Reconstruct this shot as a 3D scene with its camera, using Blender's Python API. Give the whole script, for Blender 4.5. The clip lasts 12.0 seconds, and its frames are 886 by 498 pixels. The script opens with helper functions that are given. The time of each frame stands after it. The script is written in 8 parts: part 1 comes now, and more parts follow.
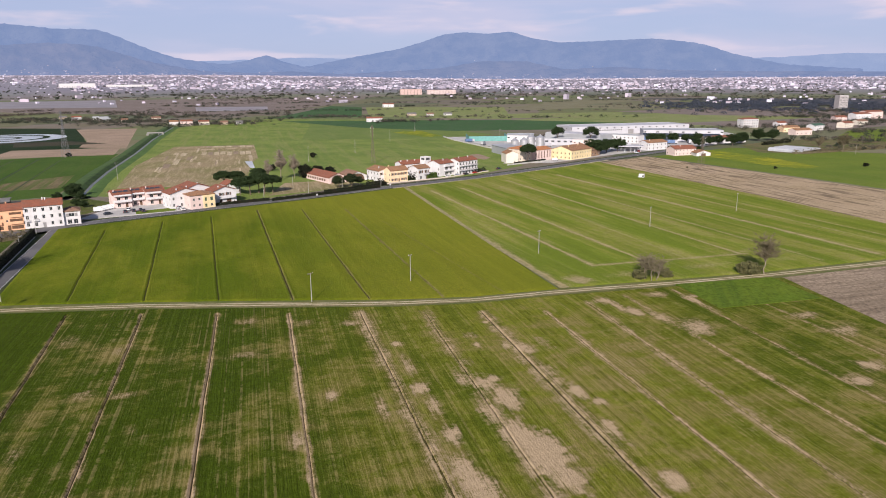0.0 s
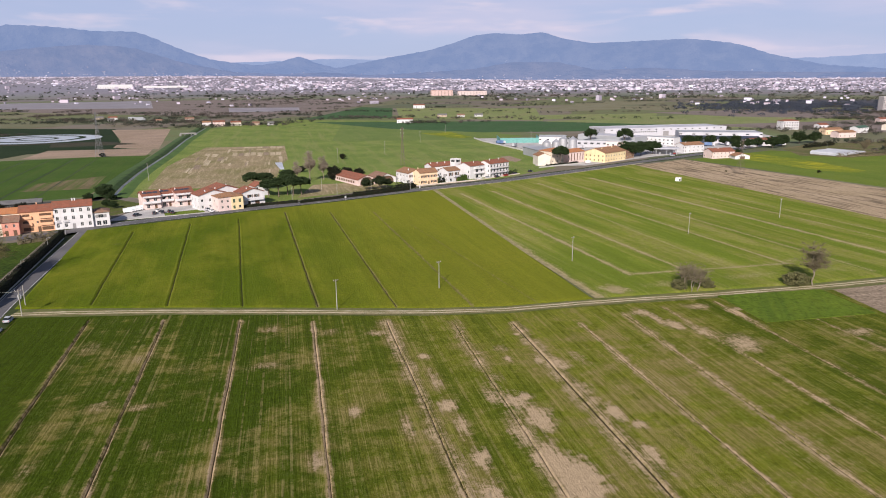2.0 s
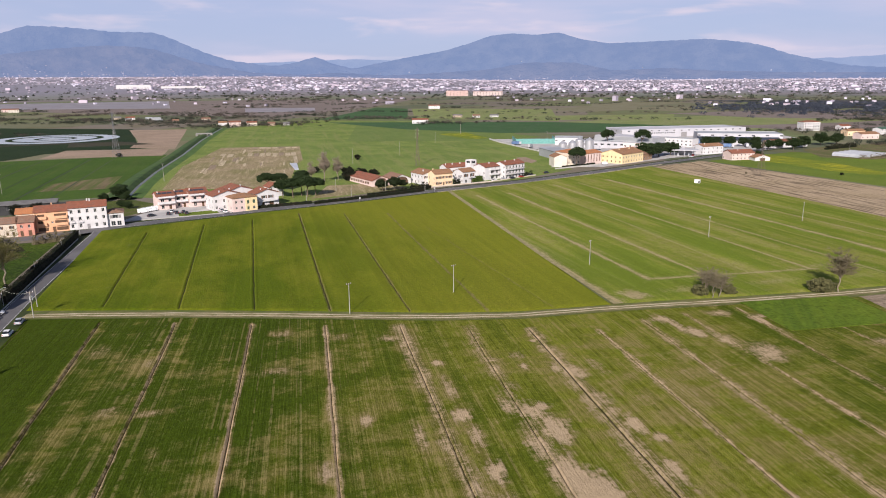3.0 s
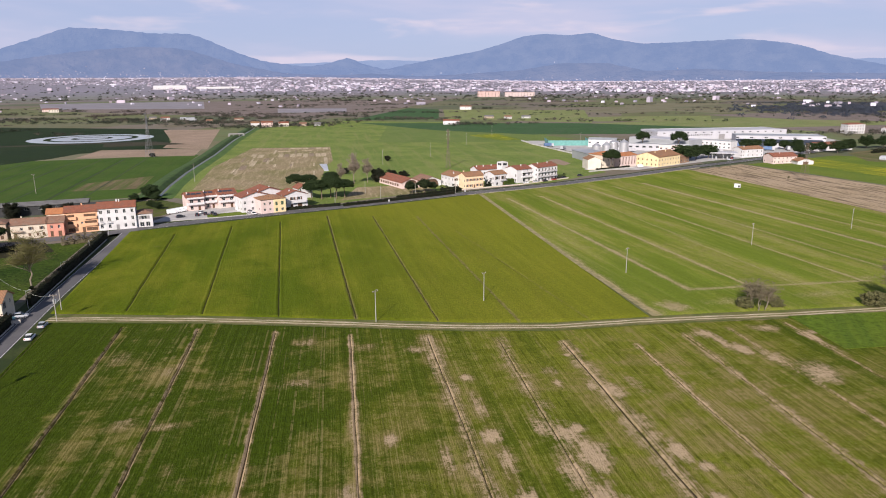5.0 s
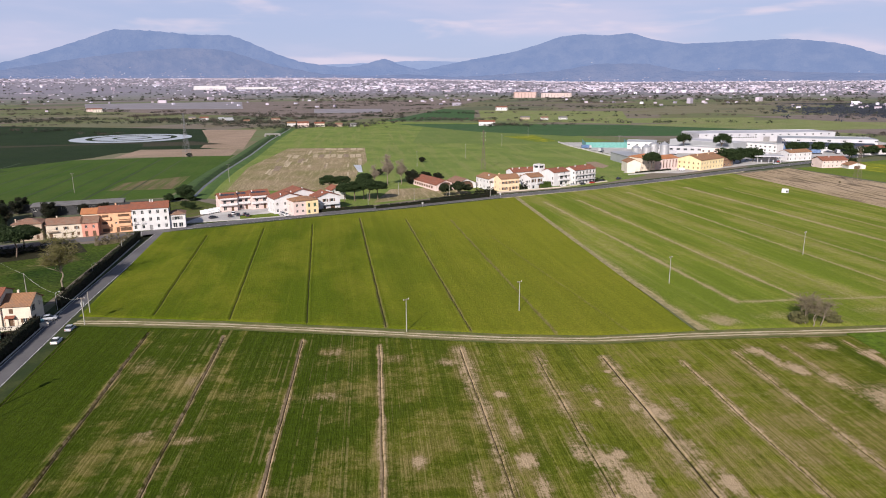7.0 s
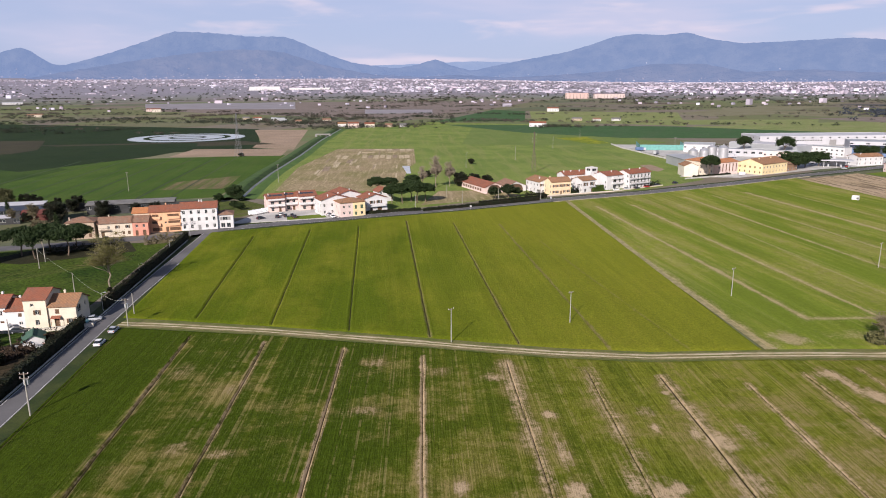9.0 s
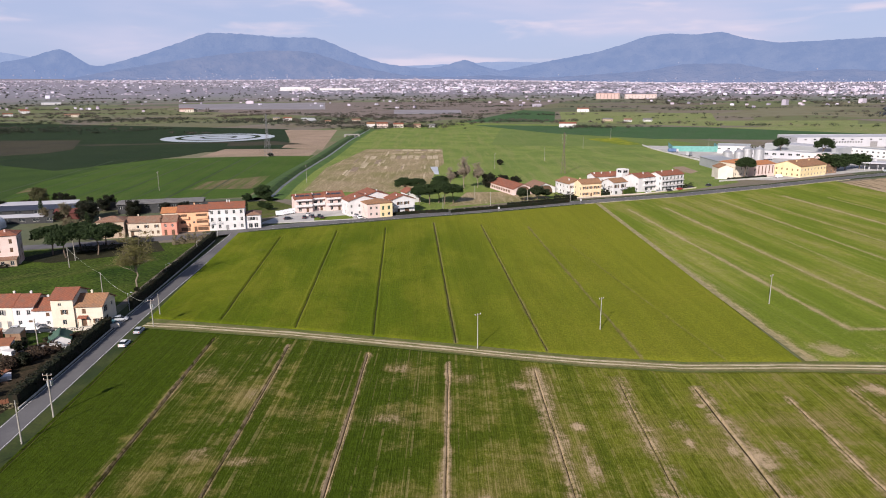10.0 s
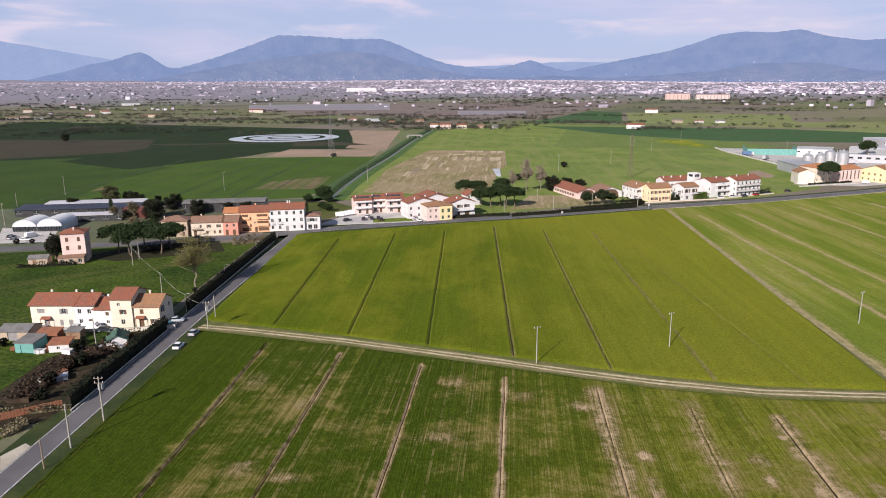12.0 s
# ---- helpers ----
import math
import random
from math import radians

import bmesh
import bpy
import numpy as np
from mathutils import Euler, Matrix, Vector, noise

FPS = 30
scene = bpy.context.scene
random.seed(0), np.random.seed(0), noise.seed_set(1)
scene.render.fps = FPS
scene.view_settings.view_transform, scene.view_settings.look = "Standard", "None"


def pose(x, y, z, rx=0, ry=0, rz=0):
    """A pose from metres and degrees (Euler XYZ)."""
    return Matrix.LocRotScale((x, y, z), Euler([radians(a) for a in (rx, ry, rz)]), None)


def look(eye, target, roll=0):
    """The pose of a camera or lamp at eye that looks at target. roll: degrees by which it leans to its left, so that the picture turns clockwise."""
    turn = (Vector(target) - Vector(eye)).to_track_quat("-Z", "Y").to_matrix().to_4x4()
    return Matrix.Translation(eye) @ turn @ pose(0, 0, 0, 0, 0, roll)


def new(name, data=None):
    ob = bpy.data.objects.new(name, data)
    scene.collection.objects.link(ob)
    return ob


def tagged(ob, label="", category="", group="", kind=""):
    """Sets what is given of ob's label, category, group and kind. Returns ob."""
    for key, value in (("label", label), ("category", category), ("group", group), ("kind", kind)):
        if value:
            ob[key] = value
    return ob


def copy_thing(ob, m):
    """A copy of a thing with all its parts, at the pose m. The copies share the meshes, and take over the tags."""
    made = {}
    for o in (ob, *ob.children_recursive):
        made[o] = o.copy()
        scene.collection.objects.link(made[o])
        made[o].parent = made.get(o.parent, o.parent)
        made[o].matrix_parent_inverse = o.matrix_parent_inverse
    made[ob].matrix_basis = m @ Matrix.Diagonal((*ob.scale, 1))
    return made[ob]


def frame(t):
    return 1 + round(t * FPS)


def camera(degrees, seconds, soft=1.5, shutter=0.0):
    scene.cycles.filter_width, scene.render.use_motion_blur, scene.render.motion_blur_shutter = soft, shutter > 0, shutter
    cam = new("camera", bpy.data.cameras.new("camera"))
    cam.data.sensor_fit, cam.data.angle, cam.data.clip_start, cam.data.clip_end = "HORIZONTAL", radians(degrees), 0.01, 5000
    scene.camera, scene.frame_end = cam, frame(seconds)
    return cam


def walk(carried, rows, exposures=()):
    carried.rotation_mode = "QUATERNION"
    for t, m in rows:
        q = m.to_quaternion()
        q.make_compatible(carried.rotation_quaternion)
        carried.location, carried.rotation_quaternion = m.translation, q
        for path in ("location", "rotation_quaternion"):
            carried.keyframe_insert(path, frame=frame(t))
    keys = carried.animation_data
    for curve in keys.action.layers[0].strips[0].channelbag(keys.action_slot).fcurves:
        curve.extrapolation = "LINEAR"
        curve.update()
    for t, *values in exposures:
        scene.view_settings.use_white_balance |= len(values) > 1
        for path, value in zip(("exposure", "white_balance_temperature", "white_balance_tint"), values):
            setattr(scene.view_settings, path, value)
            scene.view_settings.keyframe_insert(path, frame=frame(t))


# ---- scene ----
import functools

cam = camera(66.2, 12.0, soft=1.0)
# seconds, x, y, z, yaw, pitch, roll (degrees): a drone flying ahead while it turns to the left
PATH = [
    (0, -0.048, -0.099, 62.038, -0.041, -14.039, -0.386),
    (0.5, -0.070, 1.776, 62.021, 0.568, -14.013, -0.404),
    (1, -0.112, 3.650, 62.004, 1.212, -13.988, -0.416),
    (1.5, -0.175, 5.521, 61.985, 1.844, -13.965, -0.422),
    (2, -0.258, 7.390, 61.966, 2.500, -13.942, -0.425),
    (2.5, -0.360, 9.258, 61.945, 3.124, -13.920, -0.424),
    (3, -0.481, 11.124, 61.924, 3.767, -13.899, -0.420),
    (5, -1.145, 18.571, 61.833, 6.343, -13.821, -0.385),
    (5.5, -1.354, 20.429, 61.808, 7.035, -13.802, -0.374),
    (6, -1.578, 22.285, 61.782, 7.739, -13.783, -0.365),
    (6.5, -1.819, 24.141, 61.755, 8.477, -13.765, -0.357),
    (8.5, -2.930, 31.549, 61.641, 12.242, -13.688, -0.353),
    (9, -3.242, 33.399, 61.610, 13.435, -13.667, -0.362),
    (9.5, -3.568, 35.247, 61.579, 14.643, -13.646, -0.376),
    (10, -3.906, 37.094, 61.547, 15.850, -13.624, -0.397),
    (10.5, -4.256, 38.941, 61.514, 16.493, -13.601, -0.423),
    (11, -4.618, 40.786, 61.480, 17.435, -13.577, -0.457),
    (11.5, -4.991, 42.631, 61.445, 19.711, -13.552, -0.499),
    (12, -5.374, 44.475, 61.410, 21.177, -13.526, -0.549),
]


def aim(x, y, z, yaw, pitch, roll):
    a, b = radians(yaw), radians(pitch)
    way = Vector((-math.sin(a) * math.cos(b), math.cos(a) * math.cos(b), math.sin(b)))
    return look((x, y, z), Vector((x, y, z)) + way * 100, roll)


walk(cam, [(t, aim(*row)) for t, *row in PATH], exposures=((0.0, 0.42, 6400, 16), (6.0, 0.45, 6400, 16), (12.0, 0.50, 6400, 16)))

# ---- light: afternoon sun behind the camera, thin streaky clouds ----
SUN_EL, SUN_AZ = 29.0, 189.8
world = bpy.data.worlds.new("sky")
scene.world = world
world.use_nodes = True


class Nodes:
    """A short way to write node trees."""

    def __init__(self, tree):
        self.tree = tree
        tree.nodes.clear()

    def add(self, kind, links=None, **props):
        n = self.tree.nodes.new(kind)
        if "operation" in props:
            n.operation = props["operation"]
        if "use_clamp" in props:
            n.use_clamp = props["use_clamp"]
        if "data_type" in props:
            n.data_type, n.blend_type = props["data_type"], props["blend_type"]
        if "interpolation_type" in props:
            n.interpolation_type = props["interpolation_type"]
        if "uv_map" in props:
            n.uv_map = props["uv_map"]
        if "attribute_name" in props:
            n.attribute_name = props["attribute_name"]
        if "bands_direction" in props:
            n.bands_direction = props["bands_direction"]
        if "voronoi_dimensions" in props:
            n.voronoi_dimensions = props["voronoi_dimensions"]
        for k, v in (links or {}).items():
            sock = n.inputs[k]
            if isinstance(v, bpy.types.NodeSocket):
                self.tree.links.new(v, sock)
            else:
                sock.default_value = v
        return n

    def math(self, op, a, b=0.0, c=0.0, clamp=False):
        return self.add("ShaderNodeMath", {0: a, 1: b, 2: c}, operation=op, use_clamp=clamp).outputs[0]

    def mix(self, fac, a, b, blend="MIX"):
        n = self.add("ShaderNodeMix", {0: fac, 6: a, 7: b}, data_type="RGBA", blend_type=blend)
        return n.outputs[2]

    def step(self, x, lo, hi):
        return self.add("ShaderNodeMapRange", {0: x, 1: lo, 2: hi, 3: 0.0, 4: 1.0}, interpolation_type="SMOOTHSTEP").outputs[0]

    def noise(self, vec, scale, detail=4.0, rough=0.55, dist=0.0):
        return self.add("ShaderNodeTexNoise", {"Vector": vec, "Scale": scale, "Detail": detail, "Roughness": rough, "Distortion": dist}).outputs[0]

    def mapped(self, vec, scale=(1, 1, 1), turn=(0, 0, 0)):
        if any(turn):
            vec = self.add("ShaderNodeMapping", {"Vector": vec, "Rotation": turn}).outputs[0]
        return self.add("ShaderNodeMapping", {"Vector": vec, "Scale": scale}).outputs[0]


def rgb(r, g, b):
    return (r, g, b, 1.0)


n = Nodes(world.node_tree)
sky = n.add("ShaderNodeTexSky")
sky.sky_type, sky.sun_disc, sky.sun_elevation, sky.sun_rotation = "NISHITA", False, radians(SUN_EL), radians(SUN_AZ)
sky.altitude, sky.air_density, sky.dust_density, sky.ozone_density = 60.0, 1.0, 0.6, 2.5
gen = n.add("ShaderNodeTexCoord").outputs["Generated"]
flat = n.mapped(gen, (2.0, 2.0, 12.0))
veil = n.noise(flat, 1.6, 4.0, 0.5, 0.2)
puff = n.noise(n.mapped(gen, (3.6, 3.6, 20.0)), 1.7, 4.0, 0.5, 0.3)
up = n.add("ShaderNodeSeparateXYZ", {0: gen}).outputs[2]
low = n.math("SUBTRACT", 1.0, n.step(up, 0.10, 0.30))
clear = n.mix(0.35, sky.outputs[0], rgb(1.2, 1.9, 3.6))
haze = n.mix(n.math("MULTIPLY", low, 0.75), clear, rgb(5.7, 6.6, 9.3))
thin = n.mix(n.math("MULTIPLY", n.math("MULTIPLY", n.step(veil, 0.40, 0.70), n.math("ADD", n.math("MULTIPLY", low, 0.7), 0.3)), 0.7), haze, rgb(7.0, 7.1, 8.9))
cloudy = n.mix(n.math("MULTIPLY", n.math("MULTIPLY", n.step(puff, 0.50, 0.70), n.math("ADD", n.math("MULTIPLY", low, 0.7), 0.3)), 0.8), thin, rgb(8.7, 8.0, 9.1))
bg = n.add("ShaderNodeBackground", {0: cloudy, 1: 0.064})
n.add("ShaderNodeOutputWorld", {0: bg.outputs[0]})

lamp = bpy.data.lights.new("sun", "SUN")
lamp.energy, lamp.angle, lamp.color = 5.0, radians(0.6), (1.0, 0.93, 0.83)
sun = new("sun", lamp)
az, el = radians(SUN_AZ), radians(SUN_EL)
sun.matrix_world = look((0, 0, 300), Vector((0, 0, 300)) - Vector((math.sin(az) * math.cos(el), math.cos(az) * math.cos(el), math.sin(el))))

# ---- materials ----
MATS = {}


def surface(name, c1, c2, big=0.3, fine=4.0, rough=0.8, bump=0.3, metal=0.0, spread=0.25, island=0.0, spec=0.3, cover=0.5):
    """A surface of two colours mixed by broad blotches, with fine grain, wear and relief. Scales are per metre."""
    if name in MATS:
        return MATS[name]
    m = bpy.data.materials.new(name)
    m.use_nodes = True
    q = Nodes(m.node_tree)
    co = q.add("ShaderNodeTexCoord").outputs["Object"]
    a = q.noise(co, big, 5.0, 0.6)
    b = q.noise(co, fine, 6.0, 0.65)
    col = q.mix(q.step(a, cover - 0.17, cover + 0.17), rgb(*c1), rgb(*c2))
    shade = q.add("ShaderNodeMapRange", {0: b, 1: 0.25, 2: 0.75, 3: 1 - spread, 4: 1 + spread}).outputs[0]
    col = q.mix(1.0, col, q.add("ShaderNodeCombineColor", {0: shade, 1: shade, 2: shade}).outputs[0], "MULTIPLY")
    if island:
        g = q.add("ShaderNodeNewGeometry").outputs["Random Per Island"]
        g = q.add("ShaderNodeMapRange", {0: g, 1: 0.0, 2: 1.0, 3: 1 - island, 4: 1 + island}).outputs[0]
        col = q.mix(1.0, col, q.add("ShaderNodeCombineColor", {0: g, 1: g, 2: g}).outputs[0], "MULTIPLY")
    bm = q.add("ShaderNodeBump", {"Strength": bump, "Distance": 0.05, "Height": b})
    r = q.add("ShaderNodeMapRange", {0: b, 1: 0.2, 2: 0.8, 3: max(rough - 0.1, 0.03), 4: min(rough + 0.1, 1.0)}).outputs[0]
    s = q.add("ShaderNodeBsdfPrincipled", {"Base Color": col, "Roughness": r, "Metallic": metal, "Normal": bm.outputs[0], "Specular IOR Level": spec})
    q.add("ShaderNodeOutputMaterial", {0: s.outputs[0]})
    MATS[name] = m
    return m


def motley(name, c1, c2, c3, rough=0.9):
    """A different plain tone on every separate piece."""
    m = bpy.data.materials.new(name)
    m.use_nodes = True
    q = Nodes(m.node_tree)
    r = q.add("ShaderNodeNewGeometry").outputs["Random Per Island"]
    a = q.mix(q.step(r, 0.1, 0.55), rgb(*c1), rgb(*c2))
    a = q.mix(q.step(r, 0.6, 0.9), a, rgb(*c3))
    s = q.add("ShaderNodeBsdfPrincipled", {"Base Color": a, "Roughness": rough, "Specular IOR Level": 0.2})
    q.add("ShaderNodeOutputMaterial", {0: s.outputs[0]})
    return m


def leafy(name, c1, c2, c3):
    """Leaves: three greens mixed leaf by leaf, a little light through them."""
    if name in MATS:
        return MATS[name]
    m = bpy.data.materials.new(name)
    m.use_nodes = True
    q = Nodes(m.node_tree)
    r = q.add("ShaderNodeNewGeometry").outputs["Random Per Island"]
    o = q.add("ShaderNodeTexCoord").outputs["Object"]
    a = q.mix(r, rgb(*c1), rgb(*c2))
    a = q.mix(q.step(q.noise(o, 0.5, 3.0), 0.45, 0.7), a, rgb(*c3))
    d = q.add("ShaderNodeBsdfPrincipled", {"Base Color": a, "Roughness": 0.7, "Specular IOR Level": 0.2})
    t = q.add("ShaderNodeBsdfTranslucent", {0: a})
    s = q.add("ShaderNodeMixShader", {0: 0.15, 1: d.outputs[0], 2: t.outputs[0]})
    q.add("ShaderNodeOutputMaterial", {0: s.outputs[0]})
    MATS[name] = m
    return m


def crop(name, dark, green, dry, soil, soil2, rows=1.0, row_scale=1.0, cut=(0.05, 0.042, 0.025), patch=1.0, pale=None, blotch=(0.035, 0.06)):
    """A crop field. The mesh carries metres across and along its rows as UV, a mask of bare earth and one of ditches."""
    m = bpy.data.materials.new(name)
    m.use_nodes = True
    q = Nodes(m.node_tree)
    uv = q.add("ShaderNodeUVMap", uv_map="rows").outputs[0]
    co = q.add("ShaderNodeTexCoord").outputs["Object"]
    bare = q.add("ShaderNodeAttribute", attribute_name="bare").outputs["Fac"]
    ditch_dark = q.add("ShaderNodeAttribute", attribute_name="ditch").outputs["Fac"]
    grey = lambda v: q.add("ShaderNodeCombineColor", {0: v, 1: v, 2: v}).outputs[0]
    span = lambda v, a, b, c, d: q.add("ShaderNodeMapRange", {0: v, 1: a, 2: b, 3: c, 4: d}).outputs[0]
    lane = q.noise(q.mapped(uv, (row_scale, 0.012, 1)), 1.0, 2.0, 0.6)
    broad = q.noise(q.mapped(uv, (row_scale * 0.25, 0.006, 1)), 1.0, 2.0, 0.6)
    drill = q.noise(q.mapped(uv, (row_scale * 1.5, 0.01, 1)), 1.0, 2.0, 0.6)
    fine = q.noise(q.mapped(uv, (row_scale * 5.0, 0.5, 1)), 1.0, 4.0, 0.7)
    blot = q.noise(q.mapped(uv, (*blotch, 1)), 1.0, 5.0, 0.6, 0.3)
    mott = q.noise(co, 0.3, 5.0, 0.7)
    grain = q.noise(co, 2.2, 6.0, 0.75)
    col = q.mix(q.step(blot, 0.38, 0.66), rgb(*dark), rgb(*green))
    if pale:
        col = q.mix(q.math("MULTIPLY", q.add("ShaderNodeAttribute", attribute_name="pale").outputs["Fac"], 0.75), col, rgb(*pale))
    thin = q.math("ADD", q.math("MULTIPLY", q.math("SUBTRACT", lane, 0.5), 1.2 * rows), q.math("ADD", q.math("SUBTRACT", mott, 0.5), q.math("ADD", q.math("MULTIPLY", q.math("SUBTRACT", fine, 0.5), 1.2 * rows), q.math("MULTIPLY", q.math("SUBTRACT", blot, 0.5), 1.6 * patch))))
    col = q.mix(q.math("MULTIPLY", q.step(thin, -0.05, 0.5), 0.75), col, rgb(*dry))
    col = q.mix(q.math("MULTIPLY", q.step(drill, 0.56, 0.66), 0.6 * rows), col, rgb(*[1.25 * v for v in dry]))
    col = q.mix(1.0, col, grey(span(lane, 0.36, 0.64, 1 - 0.22 * rows, 1 + 0.22 * rows)), "MULTIPLY")
    col = q.mix(1.0, col, grey(span(broad, 0.36, 0.64, 1 - 0.2 * rows, 1 + 0.2 * rows)), "MULTIPLY")
    col = q.mix(1.0, col, grey(span(grain, 0.32, 0.68, 0.66, 1.34)), "MULTIPLY")
    earth = q.mix(q.step(mott, 0.38, 0.62), rgb(*soil), rgb(*soil2))
    earth = q.mix(1.0, earth, grey(span(grain, 0.25, 0.75, 0.8, 1.2)), "MULTIPLY")
    ragged = q.math("ADD", q.math("MULTIPLY", q.math("SUBTRACT", grain, 0.5), 1.3), q.math("ADD", q.math("MULTIPLY", q.math("SUBTRACT", fine, 0.5), 1.9 * rows), q.math("MULTIPLY", q.math("SUBTRACT", drill, 0.5), 1.2 * rows)))
    edge = q.math("ADD", bare, q.math("MULTIPLY", ragged, span(bare, 0.0, 0.4, 0.25, 1.0)))
    col = q.mix(q.math("MULTIPLY", q.step(edge, 0.2, 0.75), 0.93), col, earth)
    col = q.mix(q.step(ditch_dark, 0.55, 0.92), col, rgb(*cut))
    bp = q.add("ShaderNodeBump", {"Strength": 0.8, "Distance": 0.22, "Height": q.math("ADD", grain, fine)})
    s = q.add("ShaderNodeBsdfPrincipled", {"Base Color": col, "Roughness": 1.0, "Specular IOR Level": 0.05, "Normal": bp.outputs[0]})
    q.add("ShaderNodeOutputMaterial", {0: s.outputs[0]})
    MATS[name] = m
    return m


def drilled(name, dark, green, dry, soil, rust, cut):
    """Thin drilled corn: fine rows with earth showing between them, feathered bare patches, cut furrows."""
    m = bpy.data.materials.new(name)
    m.use_nodes = True
    q = Nodes(m.node_tree)
    uv = q.add("ShaderNodeUVMap", uv_map="rows").outputs[0]
    co = q.add("ShaderNodeTexCoord").outputs["Object"]
    bare = q.add("ShaderNodeAttribute", attribute_name="bare").outputs["Fac"]
    ditch_dark = q.add("ShaderNodeAttribute", attribute_name="ditch").outputs["Fac"]
    pale = q.add("ShaderNodeAttribute", attribute_name="pale").outputs["Fac"]
    grey = lambda v: q.add("ShaderNodeCombineColor", {0: v, 1: v, 2: v}).outputs[0]
    span = lambda v, a, b, c, d: q.add("ShaderNodeMapRange", {0: v, 1: a, 2: b, 3: c, 4: d}).outputs[0]
    off = lambda v, k: q.math("MULTIPLY", q.math("SUBTRACT", v, 0.5), k)
    total = lambda *t: functools.reduce(lambda a, b: q.math("ADD", a, b), t)
    line = q.noise(q.mapped(uv, (3.0, 0.014, 1)), 1.0, 3.0, 0.65, 0.15)
    track = q.noise(q.mapped(uv, (0.95, 0.004, 1)), 1.0, 1.0, 0.5)
    band = q.noise(q.mapped(uv, (0.24, 0.007, 1)), 1.0, 2.0, 0.6)
    tuft = q.noise(q.mapped(uv, (3.0, 0.35, 1)), 1.0, 4.0, 0.7)
    grain = q.noise(co, 1.3, 8.0, 0.78)
    near = q.noise(q.mapped(uv, (0.15, 0.22, 1)), 1.0, 4.0, 0.65, 0.3)
    wide = q.noise(q.mapped(uv, (0.04, 0.06, 1)), 1.0, 4.0, 0.6, 0.3)
    col = q.mix(q.step(total(off(wide, 1.1), off(band, 1.1), off(near, 0.5), q.math("MULTIPLY", pale, 0.4), q.math("MULTIPLY", q.math("MINIMUM", bare, 0.0), 0.4), 0.3), 0.25, 0.75), rgb(*dark), rgb(*green))
    col = q.mix(q.math("MULTIPLY", pale, 0.4), col, rgb(1.5 * green[0], 1.45 * green[1], 1.7 * green[2]))
    col = q.mix(1.0, col, grey(span(total(off(grain, 1.0), off(tuft, 0.6)), -0.2, 0.2, 0.64, 1.36)), "MULTIPLY")
    col = q.mix(1.0, col, grey(span(line, 0.34, 0.66, 0.78, 1.2)), "MULTIPLY")
    worn = total(off(near, 1.5), off(wide, 1.5), off(band, 0.8), bare)
    brown = q.step(total(worn, off(grain, 0.7)), -0.08, 0.55)
    col = q.mix(q.math("MULTIPLY", brown, span(pale, 0.0, 0.6, 0.62, 0.5)), col, rgb(*rust))
    straw = q.step(total(line, q.math("MULTIPLY", worn, 0.22), off(grain, 0.7), off(tuft, 0.55)), 0.52, 0.72)
    sown = q.step(bare, -0.8, -0.15)
    col = q.mix(q.math("MULTIPLY", sown, q.math("MULTIPLY", straw, span(worn, -0.3, 0.4, 0.08, 0.6))), col, rgb(*dry))
    wheel = q.math("MULTIPLY", q.step(track, 0.60, 0.65), q.step(total(near, off(grain, 0.5)), 0.40, 0.55))
    col = q.mix(q.math("MULTIPLY", q.math("MULTIPLY", wheel, sown), 0.3), col, rgb(*[1.2 * v for v in dry]))
    dark_line = q.math("MULTIPLY", q.step(track, 0.41, 0.37), q.step(near, 0.6, 0.4))
    col = q.mix(q.math("MULTIPLY", dark_line, 0.4), col, rgb(*[0.7 * v for v in dark]))
    chaff = q.step(q.noise(q.mapped(uv, (3.2, 1.8, 1)), 1.0, 3.0, 0.8), 0.56, 0.68)
    col = q.mix(q.math("MULTIPLY", q.math("MULTIPLY", chaff, q.step(wide, 0.32, 0.6)), span(pale, 0.0, 1.0, 0.16, 0.5)), col, rgb(*[1.4 * v for v in dry]))
    earth = q.mix(q.step(total(bare, off(near, 0.8)), 0.3, 0.75), rgb(*[0.66 * v for v in soil]), rgb(*soil))
    earth = q.mix(1.0, earth, grey(span(grain, 0.25, 0.75, 0.74, 1.26)), "MULTIPLY")
    rag = total(bare, off(near, 0.8), q.math("MULTIPLY", total(off(line, 1.4), off(grain, 2.0), off(tuft, 1.0)), span(bare, 0.05, 0.45, 0.3, 1.0)))
    col = q.mix(q.math("MULTIPLY", q.step(rag, 0.26, 0.78), 0.92), col, earth)
    # furrow bottoms coloured dark for the shadow inside them
    col = q.mix(q.step(ditch_dark, 0.6, 0.9), col, rgb(*cut))
    bp = q.add("ShaderNodeBump", {"Strength": 0.9, "Distance": 0.25, "Height": q.math("ADD", grain, tuft)})
    s = q.add("ShaderNodeBsdfPrincipled", {"Base Color": col, "Roughness": 1.0, "Specular IOR Level": 0.05, "Normal": bp.outputs[0]})
    q.add("ShaderNodeOutputMaterial", {0: s.outputs[0]})
    MATS[name] = m
    return m


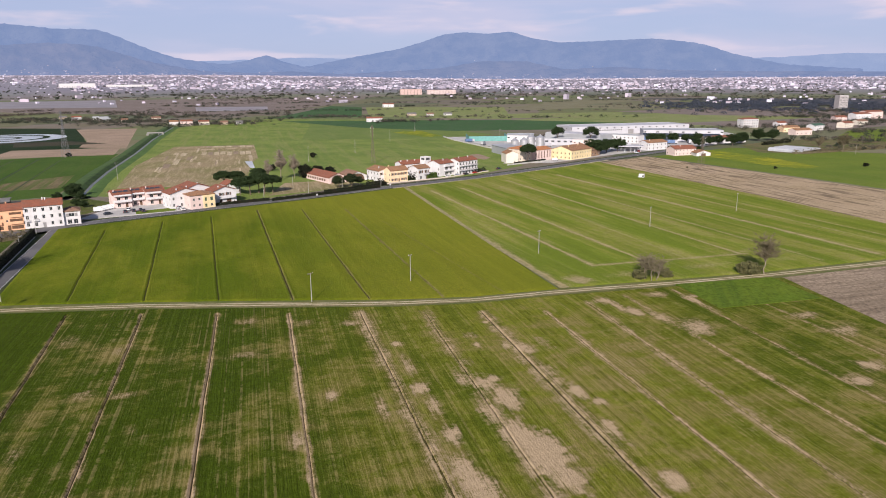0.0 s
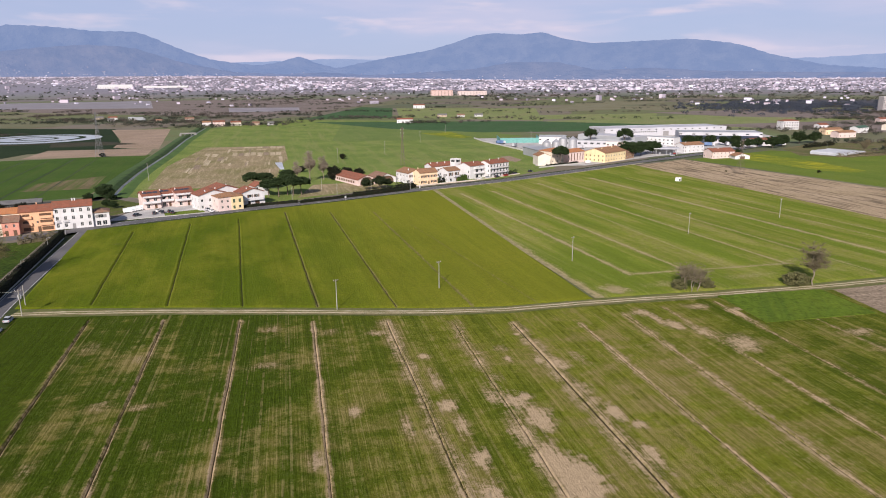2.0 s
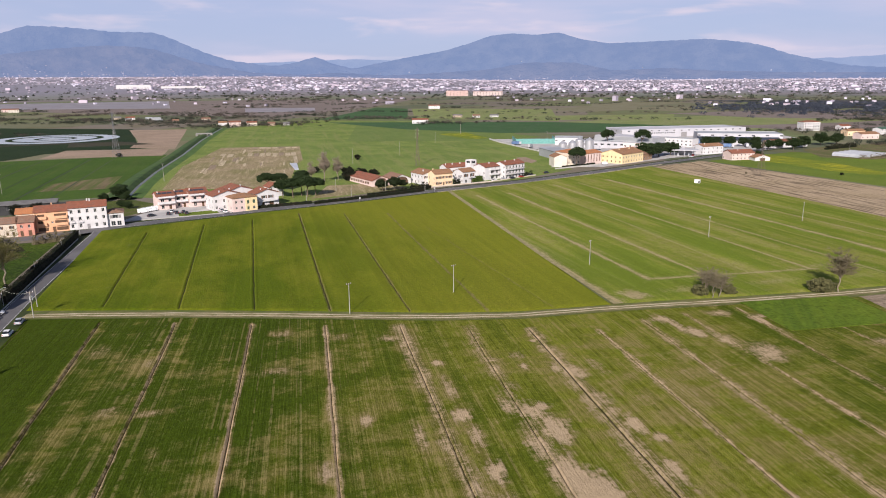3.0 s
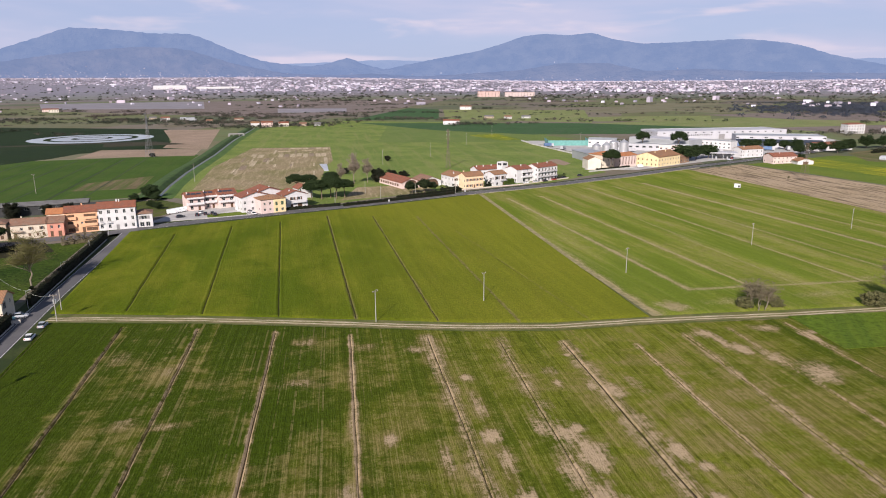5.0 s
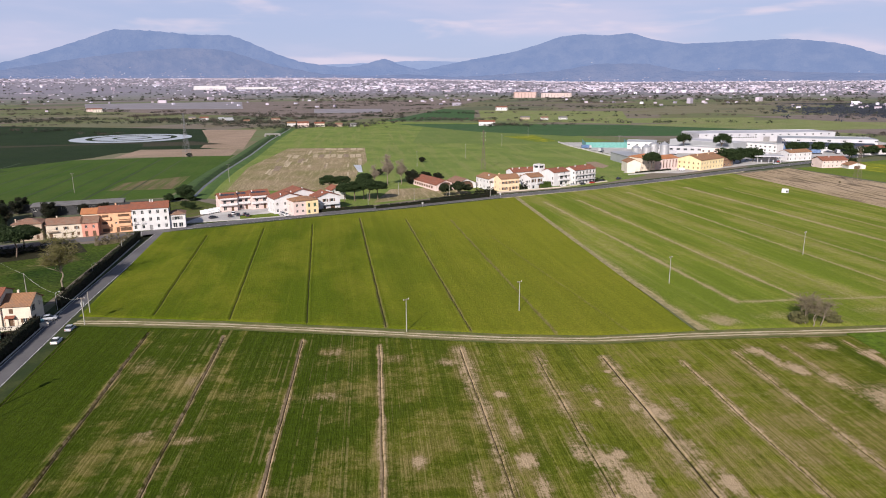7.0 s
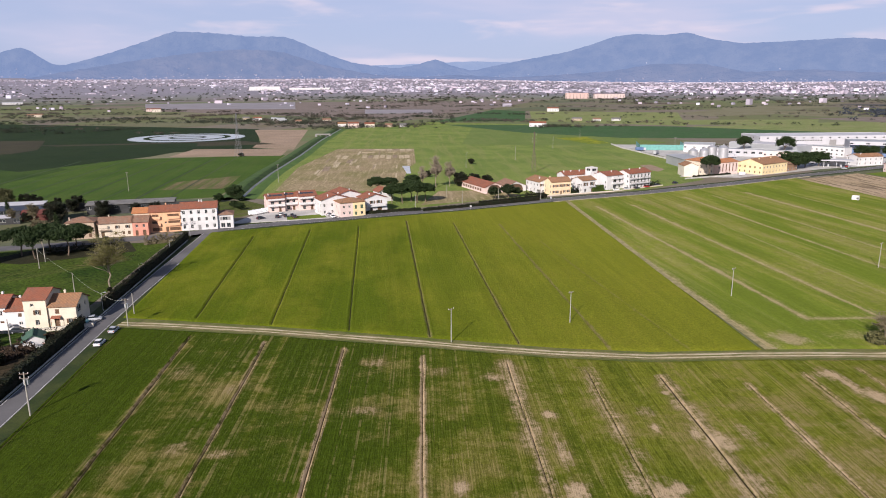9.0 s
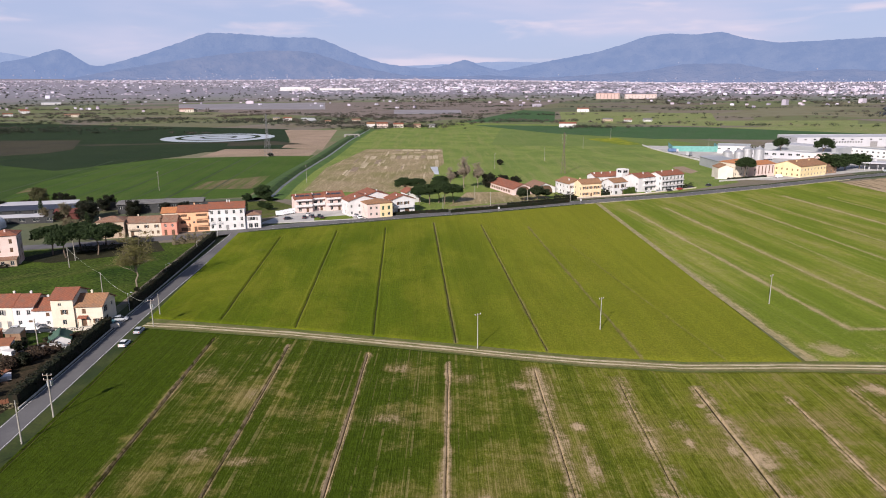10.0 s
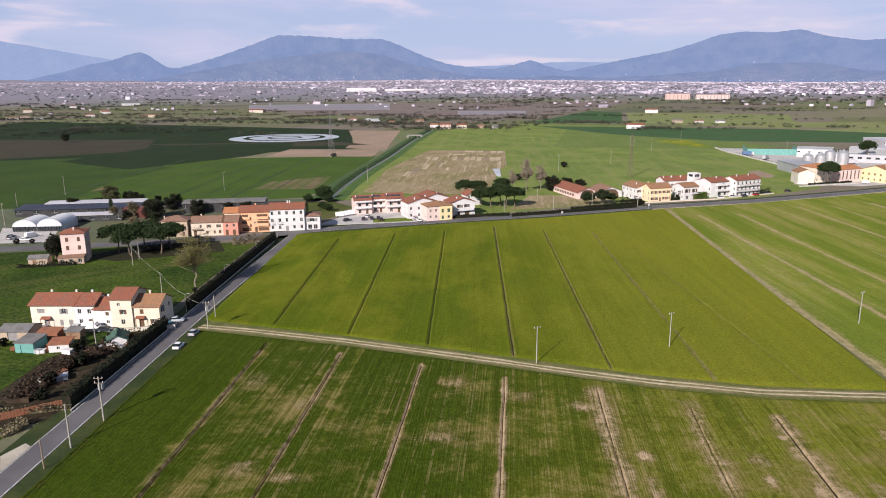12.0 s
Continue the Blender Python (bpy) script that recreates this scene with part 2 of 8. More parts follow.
def patchwork():
    """The plain: meadows, fallow and ploughed plots, browner towards the marsh."""
    m = bpy.data.materials.new("plain")
    m.use_nodes = True
    q = Nodes(m.node_tree)
    co = q.add("ShaderNodeTexCoord").outputs["Object"]
    warp = q.add("ShaderNodeTexNoise", {"Vector": co, "Scale": 0.004, "Detail": 2.0}).outputs[1]
    v = q.add("ShaderNodeVectorMath", {0: co, 1: q.add("ShaderNodeVectorMath", {0: warp, 3: 60.0}, operation="SCALE").outputs[0]}, operation="ADD").outputs[0]
    cell = q.add("ShaderNodeTexVoronoi", {"Vector": q.mapped(v, (0.0065, 0.0035, 0.0), (0, 0, radians(24))), "Scale": 1.0, "Randomness": 0.85}, voronoi_dimensions="2D").outputs["Color"]
    pick = q.add("ShaderNodeSeparateColor", {0: cell}).outputs[0]
    ramp = q.add("ShaderNodeValToRGB", {0: pick})
    e = ramp.color_ramp
    e.interpolation = "CONSTANT"
    tones = ((0.0, (0.13, 0.145, 0.07)), (0.2, (0.175, 0.15, 0.12)), (0.38, (0.14, 0.142, 0.085)), (0.52, (0.175, 0.165, 0.105)), (0.64, (0.13, 0.155, 0.07)), (0.8, (0.155, 0.135, 0.11)), (0.9, (0.10, 0.115, 0.07)))
    e.elements[0].color, e.elements[1].position = rgb(*tones[0][1]), 0.2
    e.elements[1].color = rgb(*tones[1][1])
    for p, c in tones[2:]:
        e.elements.new(p).color = rgb(*c)
    big = q.noise(co, 0.02, 6.0, 0.65)
    fine = q.noise(co, 0.5, 6.0, 0.7)
    tall = q.noise(q.mapped(co, (0.03, 0.3, 1), (0, 0, radians(20))), 1.0, 3.0, 0.6)
    col = q.mix(q.math("MULTIPLY", q.step(big, 0.42, 0.68), 0.6), ramp.outputs[0], rgb(0.13, 0.115, 0.055))
    # far ground mixed towards lilac: distance haze put into the colour
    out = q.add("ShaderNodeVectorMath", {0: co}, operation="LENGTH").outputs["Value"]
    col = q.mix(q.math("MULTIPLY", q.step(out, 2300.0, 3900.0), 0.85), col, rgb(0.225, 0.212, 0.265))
    sh = q.add("ShaderNodeMapRange", {0: q.math("ADD", q.math("MULTIPLY", fine, 0.6), q.math("MULTIPLY", tall, 0.4)), 1: 0.3, 2: 0.7, 3: 0.72, 4: 1.28}).outputs[0]
    col = q.mix(1.0, col, q.add("ShaderNodeCombineColor", {0: sh, 1: sh, 2: sh}).outputs[0], "MULTIPLY")
    bp = q.add("ShaderNodeBump", {"Strength": 0.6, "Distance": 0.4, "Height": fine})
    s = q.add("ShaderNodeBsdfPrincipled", {"Base Color": col, "Roughness": 0.95, "Specular IOR Level": 0.1, "Normal": bp.outputs[0]})
    q.add("ShaderNodeOutputMaterial", {0: s.outputs[0]})
    return m


def plain_field(name, c1, c2, c3, turn=0.0, row=0.25, rough=0.95, clod=0.3, run=0.008, span=(0.46, 0.66)):
    """A far field with faint working lines at an angle (degrees)."""
    m = bpy.data.materials.new(name)
    m.use_nodes = True
    q = Nodes(m.node_tree)
    co = q.add("ShaderNodeTexCoord").outputs["Object"]
    rows = q.noise(q.mapped(co, (row, run, 1), (0, 0, radians(turn))), 1.0, 3.0, 0.7)
    big = q.noise(co, 0.025, 6.0, 0.65)
    fine = q.noise(co, 0.9, 6.0, 0.75)
    col = q.mix(q.step(big, 0.38, 0.62), rgb(*c1), rgb(*c2))
    col = q.mix(q.math("MULTIPLY", q.step(q.math("ADD", q.math("MULTIPLY", rows, 0.7), q.math("MULTIPLY", fine, 0.3)), *span), 0.75), col, rgb(*c3))
    sh = q.add("ShaderNodeMapRange", {0: fine, 1: 0.3, 2: 0.7, 3: 1 - clod, 4: 1 + clod}).outputs[0]
    col = q.mix(1.0, col, q.add("ShaderNodeCombineColor", {0: sh, 1: sh, 2: sh}).outputs[0], "MULTIPLY")
    bp = q.add("ShaderNodeBump", {"Strength": 0.7, "Distance": 0.3, "Height": fine})
    s = q.add("ShaderNodeBsdfPrincipled", {"Base Color": col, "Roughness": rough, "Specular IOR Level": 0.1, "Normal": bp.outputs[0]})
    q.add("ShaderNodeOutputMaterial", {0: s.outputs[0]})
    MATS[name] = m
    return m


def tiles(name, c1, c2, c3):
    """A clay tile roof: courses of tiles across the slope, weathered blotches."""
    if name in MATS:
        return MATS[name]
    m = bpy.data.materials.new(name)
    m.use_nodes = True
    q = Nodes(m.node_tree)
    co = q.add("ShaderNodeTexCoord").outputs["Object"]
    wav = q.add("ShaderNodeTexWave", {"Vector": co, "Scale": 0.9, "Distortion": 0.5, "Detail": 1.0}, bands_direction="X").outputs[1]
    tile = q.add("ShaderNodeTexVoronoi", {"Vector": q.mapped(co, (3.5, 2.2, 2.2)), "Scale": 1.0}).outputs["Color"]
    one = q.add("ShaderNodeSeparateColor", {0: tile}).outputs[0]
    blot = q.noise(co, 0.45, 6.0, 0.65)
    col = q.mix(one, rgb(*c1), rgb(*c2))
    col = q.mix(q.math("MULTIPLY", q.step(blot, 0.45, 0.68), 0.7), col, rgb(*c3))
    sh = q.add("ShaderNodeMapRange", {0: wav, 1: 0.0, 2: 1.0, 3: 0.8, 4: 1.12}).outputs[0]
    col = q.mix(1.0, col, q.add("ShaderNodeCombineColor", {0: sh, 1: sh, 2: sh}).outputs[0], "MULTIPLY")
    bp = q.add("ShaderNodeBump", {"Strength": 0.6, "Distance": 0.08, "Height": wav})
    s = q.add("ShaderNodeBsdfPrincipled", {"Base Color": col, "Roughness": 0.85, "Specular IOR Level": 0.2, "Normal": bp.outputs[0]})
    q.add("ShaderNodeOutputMaterial", {0: s.outputs[0]})
    MATS[name] = m
    return m


def glassy(name, c, rough=0.12):
    m = MATS.get(name)
    if not m:
        m = MATS[name] = bpy.data.materials.new(name)
        m.use_nodes = True
        q = Nodes(m.node_tree)
        co = q.add("ShaderNodeTexCoord").outputs["Object"]
        bp = q.add("ShaderNodeBump", {"Strength": 0.06, "Distance": 0.05, "Height": q.noise(co, 0.8, 3.0)})
        s = q.add("ShaderNodeBsdfPrincipled", {"Base Color": rgb(*c), "Roughness": rough, "Specular IOR Level": 0.5, "Normal": bp.outputs[0]})
        q.add("ShaderNodeOutputMaterial", {0: s.outputs[0]})
    return m


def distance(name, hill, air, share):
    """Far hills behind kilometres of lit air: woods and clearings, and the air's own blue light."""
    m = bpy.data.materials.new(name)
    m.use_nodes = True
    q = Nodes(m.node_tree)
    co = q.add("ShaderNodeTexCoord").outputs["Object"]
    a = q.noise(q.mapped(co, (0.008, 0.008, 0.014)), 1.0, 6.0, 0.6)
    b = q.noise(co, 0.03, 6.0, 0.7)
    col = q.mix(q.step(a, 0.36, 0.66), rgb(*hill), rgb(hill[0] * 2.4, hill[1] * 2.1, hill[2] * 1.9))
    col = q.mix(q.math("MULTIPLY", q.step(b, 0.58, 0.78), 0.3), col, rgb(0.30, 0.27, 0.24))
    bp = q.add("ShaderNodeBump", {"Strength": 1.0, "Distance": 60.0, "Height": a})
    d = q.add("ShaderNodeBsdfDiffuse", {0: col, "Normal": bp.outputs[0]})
    # haze before the hills, mixed into their surface as a blue glow
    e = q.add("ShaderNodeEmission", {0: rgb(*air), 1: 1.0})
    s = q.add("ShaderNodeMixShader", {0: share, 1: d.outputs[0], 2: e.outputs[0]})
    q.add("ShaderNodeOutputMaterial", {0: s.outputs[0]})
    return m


# ---- mesh building ----
class Mesh:
    """Collects corners and faces, and links them as one mesh object."""

    def __init__(self):
        self.v, self.f, self.m = [], [], []

    def face(self, *pts, mat=0):
        i = len(self.v)
        self.v += [tuple(p) for p in pts]
        self.f.append(tuple(range(i, i + len(pts))))
        self.m.append(mat)
        return self

    def box(self, x0, x1, y0, y1, z0, z1, mat=0, turn=None):
        i = len(self.v)
        c = [(x, y, z) for z in (z0, z1) for y in (y0, y1) for x in (x0, x1)]
        if turn is not None:
            c = [tuple(turn @ Vector(p)) for p in c]
        self.v += c
        for q in ((0, 2, 3, 1), (4, 5, 7, 6), (0, 1, 5, 4), (2, 6, 7, 3), (0, 4, 6, 2), (1, 3, 7, 5)):
            self.f.append(tuple(i + k for k in q))
            self.m.append(mat)
        return self

    def slab(self, poly, thick, mat=0):
        """A flat polygon given thickness downwards."""
        low = [(x, y, z - thick) for x, y, z in poly]
        self.face(*poly, mat=mat)
        self.face(*low[::-1], mat=mat)
        for k in range(len(poly)):
            j = (k + 1) % len(poly)
            self.face(poly[k], low[k], low[j], poly[j], mat=mat)
        return self

    def rod(self, a, b, r0, r1=None, sides=6, mat=0, caps=True):
        a, b = Vector(a), Vector(b)
        d = (b - a).normalized()
        u = d.cross(Vector((0.31, 0.17, 0.93)) if abs(d.z) < 0.9 else Vector((1, 0, 0))).normalized()
        w = d.cross(u)
        r1 = r0 if r1 is None else r1
        i = len(self.v)
        for p, r in ((a, r0), (b, r1)):
            for k in range(sides):
                t = 2 * math.pi * k / sides
                self.v.append(tuple(p + u * (r * math.cos(t)) + w * (r * math.sin(t))))
        for k in range(sides):
            j = (k + 1) % sides
            self.f.append((i + k, i + j, i + sides + j, i + sides + k))
            self.m.append(mat)
        if caps:
            self.f += [tuple(i + k for k in range(sides))[::-1], tuple(i + sides + k for k in range(sides))]
            self.m += [mat, mat]
        return self

    def tube(self, pts, r, sides=5, mat=0):
        """One continuous bent rod through the points."""
        pts = [Vector(p) for p in pts]
        i = len(self.v)
        for k, p in enumerate(pts):
            d = (pts[min(k + 1, len(pts) - 1)] - pts[max(k - 1, 0)]).normalized()
            u = d.cross(Vector((0.31, 0.87, 0.21))).normalized()
            w = d.cross(u)
            self.v += [tuple(p + u * (r * math.cos(2 * math.pi * a / sides)) + w * (r * math.sin(2 * math.pi * a / sides))) for a in range(sides)]
        for k in range(len(pts) - 1):
            for a in range(sides):
                b = (a + 1) % sides
                self.f.append((i + k * sides + a, i + k * sides + b, i + (k + 1) * sides + b, i + (k + 1) * sides + a))
                self.m.append(mat)
        return self

    def data(self, name, *mats, smooth=False):
        me = bpy.data.meshes.new(name)
        me.from_pydata(self.v, [], self.f)
        for m in mats:
            me.materials.append(m)
        if len(mats) > 1:
            me.polygons.foreach_set("material_index", self.m)
        if smooth:
            me.polygons.foreach_set("use_smooth", [True] * len(self.f))
        me.update()
        return me


def part(name, mesh, mats, parent=None, label="", at=None, smooth=False):
    """Links a Mesh (or shared mesh data) as one object, a part of its parent."""
    data = mesh if isinstance(mesh, bpy.types.Mesh) else mesh.data(name, *(mats if isinstance(mats, (list, tuple)) else (mats,)), smooth=smooth)
    ob = new(name, data)
    if parent:
        ob.parent = parent
    if at is not None:
        ob.matrix_basis = at
    if label:
        ob["label"] = label
    return ob


def base(name, x, y, turn=0.0, z=0.0):
    ob = new(name)
    ob.empty_display_size = 0.5
    ob.matrix_basis = pose(x, y, z, 0, 0, turn)
    return ob


# ---- ground ----
EYE, NEAR, SPAN = 62.0, 2600.0, 1850.0


def true_dist(r):
    return r if r <= NEAR else NEAR - SPAN * math.log(max(1 - (r - NEAR) / SPAN, 1e-3))


def lift(r, az=0.0):
    """The far plain rises gently towards the foot of the hills, more so to the west."""
    k = min(max((8.0 - math.degrees(az)) / 30.0, 0.0), 1.0)
    return 0.0 if r <= NEAR else EYE * (1 - r / true_dist(r)) + (14.0 + 36.0 * k * k * (3 - 2 * k)) * ((r - NEAR) / SPAN) ** 2


def far_place(x, y):
    """A place on the far plain for a true one, its height and the scale of what stands there."""
    d = math.hypot(x, y)
    if d <= NEAR:
        return x, y, 0.0, 1.0
    r = NEAR + SPAN * (1 - math.exp(-(d - NEAR) / SPAN))
    return x * r / d, y * r / d, lift(r, math.atan2(x, y)), r / d


def build_ground():
    g = Mesh()
    radii = [1, 60, 150, 300, 500, 800, 1200, 1700, 2250, 2600, 3000, 3400, 3800, 4100, 4300, 4500, 4700, 4890]
    k = 96
    for r in radii:
        for a in range(k):
            t = 2 * math.pi * a / k
            g.v.append((r * math.sin(t), r * math.cos(t), lift(r, (t + math.pi) % (2 * math.pi) - math.pi)))
    for i in range(len(radii) - 1):
        for a in range(k):
            b = (a + 1) % k
            g.f.append((i * k + a, i * k + b, (i + 1) * k + b, (i + 1) * k + a)[::-1])
            g.m.append(0)
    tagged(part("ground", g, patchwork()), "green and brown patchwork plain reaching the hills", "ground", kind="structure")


build_ground()


def chain(points, n):
    """n + 1 points evenly spread along a polyline."""
    p = np.array(points, float)
    d = np.r_[0, np.cumsum(np.hypot(*np.diff(p, axis=0).T))]
    s = np.linspace(0, d[-1], n + 1)
    return np.stack([np.interp(s, d, p[:, 0]), np.interp(s, d, p[:, 1])], -1)


def soft_noise(x, y, scale, seed=0.0):
    """Smooth random waves in the plane, -1 to 1, for arrays."""
    out = 0 * x
    for k in range(7):
        a = 1.7 * k + seed
        f = scale * (1 + 0.55 * k)
        out = out + np.sin(x * f * math.cos(a) + y * f * math.sin(a) + 2.1 * k + seed * 3) * math.cos(0.9 * k + seed) / (1 + 0.3 * k)
    return out / 2.4


def grid_field(name, bottom, top, left, right, nu, nv, turn, ditches, patches, mat, label, height=0.3, edge=2.0, thin=None):
    """A field on a fine grid between four edges. ditches: ((x, y), (x, y), half width of the cut, its depth, half width of bare margin, how bare);
    patches: (x, y, radius across, radius along, how bare)."""
    b, t, l, r = chain(bottom, nu), chain(top, nu), chain(left, nv), chain(right, nv)
    u, v = np.linspace(0, 1, nu + 1)[:, None, None], np.linspace(0, 1, nv + 1)[None, :, None]
    p = (1 - v) * b[:, None] + v * t[:, None] + (1 - u) * l[None] + u * r[None]
    p = p - ((1 - u) * (1 - v) * b[0] + u * (1 - v) * b[-1] + (1 - u) * v * t[0] + u * v * t[-1])
    x, y = p[..., 0], p[..., 1]
    c, s = math.cos(radians(turn)), math.sin(radians(turn))
    across, along = x * c + y * s, -x * s + y * c
    z = np.full_like(x, height) + 0.04 * soft_noise(x, y, 0.5, 3.0)
    bare, cut = np.zeros_like(x), np.zeros_like(x)
    rag = soft_noise(x, y, 0.33, 1.0)
    for a, e, wide, deep, margin, how in ditches:
        a, e = np.array(a), np.array(e)
        w = (e - a) / np.linalg.norm(e - a)
        q = (x - a[0]) * w[0] + (y - a[1]) * w[1]
        side = np.abs(-(x - a[0]) * w[1] + (y - a[1]) * w[0] + 0.14 * soft_noise(x, y, 0.16, a[0]))
        far = np.maximum(np.maximum(-q, q - np.linalg.norm(e - a)), 0)
        side = np.hypot(side, far)
        z = z - np.minimum(deep, height + 0.0) * np.exp(-((side / wide) ** 2))
        if deep > 0.1:
            z = z + 0.12 * np.exp(-(((side - 1.9 * wide) / (0.8 * wide)) ** 2))
        cut = np.maximum(cut, np.exp(-((side / wide) ** 2)) * (deep > 0.1))
        ragged = margin * (1 + 0.55 * rag + 0.4 * soft_noise(x, y, 0.11, a[1]))
        bare = np.maximum(bare, how * np.exp(-((side / np.maximum(ragged, 0.25)) ** 2)))
    for px, py, ra, rl, how in patches:
        q = ((x - px) * c + (y - py) * s) / ra, (-(x - px) * s + (y - py) * c) / rl
        d = np.hypot(*q) * (1 + 0.35 * soft_noise(x, y, 0.9, px)) + 0.25 * rag
        bare = np.maximum(bare, how * np.exp(-np.clip(d, 0, None) ** 2.2))
    if thin:
        lean = thin(x, y)
        bare = np.maximum(np.maximum(lean, 0), bare) + np.minimum(lean, 0) * (1 - np.clip(bare / 0.3, 0, 1))
    rim = np.minimum(np.minimum(u[..., 0] * nu, (1 - u[..., 0]) * nu), np.minimum(v[..., 0] * nv, (1 - v[..., 0]) * nv)) / edge
    z = 0.03 + (np.maximum(z, 0.05) - 0.03) * np.clip(rim, 0, 1)
    me = bpy.data.meshes.new(name)
    idx = np.arange((nu + 1) * (nv + 1)).reshape(nu + 1, nv + 1)
    quads = np.stack([idx[:-1, :-1], idx[1:, :-1], idx[1:, 1:], idx[:-1, 1:]], -1).reshape(-1, 4)
    me.vertices.add(idx.size)
    me.vertices.foreach_set("co", np.stack([x, y, z], -1).ravel())
    me.loops.add(quads.size)
    me.loops.foreach_set("vertex_index", quads.ravel())
    me.polygons.add(len(quads))
    me.polygons.foreach_set("loop_start", np.arange(0, quads.size, 4))
    me.polygons.foreach_set("use_smooth", np.ones(len(quads), bool))
    me.update(calc_edges=True)
    uv = me.uv_layers.new(name="rows")
    uv.data.foreach_set("uv", np.stack([across.ravel()[quads.ravel()], along.ravel()[quads.ravel()]], -1).ravel())
    fade = np.clip((x + 0.27 * (y - 174) + 55) / 70, 0, 1) * (1 - 0.6 * np.clip((x + 0.27 * (y - 174) - 32) / 40, 0, 1))
    fade = np.clip(fade + 0.6 * np.clip((y - 290) / 60, 0, 1), 0, 1.1)
    for key, arr in (("bare", bare), ("ditch", cut), ("pale", fade)):
        me.attributes.new(key, "FLOAT", "POINT").data.foreach_set("value", arr.ravel())
    me.materials.append(mat)
    ob = new(name, me)
    tagged(ob, label, "field", kind="structure")
    return ob


def sheet(name, poly, mat, label, z=0.02, thick=None, category="field"):
    """A plot of land: a thin slab on the plain."""
    b = Mesh().slab([(x, y, z) for x, y in poly], thick or z + 0.05)
    return tagged(part(name, b, mat), label, category, kind="structure")


def ribbon(points, offs, z, n=None):
    """A strip along a polyline between two offsets (left positive)."""
    p = chain(points, n or 4 * len(points))
    d = np.gradient(p, axis=0)
    d /= np.linalg.norm(d, axis=1)[:, None]
    nrm = np.stack([-d[:, 1], d[:, 0]], -1)
    a, b = p + nrm * offs[0], p + nrm * offs[1]
    m = Mesh()
    for k in range(len(p) - 1):
        m.face((*b[k], z), (*b[k + 1], z), (*a[k + 1], z), (*a[k], z))
    return m

# ---- fields, road and tracks ----
def side_road(y):
    return -107.0 - 0.354 * (y - 110.0)


NEAR_CROP = drilled("thin_crop", (0.043, 0.067, 0.004), (0.127, 0.139, 0.013), (0.27, 0.21, 0.09), (0.43, 0.32, 0.20), (0.165, 0.124, 0.045), (0.03, 0.024, 0.012))
DENSE_CROP = crop("dense_crop", (0.079, 0.110, 0.006), (0.128, 0.148, 0.010), (0.16, 0.155, 0.018), (0.21, 0.165, 0.085), (0.13, 0.10, 0.045), 0.22, 0.4, (0.026, 0.026, 0.012), 0.6, blotch=(0.05, 0.025), pale=(0.174, 0.182, 0.016))
PALE_CROP = crop("pale_crop", (0.125, 0.165, 0.018), (0.19, 0.205, 0.032), (0.25, 0.215, 0.09), (0.36, 0.29, 0.16), (0.29, 0.235, 0.12), 0.28, 0.3, (0.12, 0.10, 0.05), 0.9, blotch=(0.09, 0.012))

TRACK = [(-127, 180.0), (-110, 182), (-86, 183.6), (-57, 184.2), (-30, 184.2), (-13, 184.6), (9, 187), (34, 194), (52, 198), (71, 202), (105, 210.4), (152, 224.5), (230, 250)]
furrows = []
for x0, x1, y0, wide, deep, margin, how in ((-102.2, -75.6, 175.5, 0.27, 0.4, 0.6, 0.55), (-81.6, -58.0, 175.5, 0.23, 0.36, 0.65, 0.62), (-61.2, -39.1, 175.5, 0.24, 0.34, 0.65, 0.8), (-41.7, -20.0, 175.5, 0.2, 0.25, 0.75, 0.75),
                                            (-22.1, 1.2, 175.5, 0.2, 0.25, 2.3, 0.58), (-4.6, 16.2, 175.5, 0.18, 0.25, 2.2, 0.52), (10.9, 32.4, 175.5, 0.28, 0.28, 2.6, 0.58), (28.4, 49.6, 175.5, 0.2, 0.22, 1.2, 0.6),
                                            (43.2, 63.2, 184.0, 0.22, 0.25, 1.6, 0.55), (57.2, 79.6, 189.0, 0.2, 0.22, 1.0, 0.55), (73.5, 93.0, 194.0, 0.2, 0.22, 0.9, 0.5), (92, 114, 180.0, 0.18, 0.2, 0.9, 0.45)):
    k = (x1 - x0) / 82.0
    furrows.append(((x0 - k * (y0 - 174), y0), (x1 + k * 117, -25.0), wide, deep, margin, how))
furrows.append(((-122.4, 174.5), (-52.6, -25.0), 0.22, 0.12, 0.4, 0.25))
